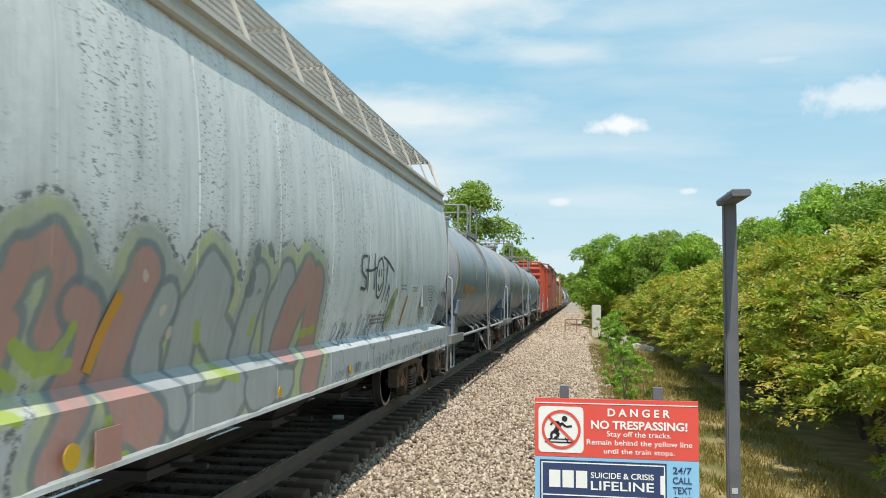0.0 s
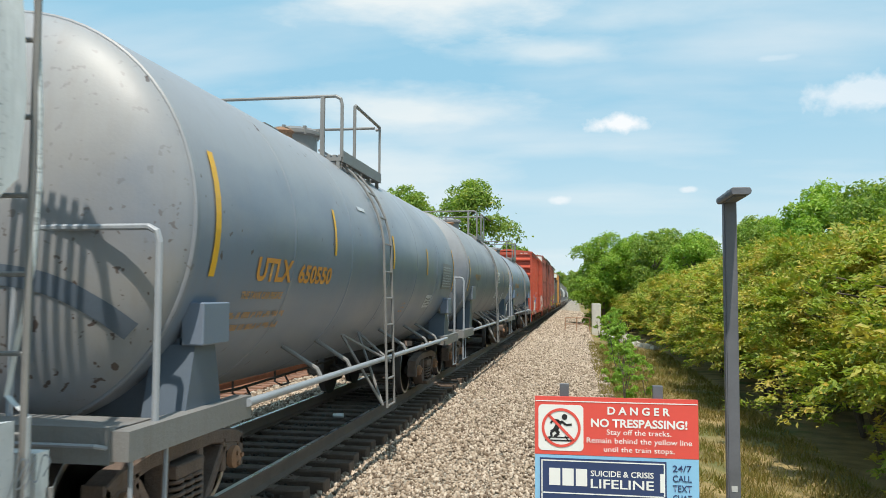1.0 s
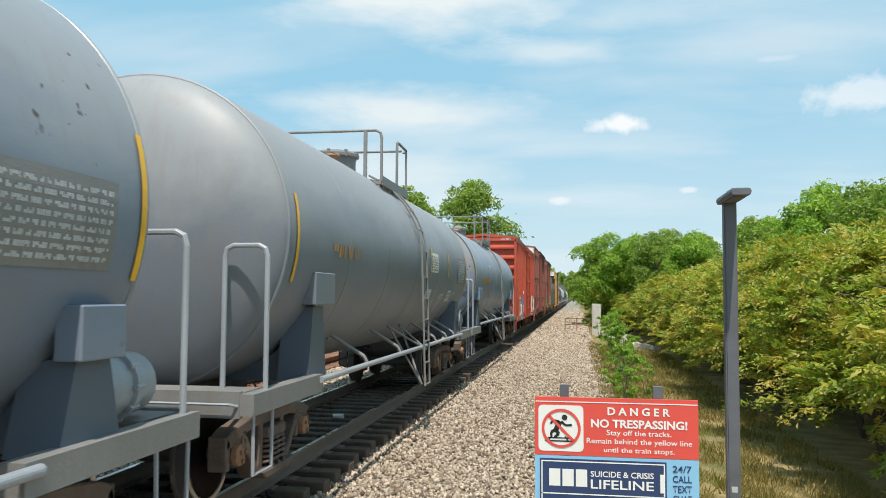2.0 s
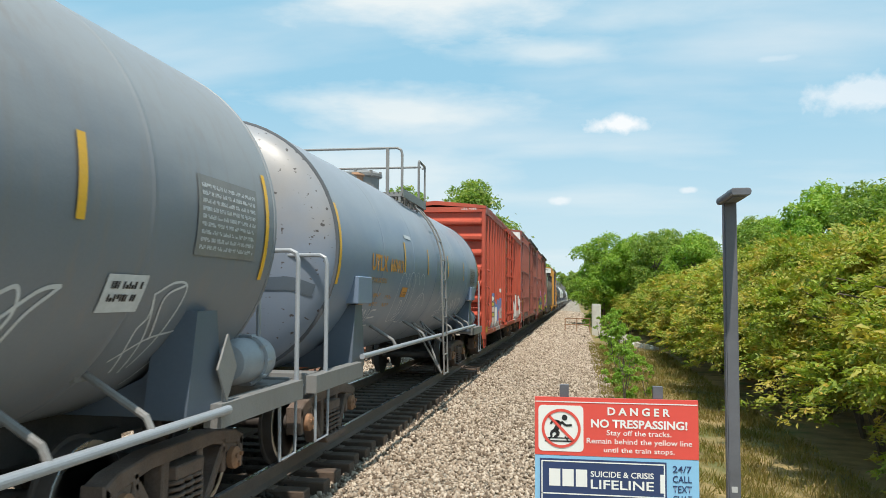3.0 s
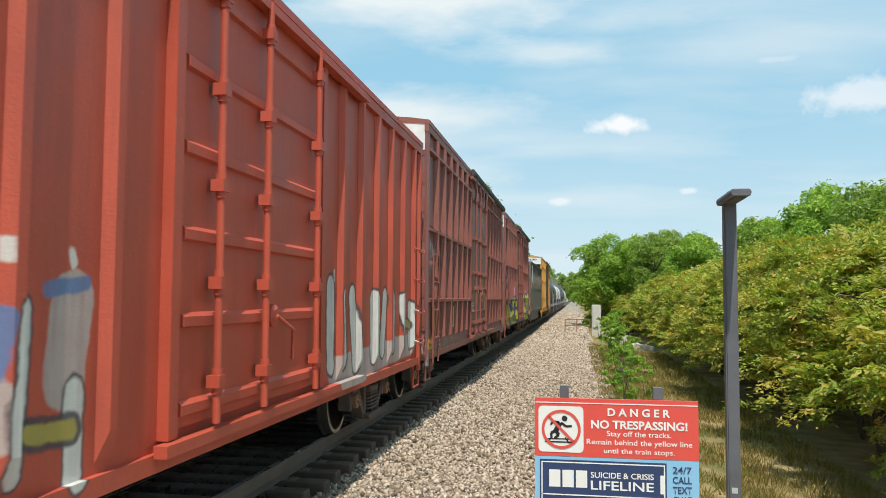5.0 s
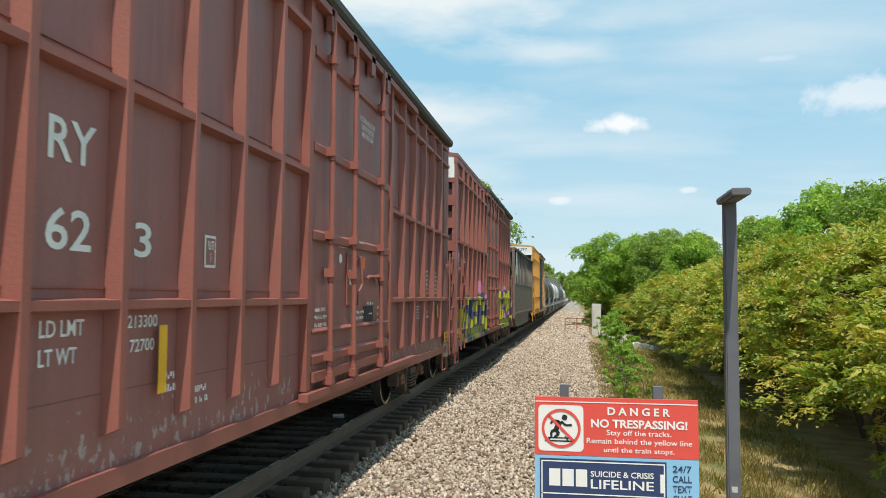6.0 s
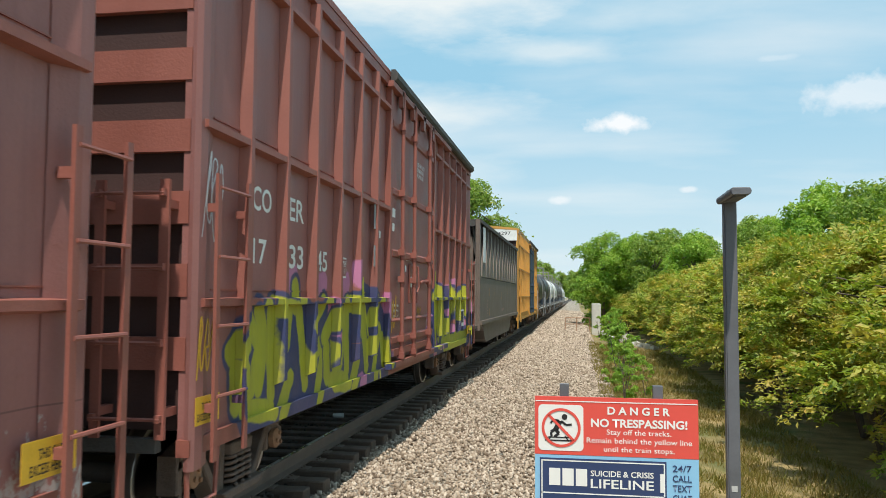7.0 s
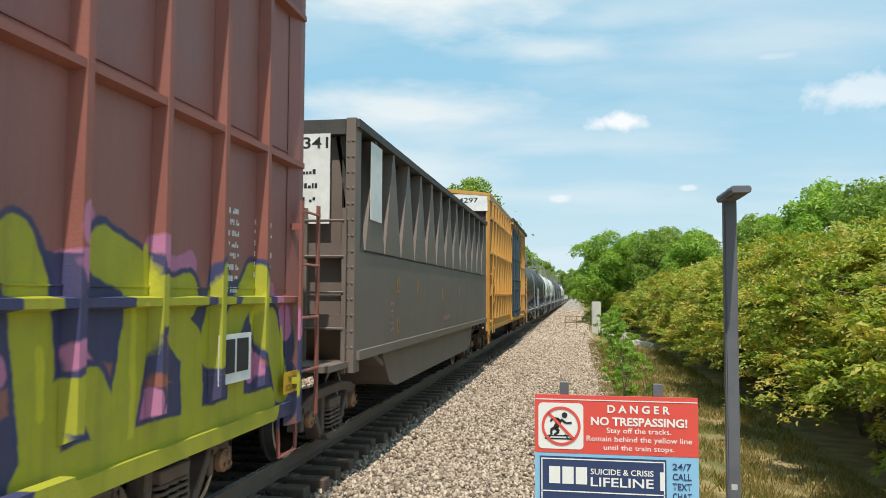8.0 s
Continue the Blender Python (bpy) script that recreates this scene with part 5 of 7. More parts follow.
# ---- coal gondola ----
def gondola(near, far, z0, z1):
    mid, half = (near + far) / 2, (far - near) / 2
    c = car_base("coal_gondola", "grimy brown-black high-sided coal gondola with tub bottom", mid)
    zk = z0 + 1.25
    for s in (-1, 1):
        # lower sheet upright, upper sheet leaning in between the posts
        bm = bmesh.new()
        prism(bm, [(s * 1.50, z0), (s * 1.55, z0), (s * 1.55, zk), (s * 1.50, zk)], -half, half, "y")
        part("side_sheet", bm, M["coal"], c)
        # near-black colour stands in for the shade in the recesses
        bm = bmesh.new()
        prism(bm, [(s * 1.50, zk + 0.002), (s * 1.55, zk + 0.002), (s * 1.30, z1 - 0.06), (s * 1.25, z1 - 0.06)], -half, half, "y")
        part("upper_sheet", bm, M["under"], c, "leaning sheet coloured near-black for the shade between the posts")
        part("top_chord", boxes((min(s * 1.30, s * 1.60), max(s * 1.30, s * 1.60), -half - 0.1, half + 0.1, z1 - 0.10, z1)), M["under"], c)
        part("side_sill", boxes((min(s * 1.42, s * 1.60), max(s * 1.42, s * 1.60), -half, half, z0 - 0.06, z0 + 0.05)), M["coal"], c)
        for i in range(13):
            y = -half + 0.85 + i * (2 * half - 1.4) / 12
            bm = bmesh.new()
            # a broad foot that narrows to the chord
            prism(bm, [(y - 0.05, z1 - 0.104), (y + 0.05, z1 - 0.104), (y + 0.50, zk + 0.03), (y - 0.50, zk + 0.03)], s * 1.40, s * 1.565)
            part("side_post", bm, M["coal"], c)
    for d in (-1, 1):
        ya, yb = sorted((d * half, d * (half - 0.08)))
        part("end_sheet", boxes((-1.36, 1.36, ya, yb, z0 + 0.3, z1 - 0.11)), M["coal"], c)
        for z in (z1 - 0.10, z0 + 1.25, z0 + 0.4):
            y0, y1 = sorted((d * (half + 0.004), d * (half + 0.14)))
            part("end_beam", boxes((-1.435, 1.435, y0, y1, z - 0.09, z + 0.09)), M["under"] if z > z0 + 2 else M["coal"], c)
        for s in (-1, 1):
            y0, y1 = sorted((d * (half - 0.12), d * (half + 0.12)))
            post = part("corner_post", boxes((min(s * 1.44, s * 1.56), max(s * 1.44, s * 1.56), y0 - 0.003, y1 + 0.003, z0 - 0.2, z1 + 0.01)), M["coal"], c)
            if s > 0 and d < 0:
                for z in np.arange(z0 + 0.1, z1 - 0.1, 0.19):
                    for x in (1.47, 1.53):
                        bm = bmesh.new()
                        lathe(bm, [(-0.015, 0.018), (0.004, 0.018), (0.010, 0.008)], 6, "y", (0, 0, 0))
                        rivet = part("rivet", bm, M["coal"], post)
                        rivet.matrix_basis = pose(x, y0 - 0.004, z, 0, 0, 180)
            bm = bmesh.new()
            for z in np.linspace(z0 - 0.1, z0 + 1.6, 5):
                tube(bm, [(s * 0.98, d * (half + 0.24), z), (s * 1.46, d * (half + 0.24), z)], 0.016, 6)
            for x in (s * 0.98, s * 1.46):
                box(bm, x - 0.025, x + 0.025, min(d * (half + 0.2), d * (half + 0.24)), max(d * (half + 0.2), d * (half + 0.24)), z0 - 0.2, z0 + 1.75)
            part("end_ladder", bm, M["coal"], c)
        part("end_platform", boxes((-1.5, 1.5, min(d * half, d * (half + 0.9)), max(d * half, d * (half + 0.9)), 1.05, 1.12), (-0.3, 0.3, min(d * (half - 2), d * (half + 0.9)), max(d * (half - 2), d * (half + 0.9)), 0.74, 1.05)), M["coal"], c)
        bm = bmesh.new()
        prism(bm, [(d * half, z0 + 0.4), (d * (half - 1.9), 0.95), (d * (half - 1.9), 0.88), (d * (half + 0.06), z0 + 0.3)], -1.43, 1.43)
        part("slope_sheet", bm, M["coal"], c)
        coupler(c, d * (half + 0.85), d)
        truck(c, d * (half - 0.55))
    # two bathtub troughs
    bm = bmesh.new()
    prism(bm, [(-half + 1.9, z0), (-half + 1.95, 1.0), (-half + 2.35, 0.62), (-half + 2.8, 0.52), (half - 2.8, 0.52), (half - 2.35, 0.62), (half - 1.95, 1.0), (half - 1.9, z0)], 0.25, 1.42)
    prism(bm, [(-half + 1.9, z0), (-half + 1.95, 1.0), (-half + 2.35, 0.62), (-half + 2.8, 0.52), (half - 2.8, 0.52), (half - 2.35, 0.62), (half - 1.95, 1.0), (half - 1.9, z0)], -1.42, -0.25)
    part("tub", bm, M["coal"], c)
    part("centre_sill", boxes((-0.24, 0.24, -half, half, 0.78, 1.2)), M["under"], c)
    part("coal_load", boxes((-1.43, 1.43, -half + 0.1, half - 0.1, z1 - 0.9, z1 - 0.8)), M["under"], c)
    return c


# ---- the train ----
rng = random.Random(5)
hopper = covered_hopper(0.65, 15.9)
HM = 8.275
tank_1 = tank_car(23.70, 6.5, M["tank_e"], "grey tank car with amber lettering and a top platform", rng, -0.4, (-0.5, 1.6), 1.05, 0.95,
                  ((-5.62, 2.05, 2.98, 0.09), (-2.68, 2.35, 2.86, 0.07), (0.18, 2.30, 2.78, 0.09), (2.83, 2.28, 2.74, 0.08), (5.88, 2.0, 2.9, 0.06)), trucks=(1.38, 1.2), posts=(0.2, -0.1), shell=(1.55, 2.46))
tank_2 = tank_car(38.25, 6.65, M["tank_b"], "brown-stained grey tank car with a white notice and white tags", rng, 0.3, (-1.0, 0.9), 0.4, 1.7,
                  ((-5.88, 2.05, 2.9, 0.07), (1.32, 2.3, 2.8, 0.09), (3.25, 2.32, 2.80, 0.08), (5.86, 2.05, 2.95, 0.07)), False, (1.54, 2.52), (1.38, 1.26), (0.2, -0.22))
tank_3 = tank_car(52.8, 7.05, M["tank_a"], "blue-grey tank car with amber lettering and white tags", rng, 0.25, (-1.42, 0.78), 1.05, 1.7,
                  ((-6.41, 2.05, 2.98, 0.09), (-2.91, 2.29, 2.76, 0.08), (-0.91, 2.30, 2.76, 0.07), (1.36, 2.29, 2.76, 0.07), (3.68, 2.29, 2.73, 0.07), (6.41, 2.1, 2.9, 0.05)), trucks=(1.72, 1.4), posts=(0.29, 0.0), flanged=True, pipe=1.17)
red_car = box_car(61.10, 76.30, 0.80, 4.55, "faded red ribbed box car with tagged lower side", (M["red"], M["red"], M["red"]),
                  [-6.68 + 0.825 * i for i in range(7)] + [2.9 + 0.83 * i for i in range(6)], (), (-1.05, 2.05), "rib")
RIBS = [-6.5, -5.66, -4.80, -3.93, -3.1, -2.27, 2.95, 3.8, 4.68, 5.55, 6.4]
brown_car = box_car(76.88, 91.78, 0.80, 5.10, "brown high box car with outside posts and white lettering", (M["brown"], M["brown_rib"], M["slot_shade"]), RIBS, (1.86, 3.16, 4.62), (-1.45, 2.1), "slat")
coer_car = box_car(93.0, 107.8, 0.80, 5.10, "brown box car with lime and pink spray paint", (M["coer"], M["coer_rib"], M["slot_shade"]), RIBS, (1.86, 3.16, 4.62), (-1.45, 2.1), "slat")
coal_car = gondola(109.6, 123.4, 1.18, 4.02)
yellow_car = box_car(124.9, 142.3, 0.80, 5.0, "weathered yellow high box car with dark blue doors", (M["yellow"], M["yellow"], M["slot_shade"]), [-7.8 + 0.95 * i for i in range(8)] + [6.1, 7.0, 7.9], (1.9, 3.2, 4.3), (-0.2, 5.2), "slat")
for i in range(9):
    tank_car(150.0 + 14.2 * i, 6.3, (M["tank_d"], M["tank_d"], M["tank_c"], M["tank_c"], M["tank_d"])[i % 5], ("sooty black tank car", "sooty black tank car", "stained white tank car", "stained white tank car", "sooty black tank car")[i % 5] + " far back in the train", rng, -0.2)


# ---- lettering, decals and spray paint on the cars ----
bm = bmesh.new()
ribbon(bm, [(4.26 - HM, 1.93), (4.14 - HM, 1.7), (4.07 - HM, 1.49)], 0.09, on_hopper(0, 0, 0.008))
part("orange_stripe", bm, M["spray_orange"], hopper)
bm = bmesh.new()
for pts in ([(9.62, 2.42), (9.42, 2.40), (9.40, 2.24), (9.62, 2.14), (9.60, 2.02), (9.38, 2.03)], [(9.69, 2.44), (9.70, 2.2), (9.72, 1.99)], [(10.01, 2.48), (10.02, 2.2), (10.04, 2.01)], [(9.60, 2.25), (9.85, 2.25), (10.12, 2.30)],
            [(10.36, 2.44), (10.18, 2.36), (10.12, 2.15), (10.22, 1.95), (10.38, 1.92), (10.50, 2.1), (10.48, 2.32), (10.34, 2.44)], [(10.25, 2.28), (10.26, 2.18)], [(10.38, 2.29), (10.39, 2.19)], [(10.22, 2.08), (10.31, 2.01), (10.42, 2.09)],
            [(10.43, 2.46), (10.75, 2.40), (11.12, 2.28)], [(10.72, 2.41), (10.66, 2.1), (10.57, 1.84)], [(10.75, 1.86), (10.86, 2.08), (10.92, 1.85)]):
    ribbon(bm, [(s - HM, z) for s, z in pts], 0.035, on_hopper(0, 0))
part("black_tag", bm, M["marker"], hopper, "black hand-drawn tag")
bm = bmesh.new()
for pts in ([(10.95, 1.48), (11.1, 1.7), (11.25, 1.88), (11.45, 2.02)], [(11.0, 1.6), (11.3, 1.68)], [(11.1, 1.8), (11.4, 1.82)]):
    ribbon(bm, [(s - HM, z) for s, z in pts], 0.15, on_hopper(0, 0))
part("yellow_blot", bm, M["spray_lime"], hopper, "dull yellow sprayed blot")
bm = bmesh.new()
ribbon(bm, [(11.98 - HM, 1.50), (12.10 - HM, 1.72), (12.22 - HM, 1.94)], 0.07, on_hopper(0, 0, 0.010))
part("orange_stripe", bm, M["spray_orange"], hopper)
bm = bmesh.new()
for u, z, w, n in ((11.7, 2.08, 0.35, 2), (12.5, 2.06, 0.4, 2), (10.15, 1.66, 0.75, 3), (13.9, 2.1, 0.5, 6)):
    lines_of_text(bm, u - HM, z, w, n, 0.05, 0.025, on_hopper(0, 0), rng)
tagged(part("small_stencil", bm, M["marker"], hopper), kind="stuff")
bm = bmesh.new()
for u in (13.3, 14.2, 14.9):
    scribble(bm, u - HM, u + 0.6 - HM, 1.5, 2.1, 4, 0.02, on_hopper(0, 0), rng)
for k in range(3):
    scribble(bm, 8.5 + k - HM, 9.3 + k - HM, 1.35, 1.62 + 0.1 * k, 4, 0.016, on_hopper(0, 0), rng)
for u in np.arange(8.3, 16.0, 0.42):
    scribble(bm, u - HM, u + rng.uniform(0.2, 0.4) - HM, 0.98 + rng.uniform(0, 0.06), 1.20 - rng.uniform(0, 0.08), rng.randint(2, 4), rng.choice((0.009, 0.014, 0.02)), on_side(1.616, 0, 0), rng)
part("scrawled_tags", bm, M["spray_dark"], hopper, "blue-black scrawls")
for u, s in ((3.75, 0.07), (6.65, 0.045), (8.85, 0.05), (13.1, 0.045)):
    bm = bmesh.new()
    lathe(bm, [(1.640, s), (1.644, s)], 16, "x", (0, u - HM, 1.10))
    part("yellow_dot", bm, M["plate"], hopper, "small yellow round decal")
bm = boxes((1.640, 1.646, 3.95 - HM, 4.2 - HM, 1.0, 1.2))
part("sill_label", bm, M["spray_red"], hopper)
bm = boxes((1.57, 1.612, 13.28 - HM, 13.75 - HM, 1.76, 2.12))
part("data_panel", bm, M["spray_grey"], hopper)


def tank_text(car, string, s0, s1, z0, z1, mid, mat=None):
    words("lettering", string, s1 - s0, z1 - z0, on_tank(car, (s0 + s1) / 2 - mid, (z0 + z1) / 2), mat or M["amber"], car, bold=0.035)


def tank_bars(car, s0, s1, z, rows, pitch, h, mid, mat=None, name="small_stencil"):
    bm = bmesh.new()
    lines_of_text(bm, 0, 0, s1 - s0, rows, pitch, h, on_tank(car, s0 - mid, z), rng)
    tagged(part(name, bm, mat or M["amber_dim"], car), kind="stuff")


def tank_panel(car, s0, s1, z0, z1, mid, mat, ink, rows, name, label=""):
    """A decal that follows the shell, with rows of small print on it."""
    w = on_tank(car, 0, (z0 + z1) / 2, 0.008)
    bm = bmesh.new()
    h = (z1 - z0) / 2
    grid = [[bm.verts.new(w(u - mid, v)) for u in (s0, s1)] for v in np.linspace(-h, h, 6)]
    for p, q in zip(grid, grid[1:]):
        bm.faces.new((p[0], p[1], q[1], q[0]))
    ob = part(name, bm, mat, car, label)
    if ink:
        bm = bmesh.new()
        lines_of_text(bm, s0 - mid + 0.05, h - 0.09, s1 - s0 - 0.1, rows, (2 * h - 0.08) / rows, (2 * h - 0.08) / rows * 0.55, on_tank(car, 0, (z0 + z1) / 2, 0.012), rng)
        tagged(part("small_print", bm, ink, ob), kind="stuff")
    return ob


tank_text(tank_1, "UTLX", 18.92, 19.76, 2.03, 2.24, 23.7)
tank_text(tank_1, "650550", 19.95, 20.98, 2.03, 2.22, 23.7)
tank_text(tank_1, "THE TANK CAR PEOPLE", 18.74, 19.66, 1.88, 1.95, 23.7, M["amber_dim"])
tank_bars(tank_1, 18.5, 19.9, 1.72, 2, 0.12, 0.06, 23.7)
tank_panel(tank_1, 28.2, 29.3, 2.05, 2.56, 23.7, M["steel_grey"], M["spray_white"], 8, "data_panel")
tank_panel(tank_1, 26.95, 27.5, 1.69, 1.94, 23.7, M["spray_white"], M["dark_line"], 3, "white_decal")
tank_panel(tank_1, 22.2, 22.55, 2.98, 3.03, 23.7, M["spray_white"], None, 0, "white_decal")
tank_bars(tank_1, 25.1, 25.4, 1.78, 3, 0.07, 0.03, 23.7)
tank_panel(tank_2, 39.5, 40.28, 2.36, 2.72, 38.25, M["white"], M["dark_line"], 6, "white_notice", "white notice with small dark print")
tank_panel(tank_2, 42.85, 43.9, 2.2, 2.78, 38.25, M["steel_grey"], M["spray_white"], 9, "data_panel")
tank_panel(tank_2, 41.9, 42.35, 1.80, 2.05, 38.25, M["spray_white"], M["dark_line"], 2, "white_decal")
tank_panel(tank_2, 39.4, 39.95, 1.86, 2.05, 38.25, M["spray_white"], M["dark_line"], 3, "white_decal")
tank_bars(tank_2, 33.5, 34.6, 2.35, 1, 0.1, 0.14, 38.25)
tank_text(tank_3, "UTLX", 47.86, 48.76, 2.26, 2.48, 52.8)
tank_text(tank_3, "660413", 48.92, 49.78, 2.27, 2.47, 52.8)
tank_text(tank_3, "THE TANK CAR PEOPLE", 47.83, 48.82, 2.10, 2.17, 52.8, M["amber_dim"])
tank_bars(tank_3, 48.25, 48.7, 1.90, 2, 0.13, 0.06, 52.8)
tank_bars(tank_3, 48.98, 49.4, 1.88, 2, 0.13, 0.06, 52.8)
tank_bars(tank_3, 47.5, 47.95, 1.88, 2, 0.13, 0.06, 52.8)
tank_panel(tank_3, 57.7, 58.6, 2.2, 2.62, 52.8, M["steel_grey"], M["dark_line"], 8, "data_panel")
tank_panel(tank_3, 49.95, 50.35, 1.90, 2.06, 52.8, M["amber"], M["dark_line"], 3, "white_decal")
tank_panel(tank_3, 50.0, 50.5, 2.83, 2.89, 52.8, M["spray_white"], None, 0, "white_decal")
LOOPS = (((50.60, 1.66), (50.34, 1.58), (50.04, 1.51), (49.84, 1.63), (49.72, 1.89), (49.75, 2.1), (49.86, 2.25), (50.0, 2.28), (50.13, 2.21), (50.2, 2.1)),
         ((50.2, 2.1), (50.26, 2.2), (50.32, 2.29), (50.41, 2.16), (50.53, 1.88), (50.58, 1.64), (50.51, 1.54), (50.26, 1.53)),
         ((50.41, 2.16), (50.48, 2.27), (50.65, 2.31), (50.82, 2.23), (50.86, 2.06), (50.93, 1.8), (50.97, 1.58), (50.87, 1.49), (50.6, 1.5)), ((50.86, 2.06), (50.92, 2.23), (51.05, 2.31), (51.27, 2.11)),
         ((51.27, 2.11), (51.34, 2.25), (51.51, 2.3), (51.68, 2.17), (51.73, 1.93), (51.60, 1.70), (51.55, 1.54), (51.21, 1.46)), ((51.3, 1.74), (51.55, 1.93), (51.84, 1.96), (52.07, 1.85), (52.17, 1.72)), ((50.27, 1.57), (50.34, 1.71), (50.26, 1.83), (50.14, 1.83), (50.2, 1.62)))
TALL = (((53.43, 2.62), (53.52, 2.84), (53.66, 2.63), (53.44, 2.62)), ((53.56, 2.62), (53.44, 2.42), (53.36, 2.30)), ((53.58, 2.61), (53.74, 2.43), (53.6, 2.40)), ((53.47, 2.26), (53.64, 2.39), (53.73, 2.33), (53.62, 2.14)), ((53.75, 2.24), (53.61, 2.25), (53.45, 2.08)), ((53.50, 1.96), (53.68, 2.07), (53.78, 2.09), (53.77, 1.98), (53.65, 1.82), (53.45, 1.74)))
LOW = (((53.98, 1.59), (54.39, 1.64), (54.24, 1.75), (54.52, 1.74), (54.28, 1.6), (54.09, 1.5), (54.49, 1.57)), ((54.36, 1.79), (54.61, 1.84), (54.77, 1.76), (54.41, 1.74), (54.58, 1.61), (54.99, 1.7)), ((54.74, 1.8), (55.01, 1.79), (54.76, 1.67), (55.19, 1.71), (55.3, 1.65), (54.92, 1.61)), ((55.02, 1.77), (55.35, 1.61), (55.38, 1.48), (54.96, 1.7), (55.17, 1.73)))
LOW_MIDDLE = (((55.57, 1.54), (55.52, 1.7), (55.7, 1.59), (56.07, 1.62), (55.58, 1.76), (55.69, 1.82), (55.98, 1.69)), ((55.71, 1.84), (56.0, 1.71), (56.17, 1.77), (56.52, 1.6)), ((56.01, 1.88), (56.46, 1.6), (56.28, 1.51)), ((56.18, 1.82), (56.52, 1.86), (56.88, 1.76), (56.7, 1.66), (56.86, 1.53)))
LOW_END = (((57.32, 1.43), (57.24, 1.64), (57.65, 1.46), (57.52, 1.69), (57.75, 1.48), (57.71, 1.71), (57.96, 1.53), (57.94, 1.77)), ((57.18, 1.46), (57.62, 1.55), (58.07, 1.64)))
ROUND = (((47.62, 1.45), (47.66, 1.72), (47.84, 1.70), (47.68, 1.58)), ((47.98, 1.48), (47.92, 1.68), (48.10, 1.72), (48.12, 1.50), (47.98, 1.48)), ((48.22, 1.48), (48.24, 1.72), (48.42, 1.50), (48.44, 1.74)), ((48.82, 1.72), (48.58, 1.70), (48.56, 1.52), (48.84, 1.50)), ((48.58, 1.61), (48.92, 1.62)), ((47.60, 1.38), (48.30, 1.36), (48.95, 1.42)))
SCRAWL = (((42.6, 1.39), (42.5, 1.66), (42.56, 1.77), (42.51, 1.92), (42.66, 1.62), (42.72, 1.38)), ((42.51, 1.92), (42.72, 2.0), (42.91, 1.97), (42.88, 1.73), (42.77, 1.41)), ((42.96, 1.27), (43.07, 1.51), (43.1, 1.68)), ((42.43, 1.48), (42.7, 1.61), (43.03, 1.66)), ((42.89, 1.99), (42.65, 1.89), (42.74, 1.61)))
SWEEP = (((40.70, 1.50), (40.90, 1.85), (41.05, 1.92), (41.17, 1.95), (41.21, 1.81), (41.10, 1.62)), ((41.00, 1.70), (41.31, 1.92), (41.49, 1.96), (41.46, 1.93), (41.3, 1.8), (41.20, 1.60)), ((40.2, 1.62), (40.5, 1.84), (40.6, 1.60)))
for car, mid, rows, w in ((tank_3, 52.8, LOOPS, 0.022), (tank_3, 52.8, TALL, 0.026), (tank_3, 52.8, LOW, 0.017), (tank_3, 52.8, LOW_MIDDLE, 0.017), (tank_3, 52.8, LOW_END, 0.017), (tank_3, 52.8, ROUND, 0.035), (tank_2, 38.25, SCRAWL, 0.024), (tank_2, 38.25, SWEEP, 0.035)):
    radius, axle = SHELLS[car.name]
    bm = bmesh.new()
    for k, line in enumerate(rows):
        for again in range(2 if w < 0.02 else 1):
            dx, dz = again * rng.uniform(0.03, 0.07), again * rng.uniform(-0.05, 0.03)
            ribbon(bm, [(u - mid + dx, radius * math.asin(max(-0.98, min(0.98, (z + dz - axle) / radius)))) for u, z in line], w * 0.75, on_tank(car, 0, axle, 0.0022 + 0.0004 * (2 * k + again)))
    part("white_tag", bm, M["spray_white"], car, "thin white looping spray tag")


def on_head(car, half):
    """Paint on the dished end that faces -y; (u, v) are x and height."""
    radius, axle = SHELLS[car.name]
    return lambda u, v: (u, -half + 0.612 - 0.48 * math.sqrt(max(0.0, 1 - (u * u + (v - axle) ** 2) / radius ** 2)), v)


# broad dark swooshes on the dished ends
for car, half, line in ((tank_1, 6.5, ((-0.6, 2.0), (-0.1, 2.07), (0.44, 2.03), (0.74, 1.95), (1.00, 1.80), (1.16, 1.66))), (tank_3, 7.05, ((-0.5, 2.05), (0.0, 2.22), (0.36, 2.20), (0.61, 2.14), (0.80, 2.05), (1.05, 2.05), (1.28, 1.97)))):
    bm = bmesh.new()
    ribbon(bm, line, 0.145, on_head(car, half))
    part("painted_swoosh", bm, M["swoosh_and_saddle_shade"], car, "dark blue-grey painted swoosh on the tank end")
# a diamond placard on its bracket
bm = bmesh.new()
prism(bm, [(43.45 - 38.25, 1.10), (43.62 - 38.25, 1.36), (43.45 - 38.25, 1.62), (43.28 - 38.25, 1.36)], 1.50, 1.515)
tube(bm, [(1.49, 43.45 - 38.25, 0.95), (1.49, 43.45 - 38.25, 1.4)], 0.02, 6)
part("placard", bm, M["steel_grey"], tank_2, "empty grey diamond placard holder")


def side_text(car, mid, rows, mat=None, x=1.459):
    for string, s0, s1, z0, z1 in rows:
        words("lettering", string, s1 - s0, z1 - z0, on_side(x, (s0 + s1) / 2 - mid, (z0 + z1) / 2), mat or M["white"], car)


def side_bars(car, mid, rows, mat=None, x=1.459):
    for s0, s1, z, n, pitch, h in rows:
        bm = bmesh.new()
        lines_of_text(bm, s0 - mid, z, s1 - s0, n, pitch, h, on_side(x, 0, 0), rng)
        tagged(part("small_stencil", bm, mat or M["white"], car), kind="stuff")


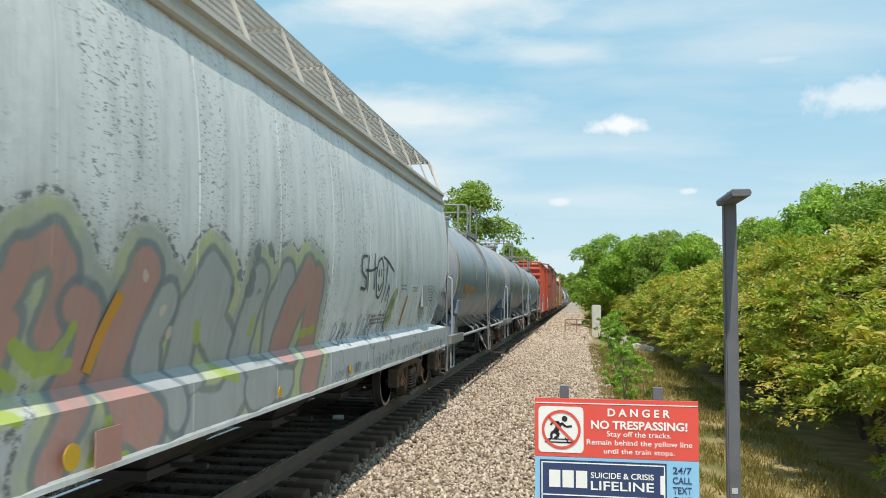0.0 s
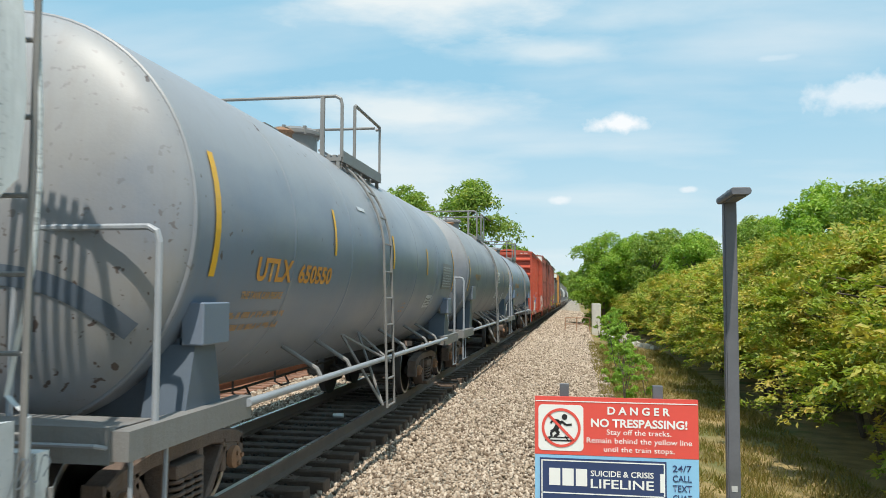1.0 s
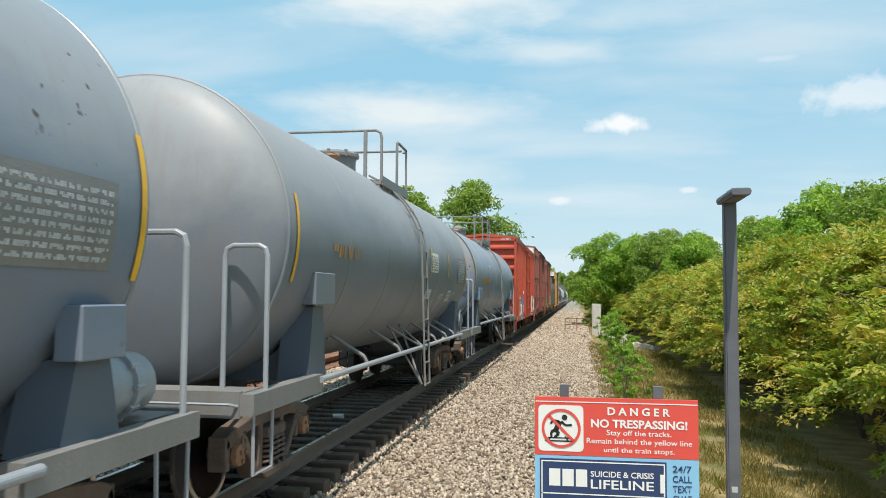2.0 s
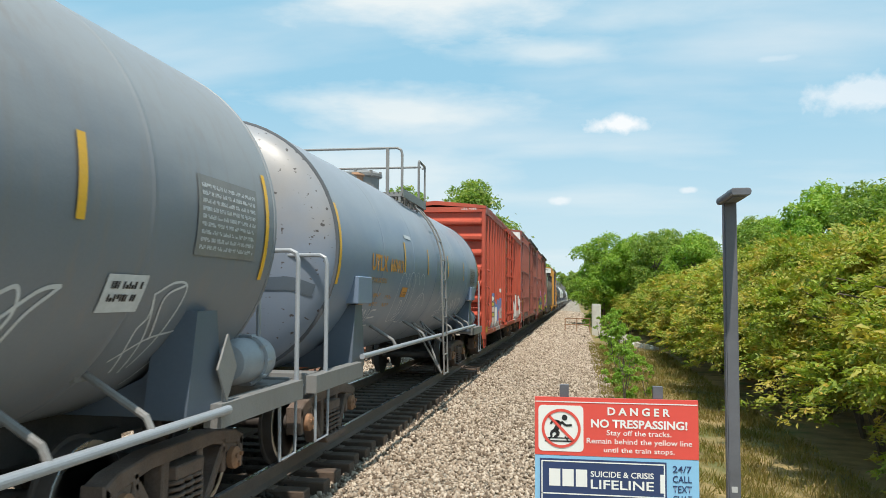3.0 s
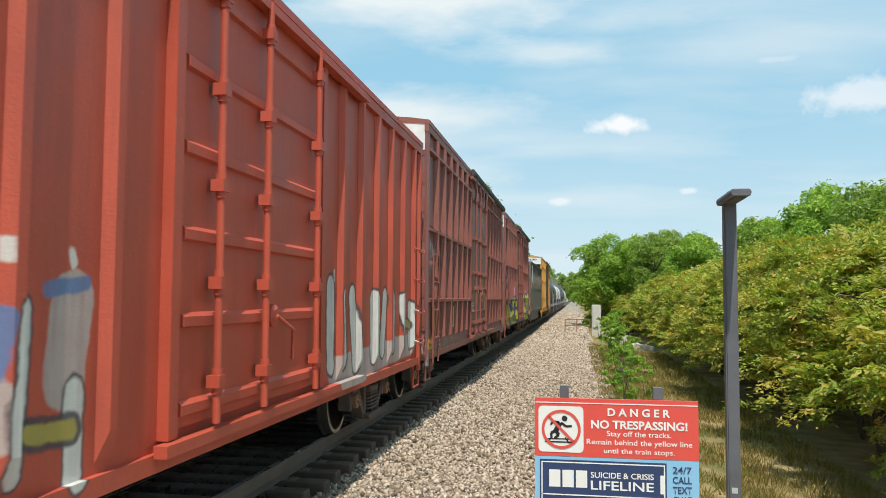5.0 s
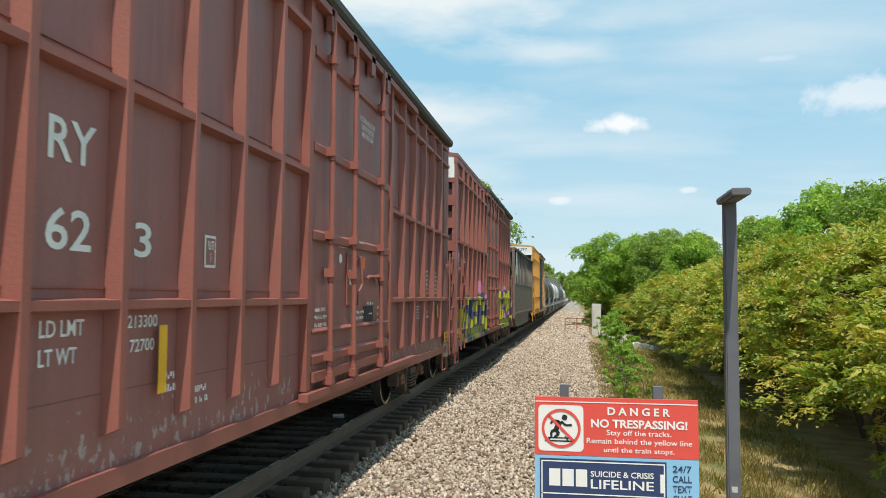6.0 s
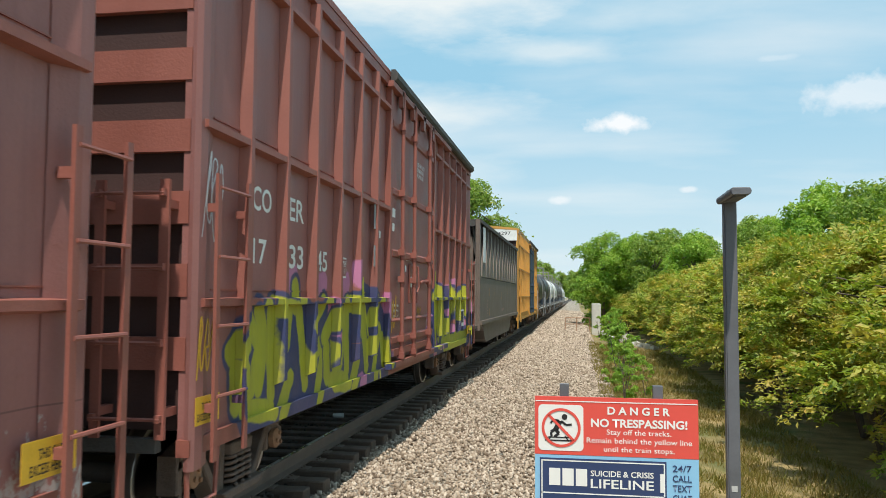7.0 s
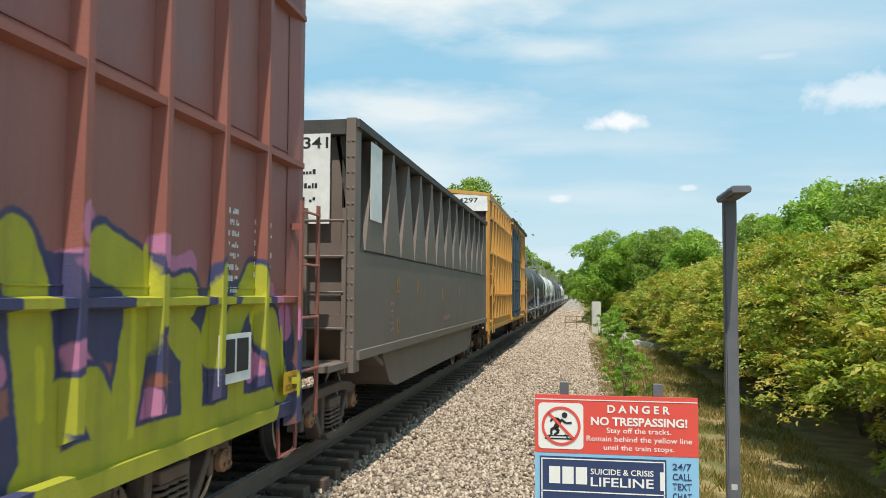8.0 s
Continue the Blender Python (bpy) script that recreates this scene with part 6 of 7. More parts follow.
def side_patch(car, mid, rows, mat, name, label="", x=1.458):
    for s0, s1, z0, z1 in rows:
        part(name, boxes((x, x + 0.004, s0 - mid, s1 - mid, z0, z1)), mat, car, label)


RM = (61.10 + 76.30) / 2
side_text(red_car, RM - 0.14, (("LR", 62.27, 62.53, 2.35, 2.56), ("S", 62.83, 62.95, 2.35, 2.55), ("42", 62.19, 62.55, 1.96, 2.17), ("95", 62.86, 63.12, 1.96, 2.17)))
side_bars(red_car, RM - 0.14, ((62.18, 62.45, 1.68, 2, 0.17, 0.07), (62.83, 63.1, 1.68, 2, 0.17, 0.07), (62.25, 62.75, 0.95, 3, 0.06, 0.03), (64.6, 64.85, 2.1, 3, 0.07, 0.03)))
side_patch(red_car, RM, ((61.22, 61.64, 0.86, 1.02), ), M["plate"], "yellow_patch", "yellow reflective patch", 1.518)
side_patch(red_car, RM, ((62.05, 62.2, 0.9, 0.99), ), M["white"], "white_patch")
words("lettering", "LRS 4295", 0.44, 0.07, on_end(1.02, -7.60 + 0.008, 4.515), M["white"], red_car)
part("yellow_patch", boxes((0.85, 1.15, -7.50, -7.493, 1.28, 1.42)), M["plate"], red_car)
part("brake_housing", boxes((0.25, 0.62, -7.80, -7.56, 1.75, 2.15)), M["red"], red_car)
BM = (76.88 + 91.78) / 2
side_text(brown_car, BM - 0.10, (("UC", 77.95, 78.37, 2.63, 2.86), ("RY", 78.82, 79.24, 2.63, 2.86), ("15", 77.98, 78.30, 2.15, 2.38), ("62", 78.82, 79.22, 2.15, 2.38), ("3", 79.67, 79.87, 2.15, 2.37),
                          ("LD LMT", 78.80, 79.18, 1.69, 1.78), ("LT WT", 78.80, 79.12, 1.54, 1.63), ("213300", 79.62, 79.97, 1.71, 1.79), ("72700", 79.65, 79.94, 1.56, 1.64)))
side_bars(brown_car, BM - 0.10, ((80.05, 80.35, 1.35, 2, 0.08, 0.05), (78.1, 78.5, 1.2, 4, 0.08, 0.045), (80.35, 80.75, 1.22, 2, 0.08, 0.045), (88.6, 88.9, 1.72, 5, 0.05, 0.03), (90.3, 90.6, 2.35, 7, 0.08, 0.04), (89.4, 89.7, 2.35, 6, 0.08, 0.04), (89.5, 89.8, 1.6, 2, 0.08, 0.05)))
side_patch(brown_car, BM, ((80.02, 80.12, 1.28, 1.72), (77.52, 77.68, 1.25, 1.75), (85.95, 86.06, 1.59, 2.04), (90.5, 90.6, 1.5, 1.75)), M["strip"], "reflector_strip", "yellow reflective strip", 1.502)
side_patch(brown_car, BM, ((80.72, 80.90, 2.12, 2.36), ), M["white"], "plate_frame")
side_patch(brown_car, BM, ((80.74, 80.88, 2.14, 2.34), ), M["brown"], "plate_field", x=1.461)
words("lettering", "PLATE\nF", 0.10, 0.16, on_side(1.467, 80.81 - BM, 2.24), M["white"], brown_car)
side_patch(brown_car, BM, ((85.03, 85.52, 1.59, 1.79), ), M["dark_line"], "dark_patch", "black stencilled patch", 1.502)
side_bars(brown_car, BM, ((85.08, 85.42, 1.805, 1, 0.1, 0.035), (85.18, 85.36, 1.68, 1, 0.1, 0.022), (85.60, 85.90, 1.74, 3, 0.085, 0.04), (84.55, 84.95, 1.70, 2, 0.07, 0.035), (84.7, 84.95, 2.56, 1, 0.1, 0.03)), x=1.5385)
for y in (84.80, 84.90):
    part("orange_tag", boxes((1.54, 1.552, y - BM - 0.035, y - BM + 0.035, 2.25, 2.40)), M["orange_tag"], brown_car, "orange hanging tag")
side_patch(brown_car, BM, ((76.98, 77.36, 0.97, 1.16), (91.25, 91.68, 0.99, 1.19)), M["plate"], "yellow_plate", "yellow plate with dark small print", 1.518)
CM = (92.95 + 107.85) / 2
side_patch(red_car, RM, ((64.60, 64.88, 2.13, 2.37), ), M["white"], "plate_frame")
side_patch(red_car, RM, ((64.615, 64.865, 2.145, 2.355), ), M["red"], "plate_field", x=1.461)
words("lettering", "PLATE\nC", 0.13, 0.16, on_side(1.467, 64.74 - RM, 2.25), M["white"], red_car)
side_text(coer_car, CM - 0.17, (("CO", 93.95, 94.38, 2.64, 2.85), ("ER", 94.83, 95.25, 2.63, 2.85), ("17", 93.97, 94.28, 2.18, 2.40), ("33", 94.85, 95.25, 2.17, 2.40), ("45", 95.66, 96.03, 2.17, 2.39)))
side_bars(coer_car, CM - 0.1, ((106.0, 106.3, 2.55, 8, 0.09, 0.045), (106.6, 107.0, 2.5, 6, 0.09, 0.045)))
side_patch(coer_car, CM, ((96.75, 96.93, 2.12, 2.36), ), M["white"], "plate_frame")
side_patch(coer_car, CM, ((96.77, 96.91, 2.14, 2.34), ), M["brown"], "plate_field", x=1.461)
words("lettering", "PLATE\nF", 0.10, 0.16, on_side(1.467, 96.84 - CM, 2.24), M["white"], coer_car)
side_patch(coer_car, CM, ((93.04, 93.42, 0.99, 1.19), (107.3, 107.7, 0.99, 1.19)), M["plate"], "yellow_plate", "yellow plate with dark small print", 1.518)
side_patch(coer_car, CM, ((105.9, 106.5, 1.22, 1.60), ), M["white"], "notice_frame", "white-framed dark notice panel", 1.53)
side_patch(coer_car, CM, ((105.96, 106.18, 1.30, 1.56), (106.22, 106.44, 1.30, 1.56)), M["dark_line"], "notice_field", x=1.535)
for car, mid in ((brown_car, BM), (coer_car, CM)):
    words("lettering", "CLOSE AND LOCK\nDOOR BEFORE\nMOVING CAR", 0.75, 0.26, on_side(1.504, 0.85, 4.05), M["white"], car)
    side_bars(car, mid, ((mid - 0.4, mid + 0.0, 2.55, 2, 0.08, 0.04), (mid - 1.2, mid - 0.8, 1.75, 3, 0.08, 0.04)), x=1.504)
    bm = bmesh.new()
    scribble(bm, -7.3, -7.0, 2.3, 3.0, 3, 0.014, on_side(1.518, 0, 0), rng)
    part("white_tag", bm, M["spray_white"], car)
words("lettering", "COER 173345", 0.9, 0.14, on_end(0.75, -7.45 + 0.008, 4.86), M["dark_line"], coer_car)
words("lettering", "15623", 0.5, 0.14, on_end(0.75, -7.45 + 0.008, 4.86), M["dark_line"], brown_car)
words("lettering", "644297", 0.9, 0.16, on_end(0.7, -8.7 + 0.008, 4.84), M["dark_line"], yellow_car)
GM = (109.6 + 123.4) / 2
for ch, s, z in (("S", 111.85, 2.68), ("O", 111.87, 2.04), ("U", 111.9, 1.45), ("I", 113.15, 2.70), ("I", 113.35, 2.05), ("I", 115.85, 1.92), ("I", 118.2, 1.98)):
    words("lettering", ch, 0.14 if ch != "I" else 0.05, 0.24, on_side(1.558, s - GM, z), M["amber"], coal_car)
side_patch(coal_car, GM, ((110.12, 110.72, 2.86, 3.86), ), M["white"], "white_panel", "white painted panel", 1.577)
part("white_panel", boxes((0.35, 1.25, -7.050, -7.0405, 2.75, 3.84)), M["white"], coal_car, "white painted panel with dark lettering")
words("lettering", "0341", 0.45, 0.14, on_end(1.0, -7.053, 3.73), M["dark_line"], coal_car)
bm = bmesh.new()
lines_of_text(bm, 0.45, 3.35, 0.7, 3, 0.17, 0.06, on_end(0, -7.053, 0), rng)
tagged(part("small_print", bm, M["dark_line"], coal_car), kind="stuff")
side_bars(coal_car, GM, ((111.4, 111.6, 1.75, 5, 0.09, 0.05), (116.0, 116.8, 1.4, 1, 0.1, 0.1)), M["spray_red"], 1.556)
for car, mid, s in ((brown_car, BM, 77.17), (brown_car, BM, 91.47), (coer_car, CM, 93.23), (coer_car, CM, 107.5)):
    words("lettering", "THIS CAR\nEXCESS HEIGHT", 0.32, 0.13, on_side(1.5235, s - mid, 1.08), M["dark_line"], car)
part("yellow_patch", boxes((0.45, 0.60, -7.43 - 0.06, -7.43, 1.42, 1.56)), M["plate"], coer_car)
part("yellow_patch", boxes((0.75, 0.90, -7.43 - 0.06, -7.43, 1.42, 1.56)), M["plate"], brown_car)
side_patch(coer_car, CM, ((99.02, 99.32, 3.07, 3.2), (98.99, 99.27, 2.86, 2.98), (98.25, 98.42, 2.70, 2.80)), M["white"], "white_patch", x=1.5045)
side_patch(coer_car, CM, ((98.0, 98.08, 2.80, 3.15), (98.0, 98.08, 2.30, 2.58)), M["spray_grey"], "grey_label", x=1.5225)
for car in (brown_car, coer_car):
    bm = boxes((1.5035, 1.522, -0.08, 0.32, 1.80, 2.42))
    bmesh.ops.bevel(bm, geom=list(bm.edges), offset=0.006, segments=1, affect="EDGES")
    part("gear_plate", bm, M["brown_rib"], car)
    bm = bmesh.new()
    lathe(bm, [(1.504, 0.055), (1.507, 0.055)], 18, "x", (0, -0.31, 2.34))
    part("round_emblem", bm, M["white"], car, "white round stencil")
    bm = bmesh.new()
    tube(bm, [(1.52, 0.22, 2.4), (1.60, 0.24, 2.38), (1.61, 0.26, 2.05), (1.60, 0.12, 1.95), (1.60, 0.12, 1.80)], 0.016, 6)
    part("door_lever", bm, M["brown_rib"], car)
    part("white_patch", boxes((1.5225, 1.525, -0.02, 0.12, 2.05, 2.22)), M["white"], car)
bm = bmesh.new()
scribble(bm, 99.05 - CM, 99.42 - CM, 1.32, 1.93, 3, 0.04, on_side(1.506, 0, 0), rng)
scribble(bm, 101.0 - CM, 101.35 - CM, 1.5, 1.75, 3, 0.03, on_side(1.506, 0, 0), rng)
scribble(bm, 93.05 - CM, 93.3 - CM, 1.3, 1.75, 3, 0.02, on_side(1.519, 0, 0), rng)
part("yellow_tag", bm, M["plate"], coer_car, "yellow scribbled tag")


# ---- ground ----
def ground_material():
    m = bpy.data.materials.new("trackside_ground")
    m.use_nodes = True
    g = Graph(m.node_tree)
    p = g.add("ShaderNodeTexCoord").outputs["Object"]
    s = g.add("ShaderNodeSeparateXYZ", {0: p})
    x = s.outputs[0]
    wob = g.noise(p, 1.3, 4)
    stone = g.add("ShaderNodeTexVoronoi", {"Vector": p, "Scale": 17.0})
    grey = g.add("ShaderNodeSeparateColor", {0: stone.outputs["Color"]}).outputs[0]
    gravel = g.mix(grey, (0.11, 0.09, 0.068), (0.50, 0.44, 0.36))
    dry = g.mix(g.span(g.noise(p, 2.0, 5), 0.35, 0.65), (0.19, 0.145, 0.055), (0.36, 0.26, 0.11))
    grass = g.mix(g.span(g.noise(p, 0.6, 4), 0.50, 0.72), dry, (0.085, 0.13, 0.028))
    edge = g.math("ADD", x, g.math("MULTIPLY", g.math("SUBTRACT", wob, 0.5), 0.9))
    col = g.mix(g.span(edge, 0.55, 0.85), gravel, grass)
    # the train's shade between the rails, painted near-black into the ground
    shade_reach = g.math("ADD", g.math("ABSOLUTE", g.math("ADD", x, 4.163)), g.math("MULTIPLY", g.math("SUBTRACT", wob, 0.5), 0.5))
    col = g.mix(g.span(shade_reach, 0.9, 1.25, 0.93, 0.0), col, (0.028, 0.025, 0.023))
    far = g.math("ADD", x, g.math("MULTIPLY", wob, 1.0))
    col = g.mix(g.span(far, -11.5, -11.0, 1.0, 0.0), col, grass)
    b = g.add("ShaderNodeBsdfPrincipled", {"Base Color": col, "Roughness": 0.92})
    hgt = g.math("ADD", g.math("MULTIPLY", stone.outputs["Distance"], -1.0), g.noise(p, 40, 3))
    n = g.add("ShaderNodeBump", {"Height": hgt, "Strength": 0.6, "Distance": 0.04})
    g.tree.links.new(n.outputs[0], b.inputs["Normal"])
    g.tree.links.new(b.outputs[0], g.add("ShaderNodeOutputMaterial").inputs[0])
    return m


PROFILE = ((-400, -0.9), (-60, -0.7), (-20, -0.5), (-13, -0.45), (-11.2, -0.40), (-10.0, -0.26), (-6.4, -0.26), (-5.6, -0.25), (-3.35, -0.26), (-2.86, -0.36), (-2.5, -0.38), (-1.2, -0.46), (0.2, -0.56), (0.9, -0.66), (2.2, -0.92), (3.6, -1.05), (6.0, -1.1), (12, -1.0), (60, -0.6), (400, -0.3))


def ground_z(x):
    for (xa, za), (xb, zb) in zip(PROFILE, PROFILE[1:]):
        if x <= xb:
            return za + (zb - za) * (x - xa) / (xb - xa)
    return PROFILE[-1][1]


def make_ground():
    bm = bmesh.new()
    xs = sorted(set([p[0] for p in PROFILE] + list(np.arange(-2.5, 4.0, 0.4))))
    ys = [-60, -10] + list(np.arange(-2, 60, 2.0)) + [70, 90, 120, 160, 220, 300, 450, 700, 1500]
    rows = [[bm.verts.new((x, y, ground_z(x) + (0.05 * noise.noise(Vector((x * 0.6, y * 0.35, 0))) if x > -2.6 else 0))) for x in xs] for y in ys]
    for a, b in zip(rows, rows[1:]):
        for k in range(len(xs) - 1):
            bm.faces.new((a[k], a[k + 1], b[k + 1], b[k]))
    me = mesh_of("ground", bm)
    me.materials.append(ground_material())
    me.shade_smooth()
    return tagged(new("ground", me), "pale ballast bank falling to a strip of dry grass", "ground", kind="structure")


make_ground()


def stone_material(name, k):
    m = bpy.data.materials.new(name)
    m.use_nodes = True
    g = Graph(m.node_tree)
    r = g.add("ShaderNodeNewGeometry").outputs["Random Per Island"]
    ramp = g.add("ShaderNodeValToRGB", {0: r})
    for e, (pos, c) in zip(ramp.color_ramp.elements, ((0.0, (0.12, 0.09, 0.065, 1)), (1.0, (0.80, 0.72, 0.60, 1)))):
        e.position, e.color = pos, c
    mid = ramp.color_ramp.elements.new(0.35)
    mid.color = (0.40, 0.335, 0.255, 1)
    p = g.add("ShaderNodeTexCoord").outputs["Object"]
    col = g.mix(g.span(g.noise(p, 45, 3), 0.3, 0.7, 0.0, 0.3), ramp.outputs[0], (0.25, 0.18, 0.12))
    col = g.mix(g.span(g.noise(p, 0.8, 4), 0.35, 0.7, 0.0, 0.18), col, (0.33, 0.27, 0.19))
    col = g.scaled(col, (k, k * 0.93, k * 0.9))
    b = g.add("ShaderNodeBsdfPrincipled", {"Base Color": col, "Roughness": 0.9})
    g.tree.links.new(b.outputs[0], g.add("ShaderNodeOutputMaterial").inputs[0])
    return m


def scatter(name, mat, centres, sizes, base, faces, label, category, seed):
    """Many small bodies in one mesh: each a jittered, turned copy of a base form."""
    r = np.random.RandomState(seed)
    n, k = len(centres), len(base)
    q = r.normal(size=(n, 4))
    q /= np.linalg.norm(q, axis=1, keepdims=True)
    w, x, y, z = q.T
    rot = np.stack([np.stack([1 - 2 * (y * y + z * z), 2 * (x * y - z * w), 2 * (x * z + y * w)], -1),
                    np.stack([2 * (x * y + z * w), 1 - 2 * (x * x + z * z), 2 * (y * z - x * w)], -1),
                    np.stack([2 * (x * z - y * w), 2 * (y * z + x * w), 1 - 2 * (x * x + y * y)], -1)], 1)
    form = base[None] * r.uniform(0.7, 1.25, (n, k, 1)) * r.uniform(0.65, 1.2, (n, 1, 3))
    v = np.einsum("nij,nkj->nki", rot, form) * sizes[:, None, None] + centres[:, None]
    f = (faces[None] + (np.arange(n) * k)[:, None, None]).reshape(-1, faces.shape[1])
    me = bpy.data.meshes.new(name)
    me.vertices.add(n * k)
    me.vertices.foreach_set("co", v.reshape(-1).astype(np.float32))
    c = faces.shape[1]
    me.loops.add(f.size)
    me.loops.foreach_set("vertex_index", f.reshape(-1).astype(np.int32))
    me.polygons.add(len(f))
    me.polygons.foreach_set("loop_start", np.arange(0, f.size, c, dtype=np.int32))
    me.update(calc_edges=True)
    me.materials.append(mat)
    return tagged(new(name, me), label, category, kind="stuff")


OCTA = np.array([(1, 0, 0), (-1, 0, 0), (0, 1, 0), (0, -1, 0), (0, 0, 1), (0, 0, -1), ], float)
OCTA_F = np.array([(0, 2, 4), (2, 1, 4), (1, 3, 4), (3, 0, 4), (2, 0, 5), (1, 2, 5), (3, 1, 5), (0, 3, 5)])
CUBE = np.array([(x, y, z) for x in (-0.62, 0.62) for y in (-0.62, 0.62) for z in (-0.62, 0.62)], float)
CUBE_F = np.array([(0, 1, 3, 2), (4, 6, 7, 5), (0, 4, 5, 1), (2, 3, 7, 6), (0, 2, 6, 4), (1, 5, 7, 3)])


def ballast(seed, count, x0, x1, y0, y1, near, size, label, mat=None):
    r = np.random.RandomState(seed)
    y = y0 + (y1 - y0) * r.uniform(0, 1, count) ** near
    x = r.uniform(x0, x1, count)
    z = np.array([ground_z(a) for a in x]) + r.uniform(-0.014, 0.040, count)
    s = size * r.uniform(0.5, 1.5, count) * (1 + 0.012 * (y - y0))
    return scatter("ballast_stones", mat or STONE, np.stack([x, y, z], -1), s, OCTA * 1.05, OCTA_F, label, "ballast", seed)


# the second stone's colour is darkened for the shade under the train
STONE, SHADE_STONE = stone_material("ballast_stone", 0.84), stone_material("train_shade_stone", 0.10)
ballast(1, 78000, -2.92, 0.95, 6.5, 48.0, 1.8, 0.027, "loose pale crushed stone along the track")
ballast(2, 16000, -7.0, -5.35, 8.0, 40.0, 1.6, 0.036, "loose pale crushed stone between the tracks")
ballast(3, 9000, -5.3, -3.0, 6.5, 30.0, 1.6, 0.030, "crushed stone between the ties, coloured dark for the train's shade", SHADE_STONE)
ballast(4, 18000, -2.8, 0.9, 42.0, 130.0, 1.5, 0.06, "crushed stone far along the track")


# ---- tracks ----
def rail_profile(x):
    return [(x - 0.075, -0.186), (x + 0.075, -0.186), (x + 0.075, -0.172), (x + 0.012, -0.15), (x + 0.009, -0.05), (x + 0.036, -0.04), (x + 0.036, -0.006), (x + 0.028, 0.0), (x - 0.028, 0.0), (x - 0.036, -0.006), (x - 0.036, -0.04), (x - 0.009, -0.05), (x - 0.012, -0.15), (x - 0.075, -0.172)]


def make_track(centre, steel, wood, y0, y1, z, label, spacing, seed):
    r = random.Random(seed)
    t = tagged(new("track"), label, "railway track", kind="structure")
    t.location = (centre, 0, z)
    for s in (-1, 1):
        bm = bmesh.new()
        prism(bm, rail_profile(s * 0.7525), -8, 430, "y")
        for f in bm.faces:
            if f.normal.z > 0.9 and f.calc_center_median().z > -0.01 and steel is M["rail"]:
                f.material_index = 1
        part("rail", bm, (steel, M["railtop"]), t)
    bm = boxes((-1.295, 1.295, -0.115, 0.115, -0.37, -0.19))
    bmesh.ops.bevel(bm, geom=list(bm.edges), offset=0.012, segments=1, affect="EDGES")
    for s in (-1, 1):
        box(bm, s * 0.7525 - 0.18, s * 0.7525 + 0.18, -0.09, 0.09, -0.192, -0.180, 1)
        for dx in (-0.10, 0.10):
            for dy in (-0.05, 0.05):
                box(bm, s * 0.7525 + dx - 0.012, s * 0.7525 + dx + 0.012, dy - 0.012, dy + 0.012, -0.182, -0.160, 1)
    me = mesh_of("tie", bm)
    me.materials.append(wood)
    me.materials.append(steel)
    y = y0
    while y < y1:
        o = new("tie", me)
        o.parent = t
        o.matrix_basis = pose(r.uniform(-0.05, 0.05), y + r.uniform(-0.03, 0.03), r.uniform(-0.012, 0.004), 0, 0, r.uniform(-1.2, 1.2))
        y += spacing
    bm = bmesh.new()
    while y < y1 + 160:
        box(bm, -1.295, 1.295, y - 0.11, y + 0.11, -0.34, -0.19)
        y += spacing
    tagged(part("far_ties", bm, wood, t), kind="stuff")


make_track(TRACK_X, M["rail"], M["tie"], -3.0, 70.0, 0.0, "main line track with dark creosoted ties", 0.50, 3)
make_track(TRACK_X - 4.3, M["rustrail"], M["rusttie"], -3.0, 60.0, -0.02, "unused side track with rusty rails", 0.52, 4)


# ---- plants ----
def leaf_mesh(name, mat, blobs, count, size, seed, flat=0.5):
    """Leaves over the skins of overlapping clumps: each leaf a folded rhombus."""
    r = np.random.RandomState(seed)
    vol = np.array([b[3] ** 2 for b in blobs])
    pick = r.choice(len(blobs), count, p=vol / vol.sum())
    B = np.array(blobs)[pick]
    d = r.normal(size=(count, 3))
    d /= np.linalg.norm(d, axis=1, keepdims=True)
    d[:, 2] = np.where(d[:, 2] < -0.55, -d[:, 2], d[:, 2])
    rad = B[:, 3:4] * (1 + 0.28 * r.normal(size=(count, 1)) * r.uniform(0, 1, (count, 1))) * np.where(r.uniform(size=(count, 1)) < 0.3, r.uniform(0.5, 1, (count, 1)), 1)
    c = B[:, :3] + d * rad * np.array([1, 1, 0.8])
    nrm = d * 0.6 + r.normal(size=(count, 3)) * 0.55 + np.array([0, 0, flat])
    nrm /= np.linalg.norm(nrm, axis=1, keepdims=True)
    a = np.cross(nrm, r.normal(size=(count, 3)))
    a /= np.linalg.norm(a, axis=1, keepdims=True)
    b = np.cross(nrm, a)
    s = size * r.uniform(0.6, 1.35, (count, 1))
    v = np.stack([c - a * s, c + b * s * 0.42 + nrm * s * 0.12, c + a * s - nrm * s * 0.2, c - b * s * 0.42 + nrm * s * 0.12], 1)
    n = count
    me = bpy.data.meshes.new(name)
    me.vertices.add(n * 4)
    me.vertices.foreach_set("co", v.reshape(-1).astype(np.float32))
    f = (np.array([[0, 1, 2], [0, 2, 3]])[None] + (np.arange(n) * 4)[:, None, None]).reshape(-1, 3)
    me.loops.add(f.size)
    me.loops.foreach_set("vertex_index", f.reshape(-1).astype(np.int32))
    me.polygons.add(len(f))
    me.polygons.foreach_set("loop_start", np.arange(0, f.size, 3, dtype=np.int32))
    me.update(calc_edges=True)
    me.materials.append(mat)
    return me


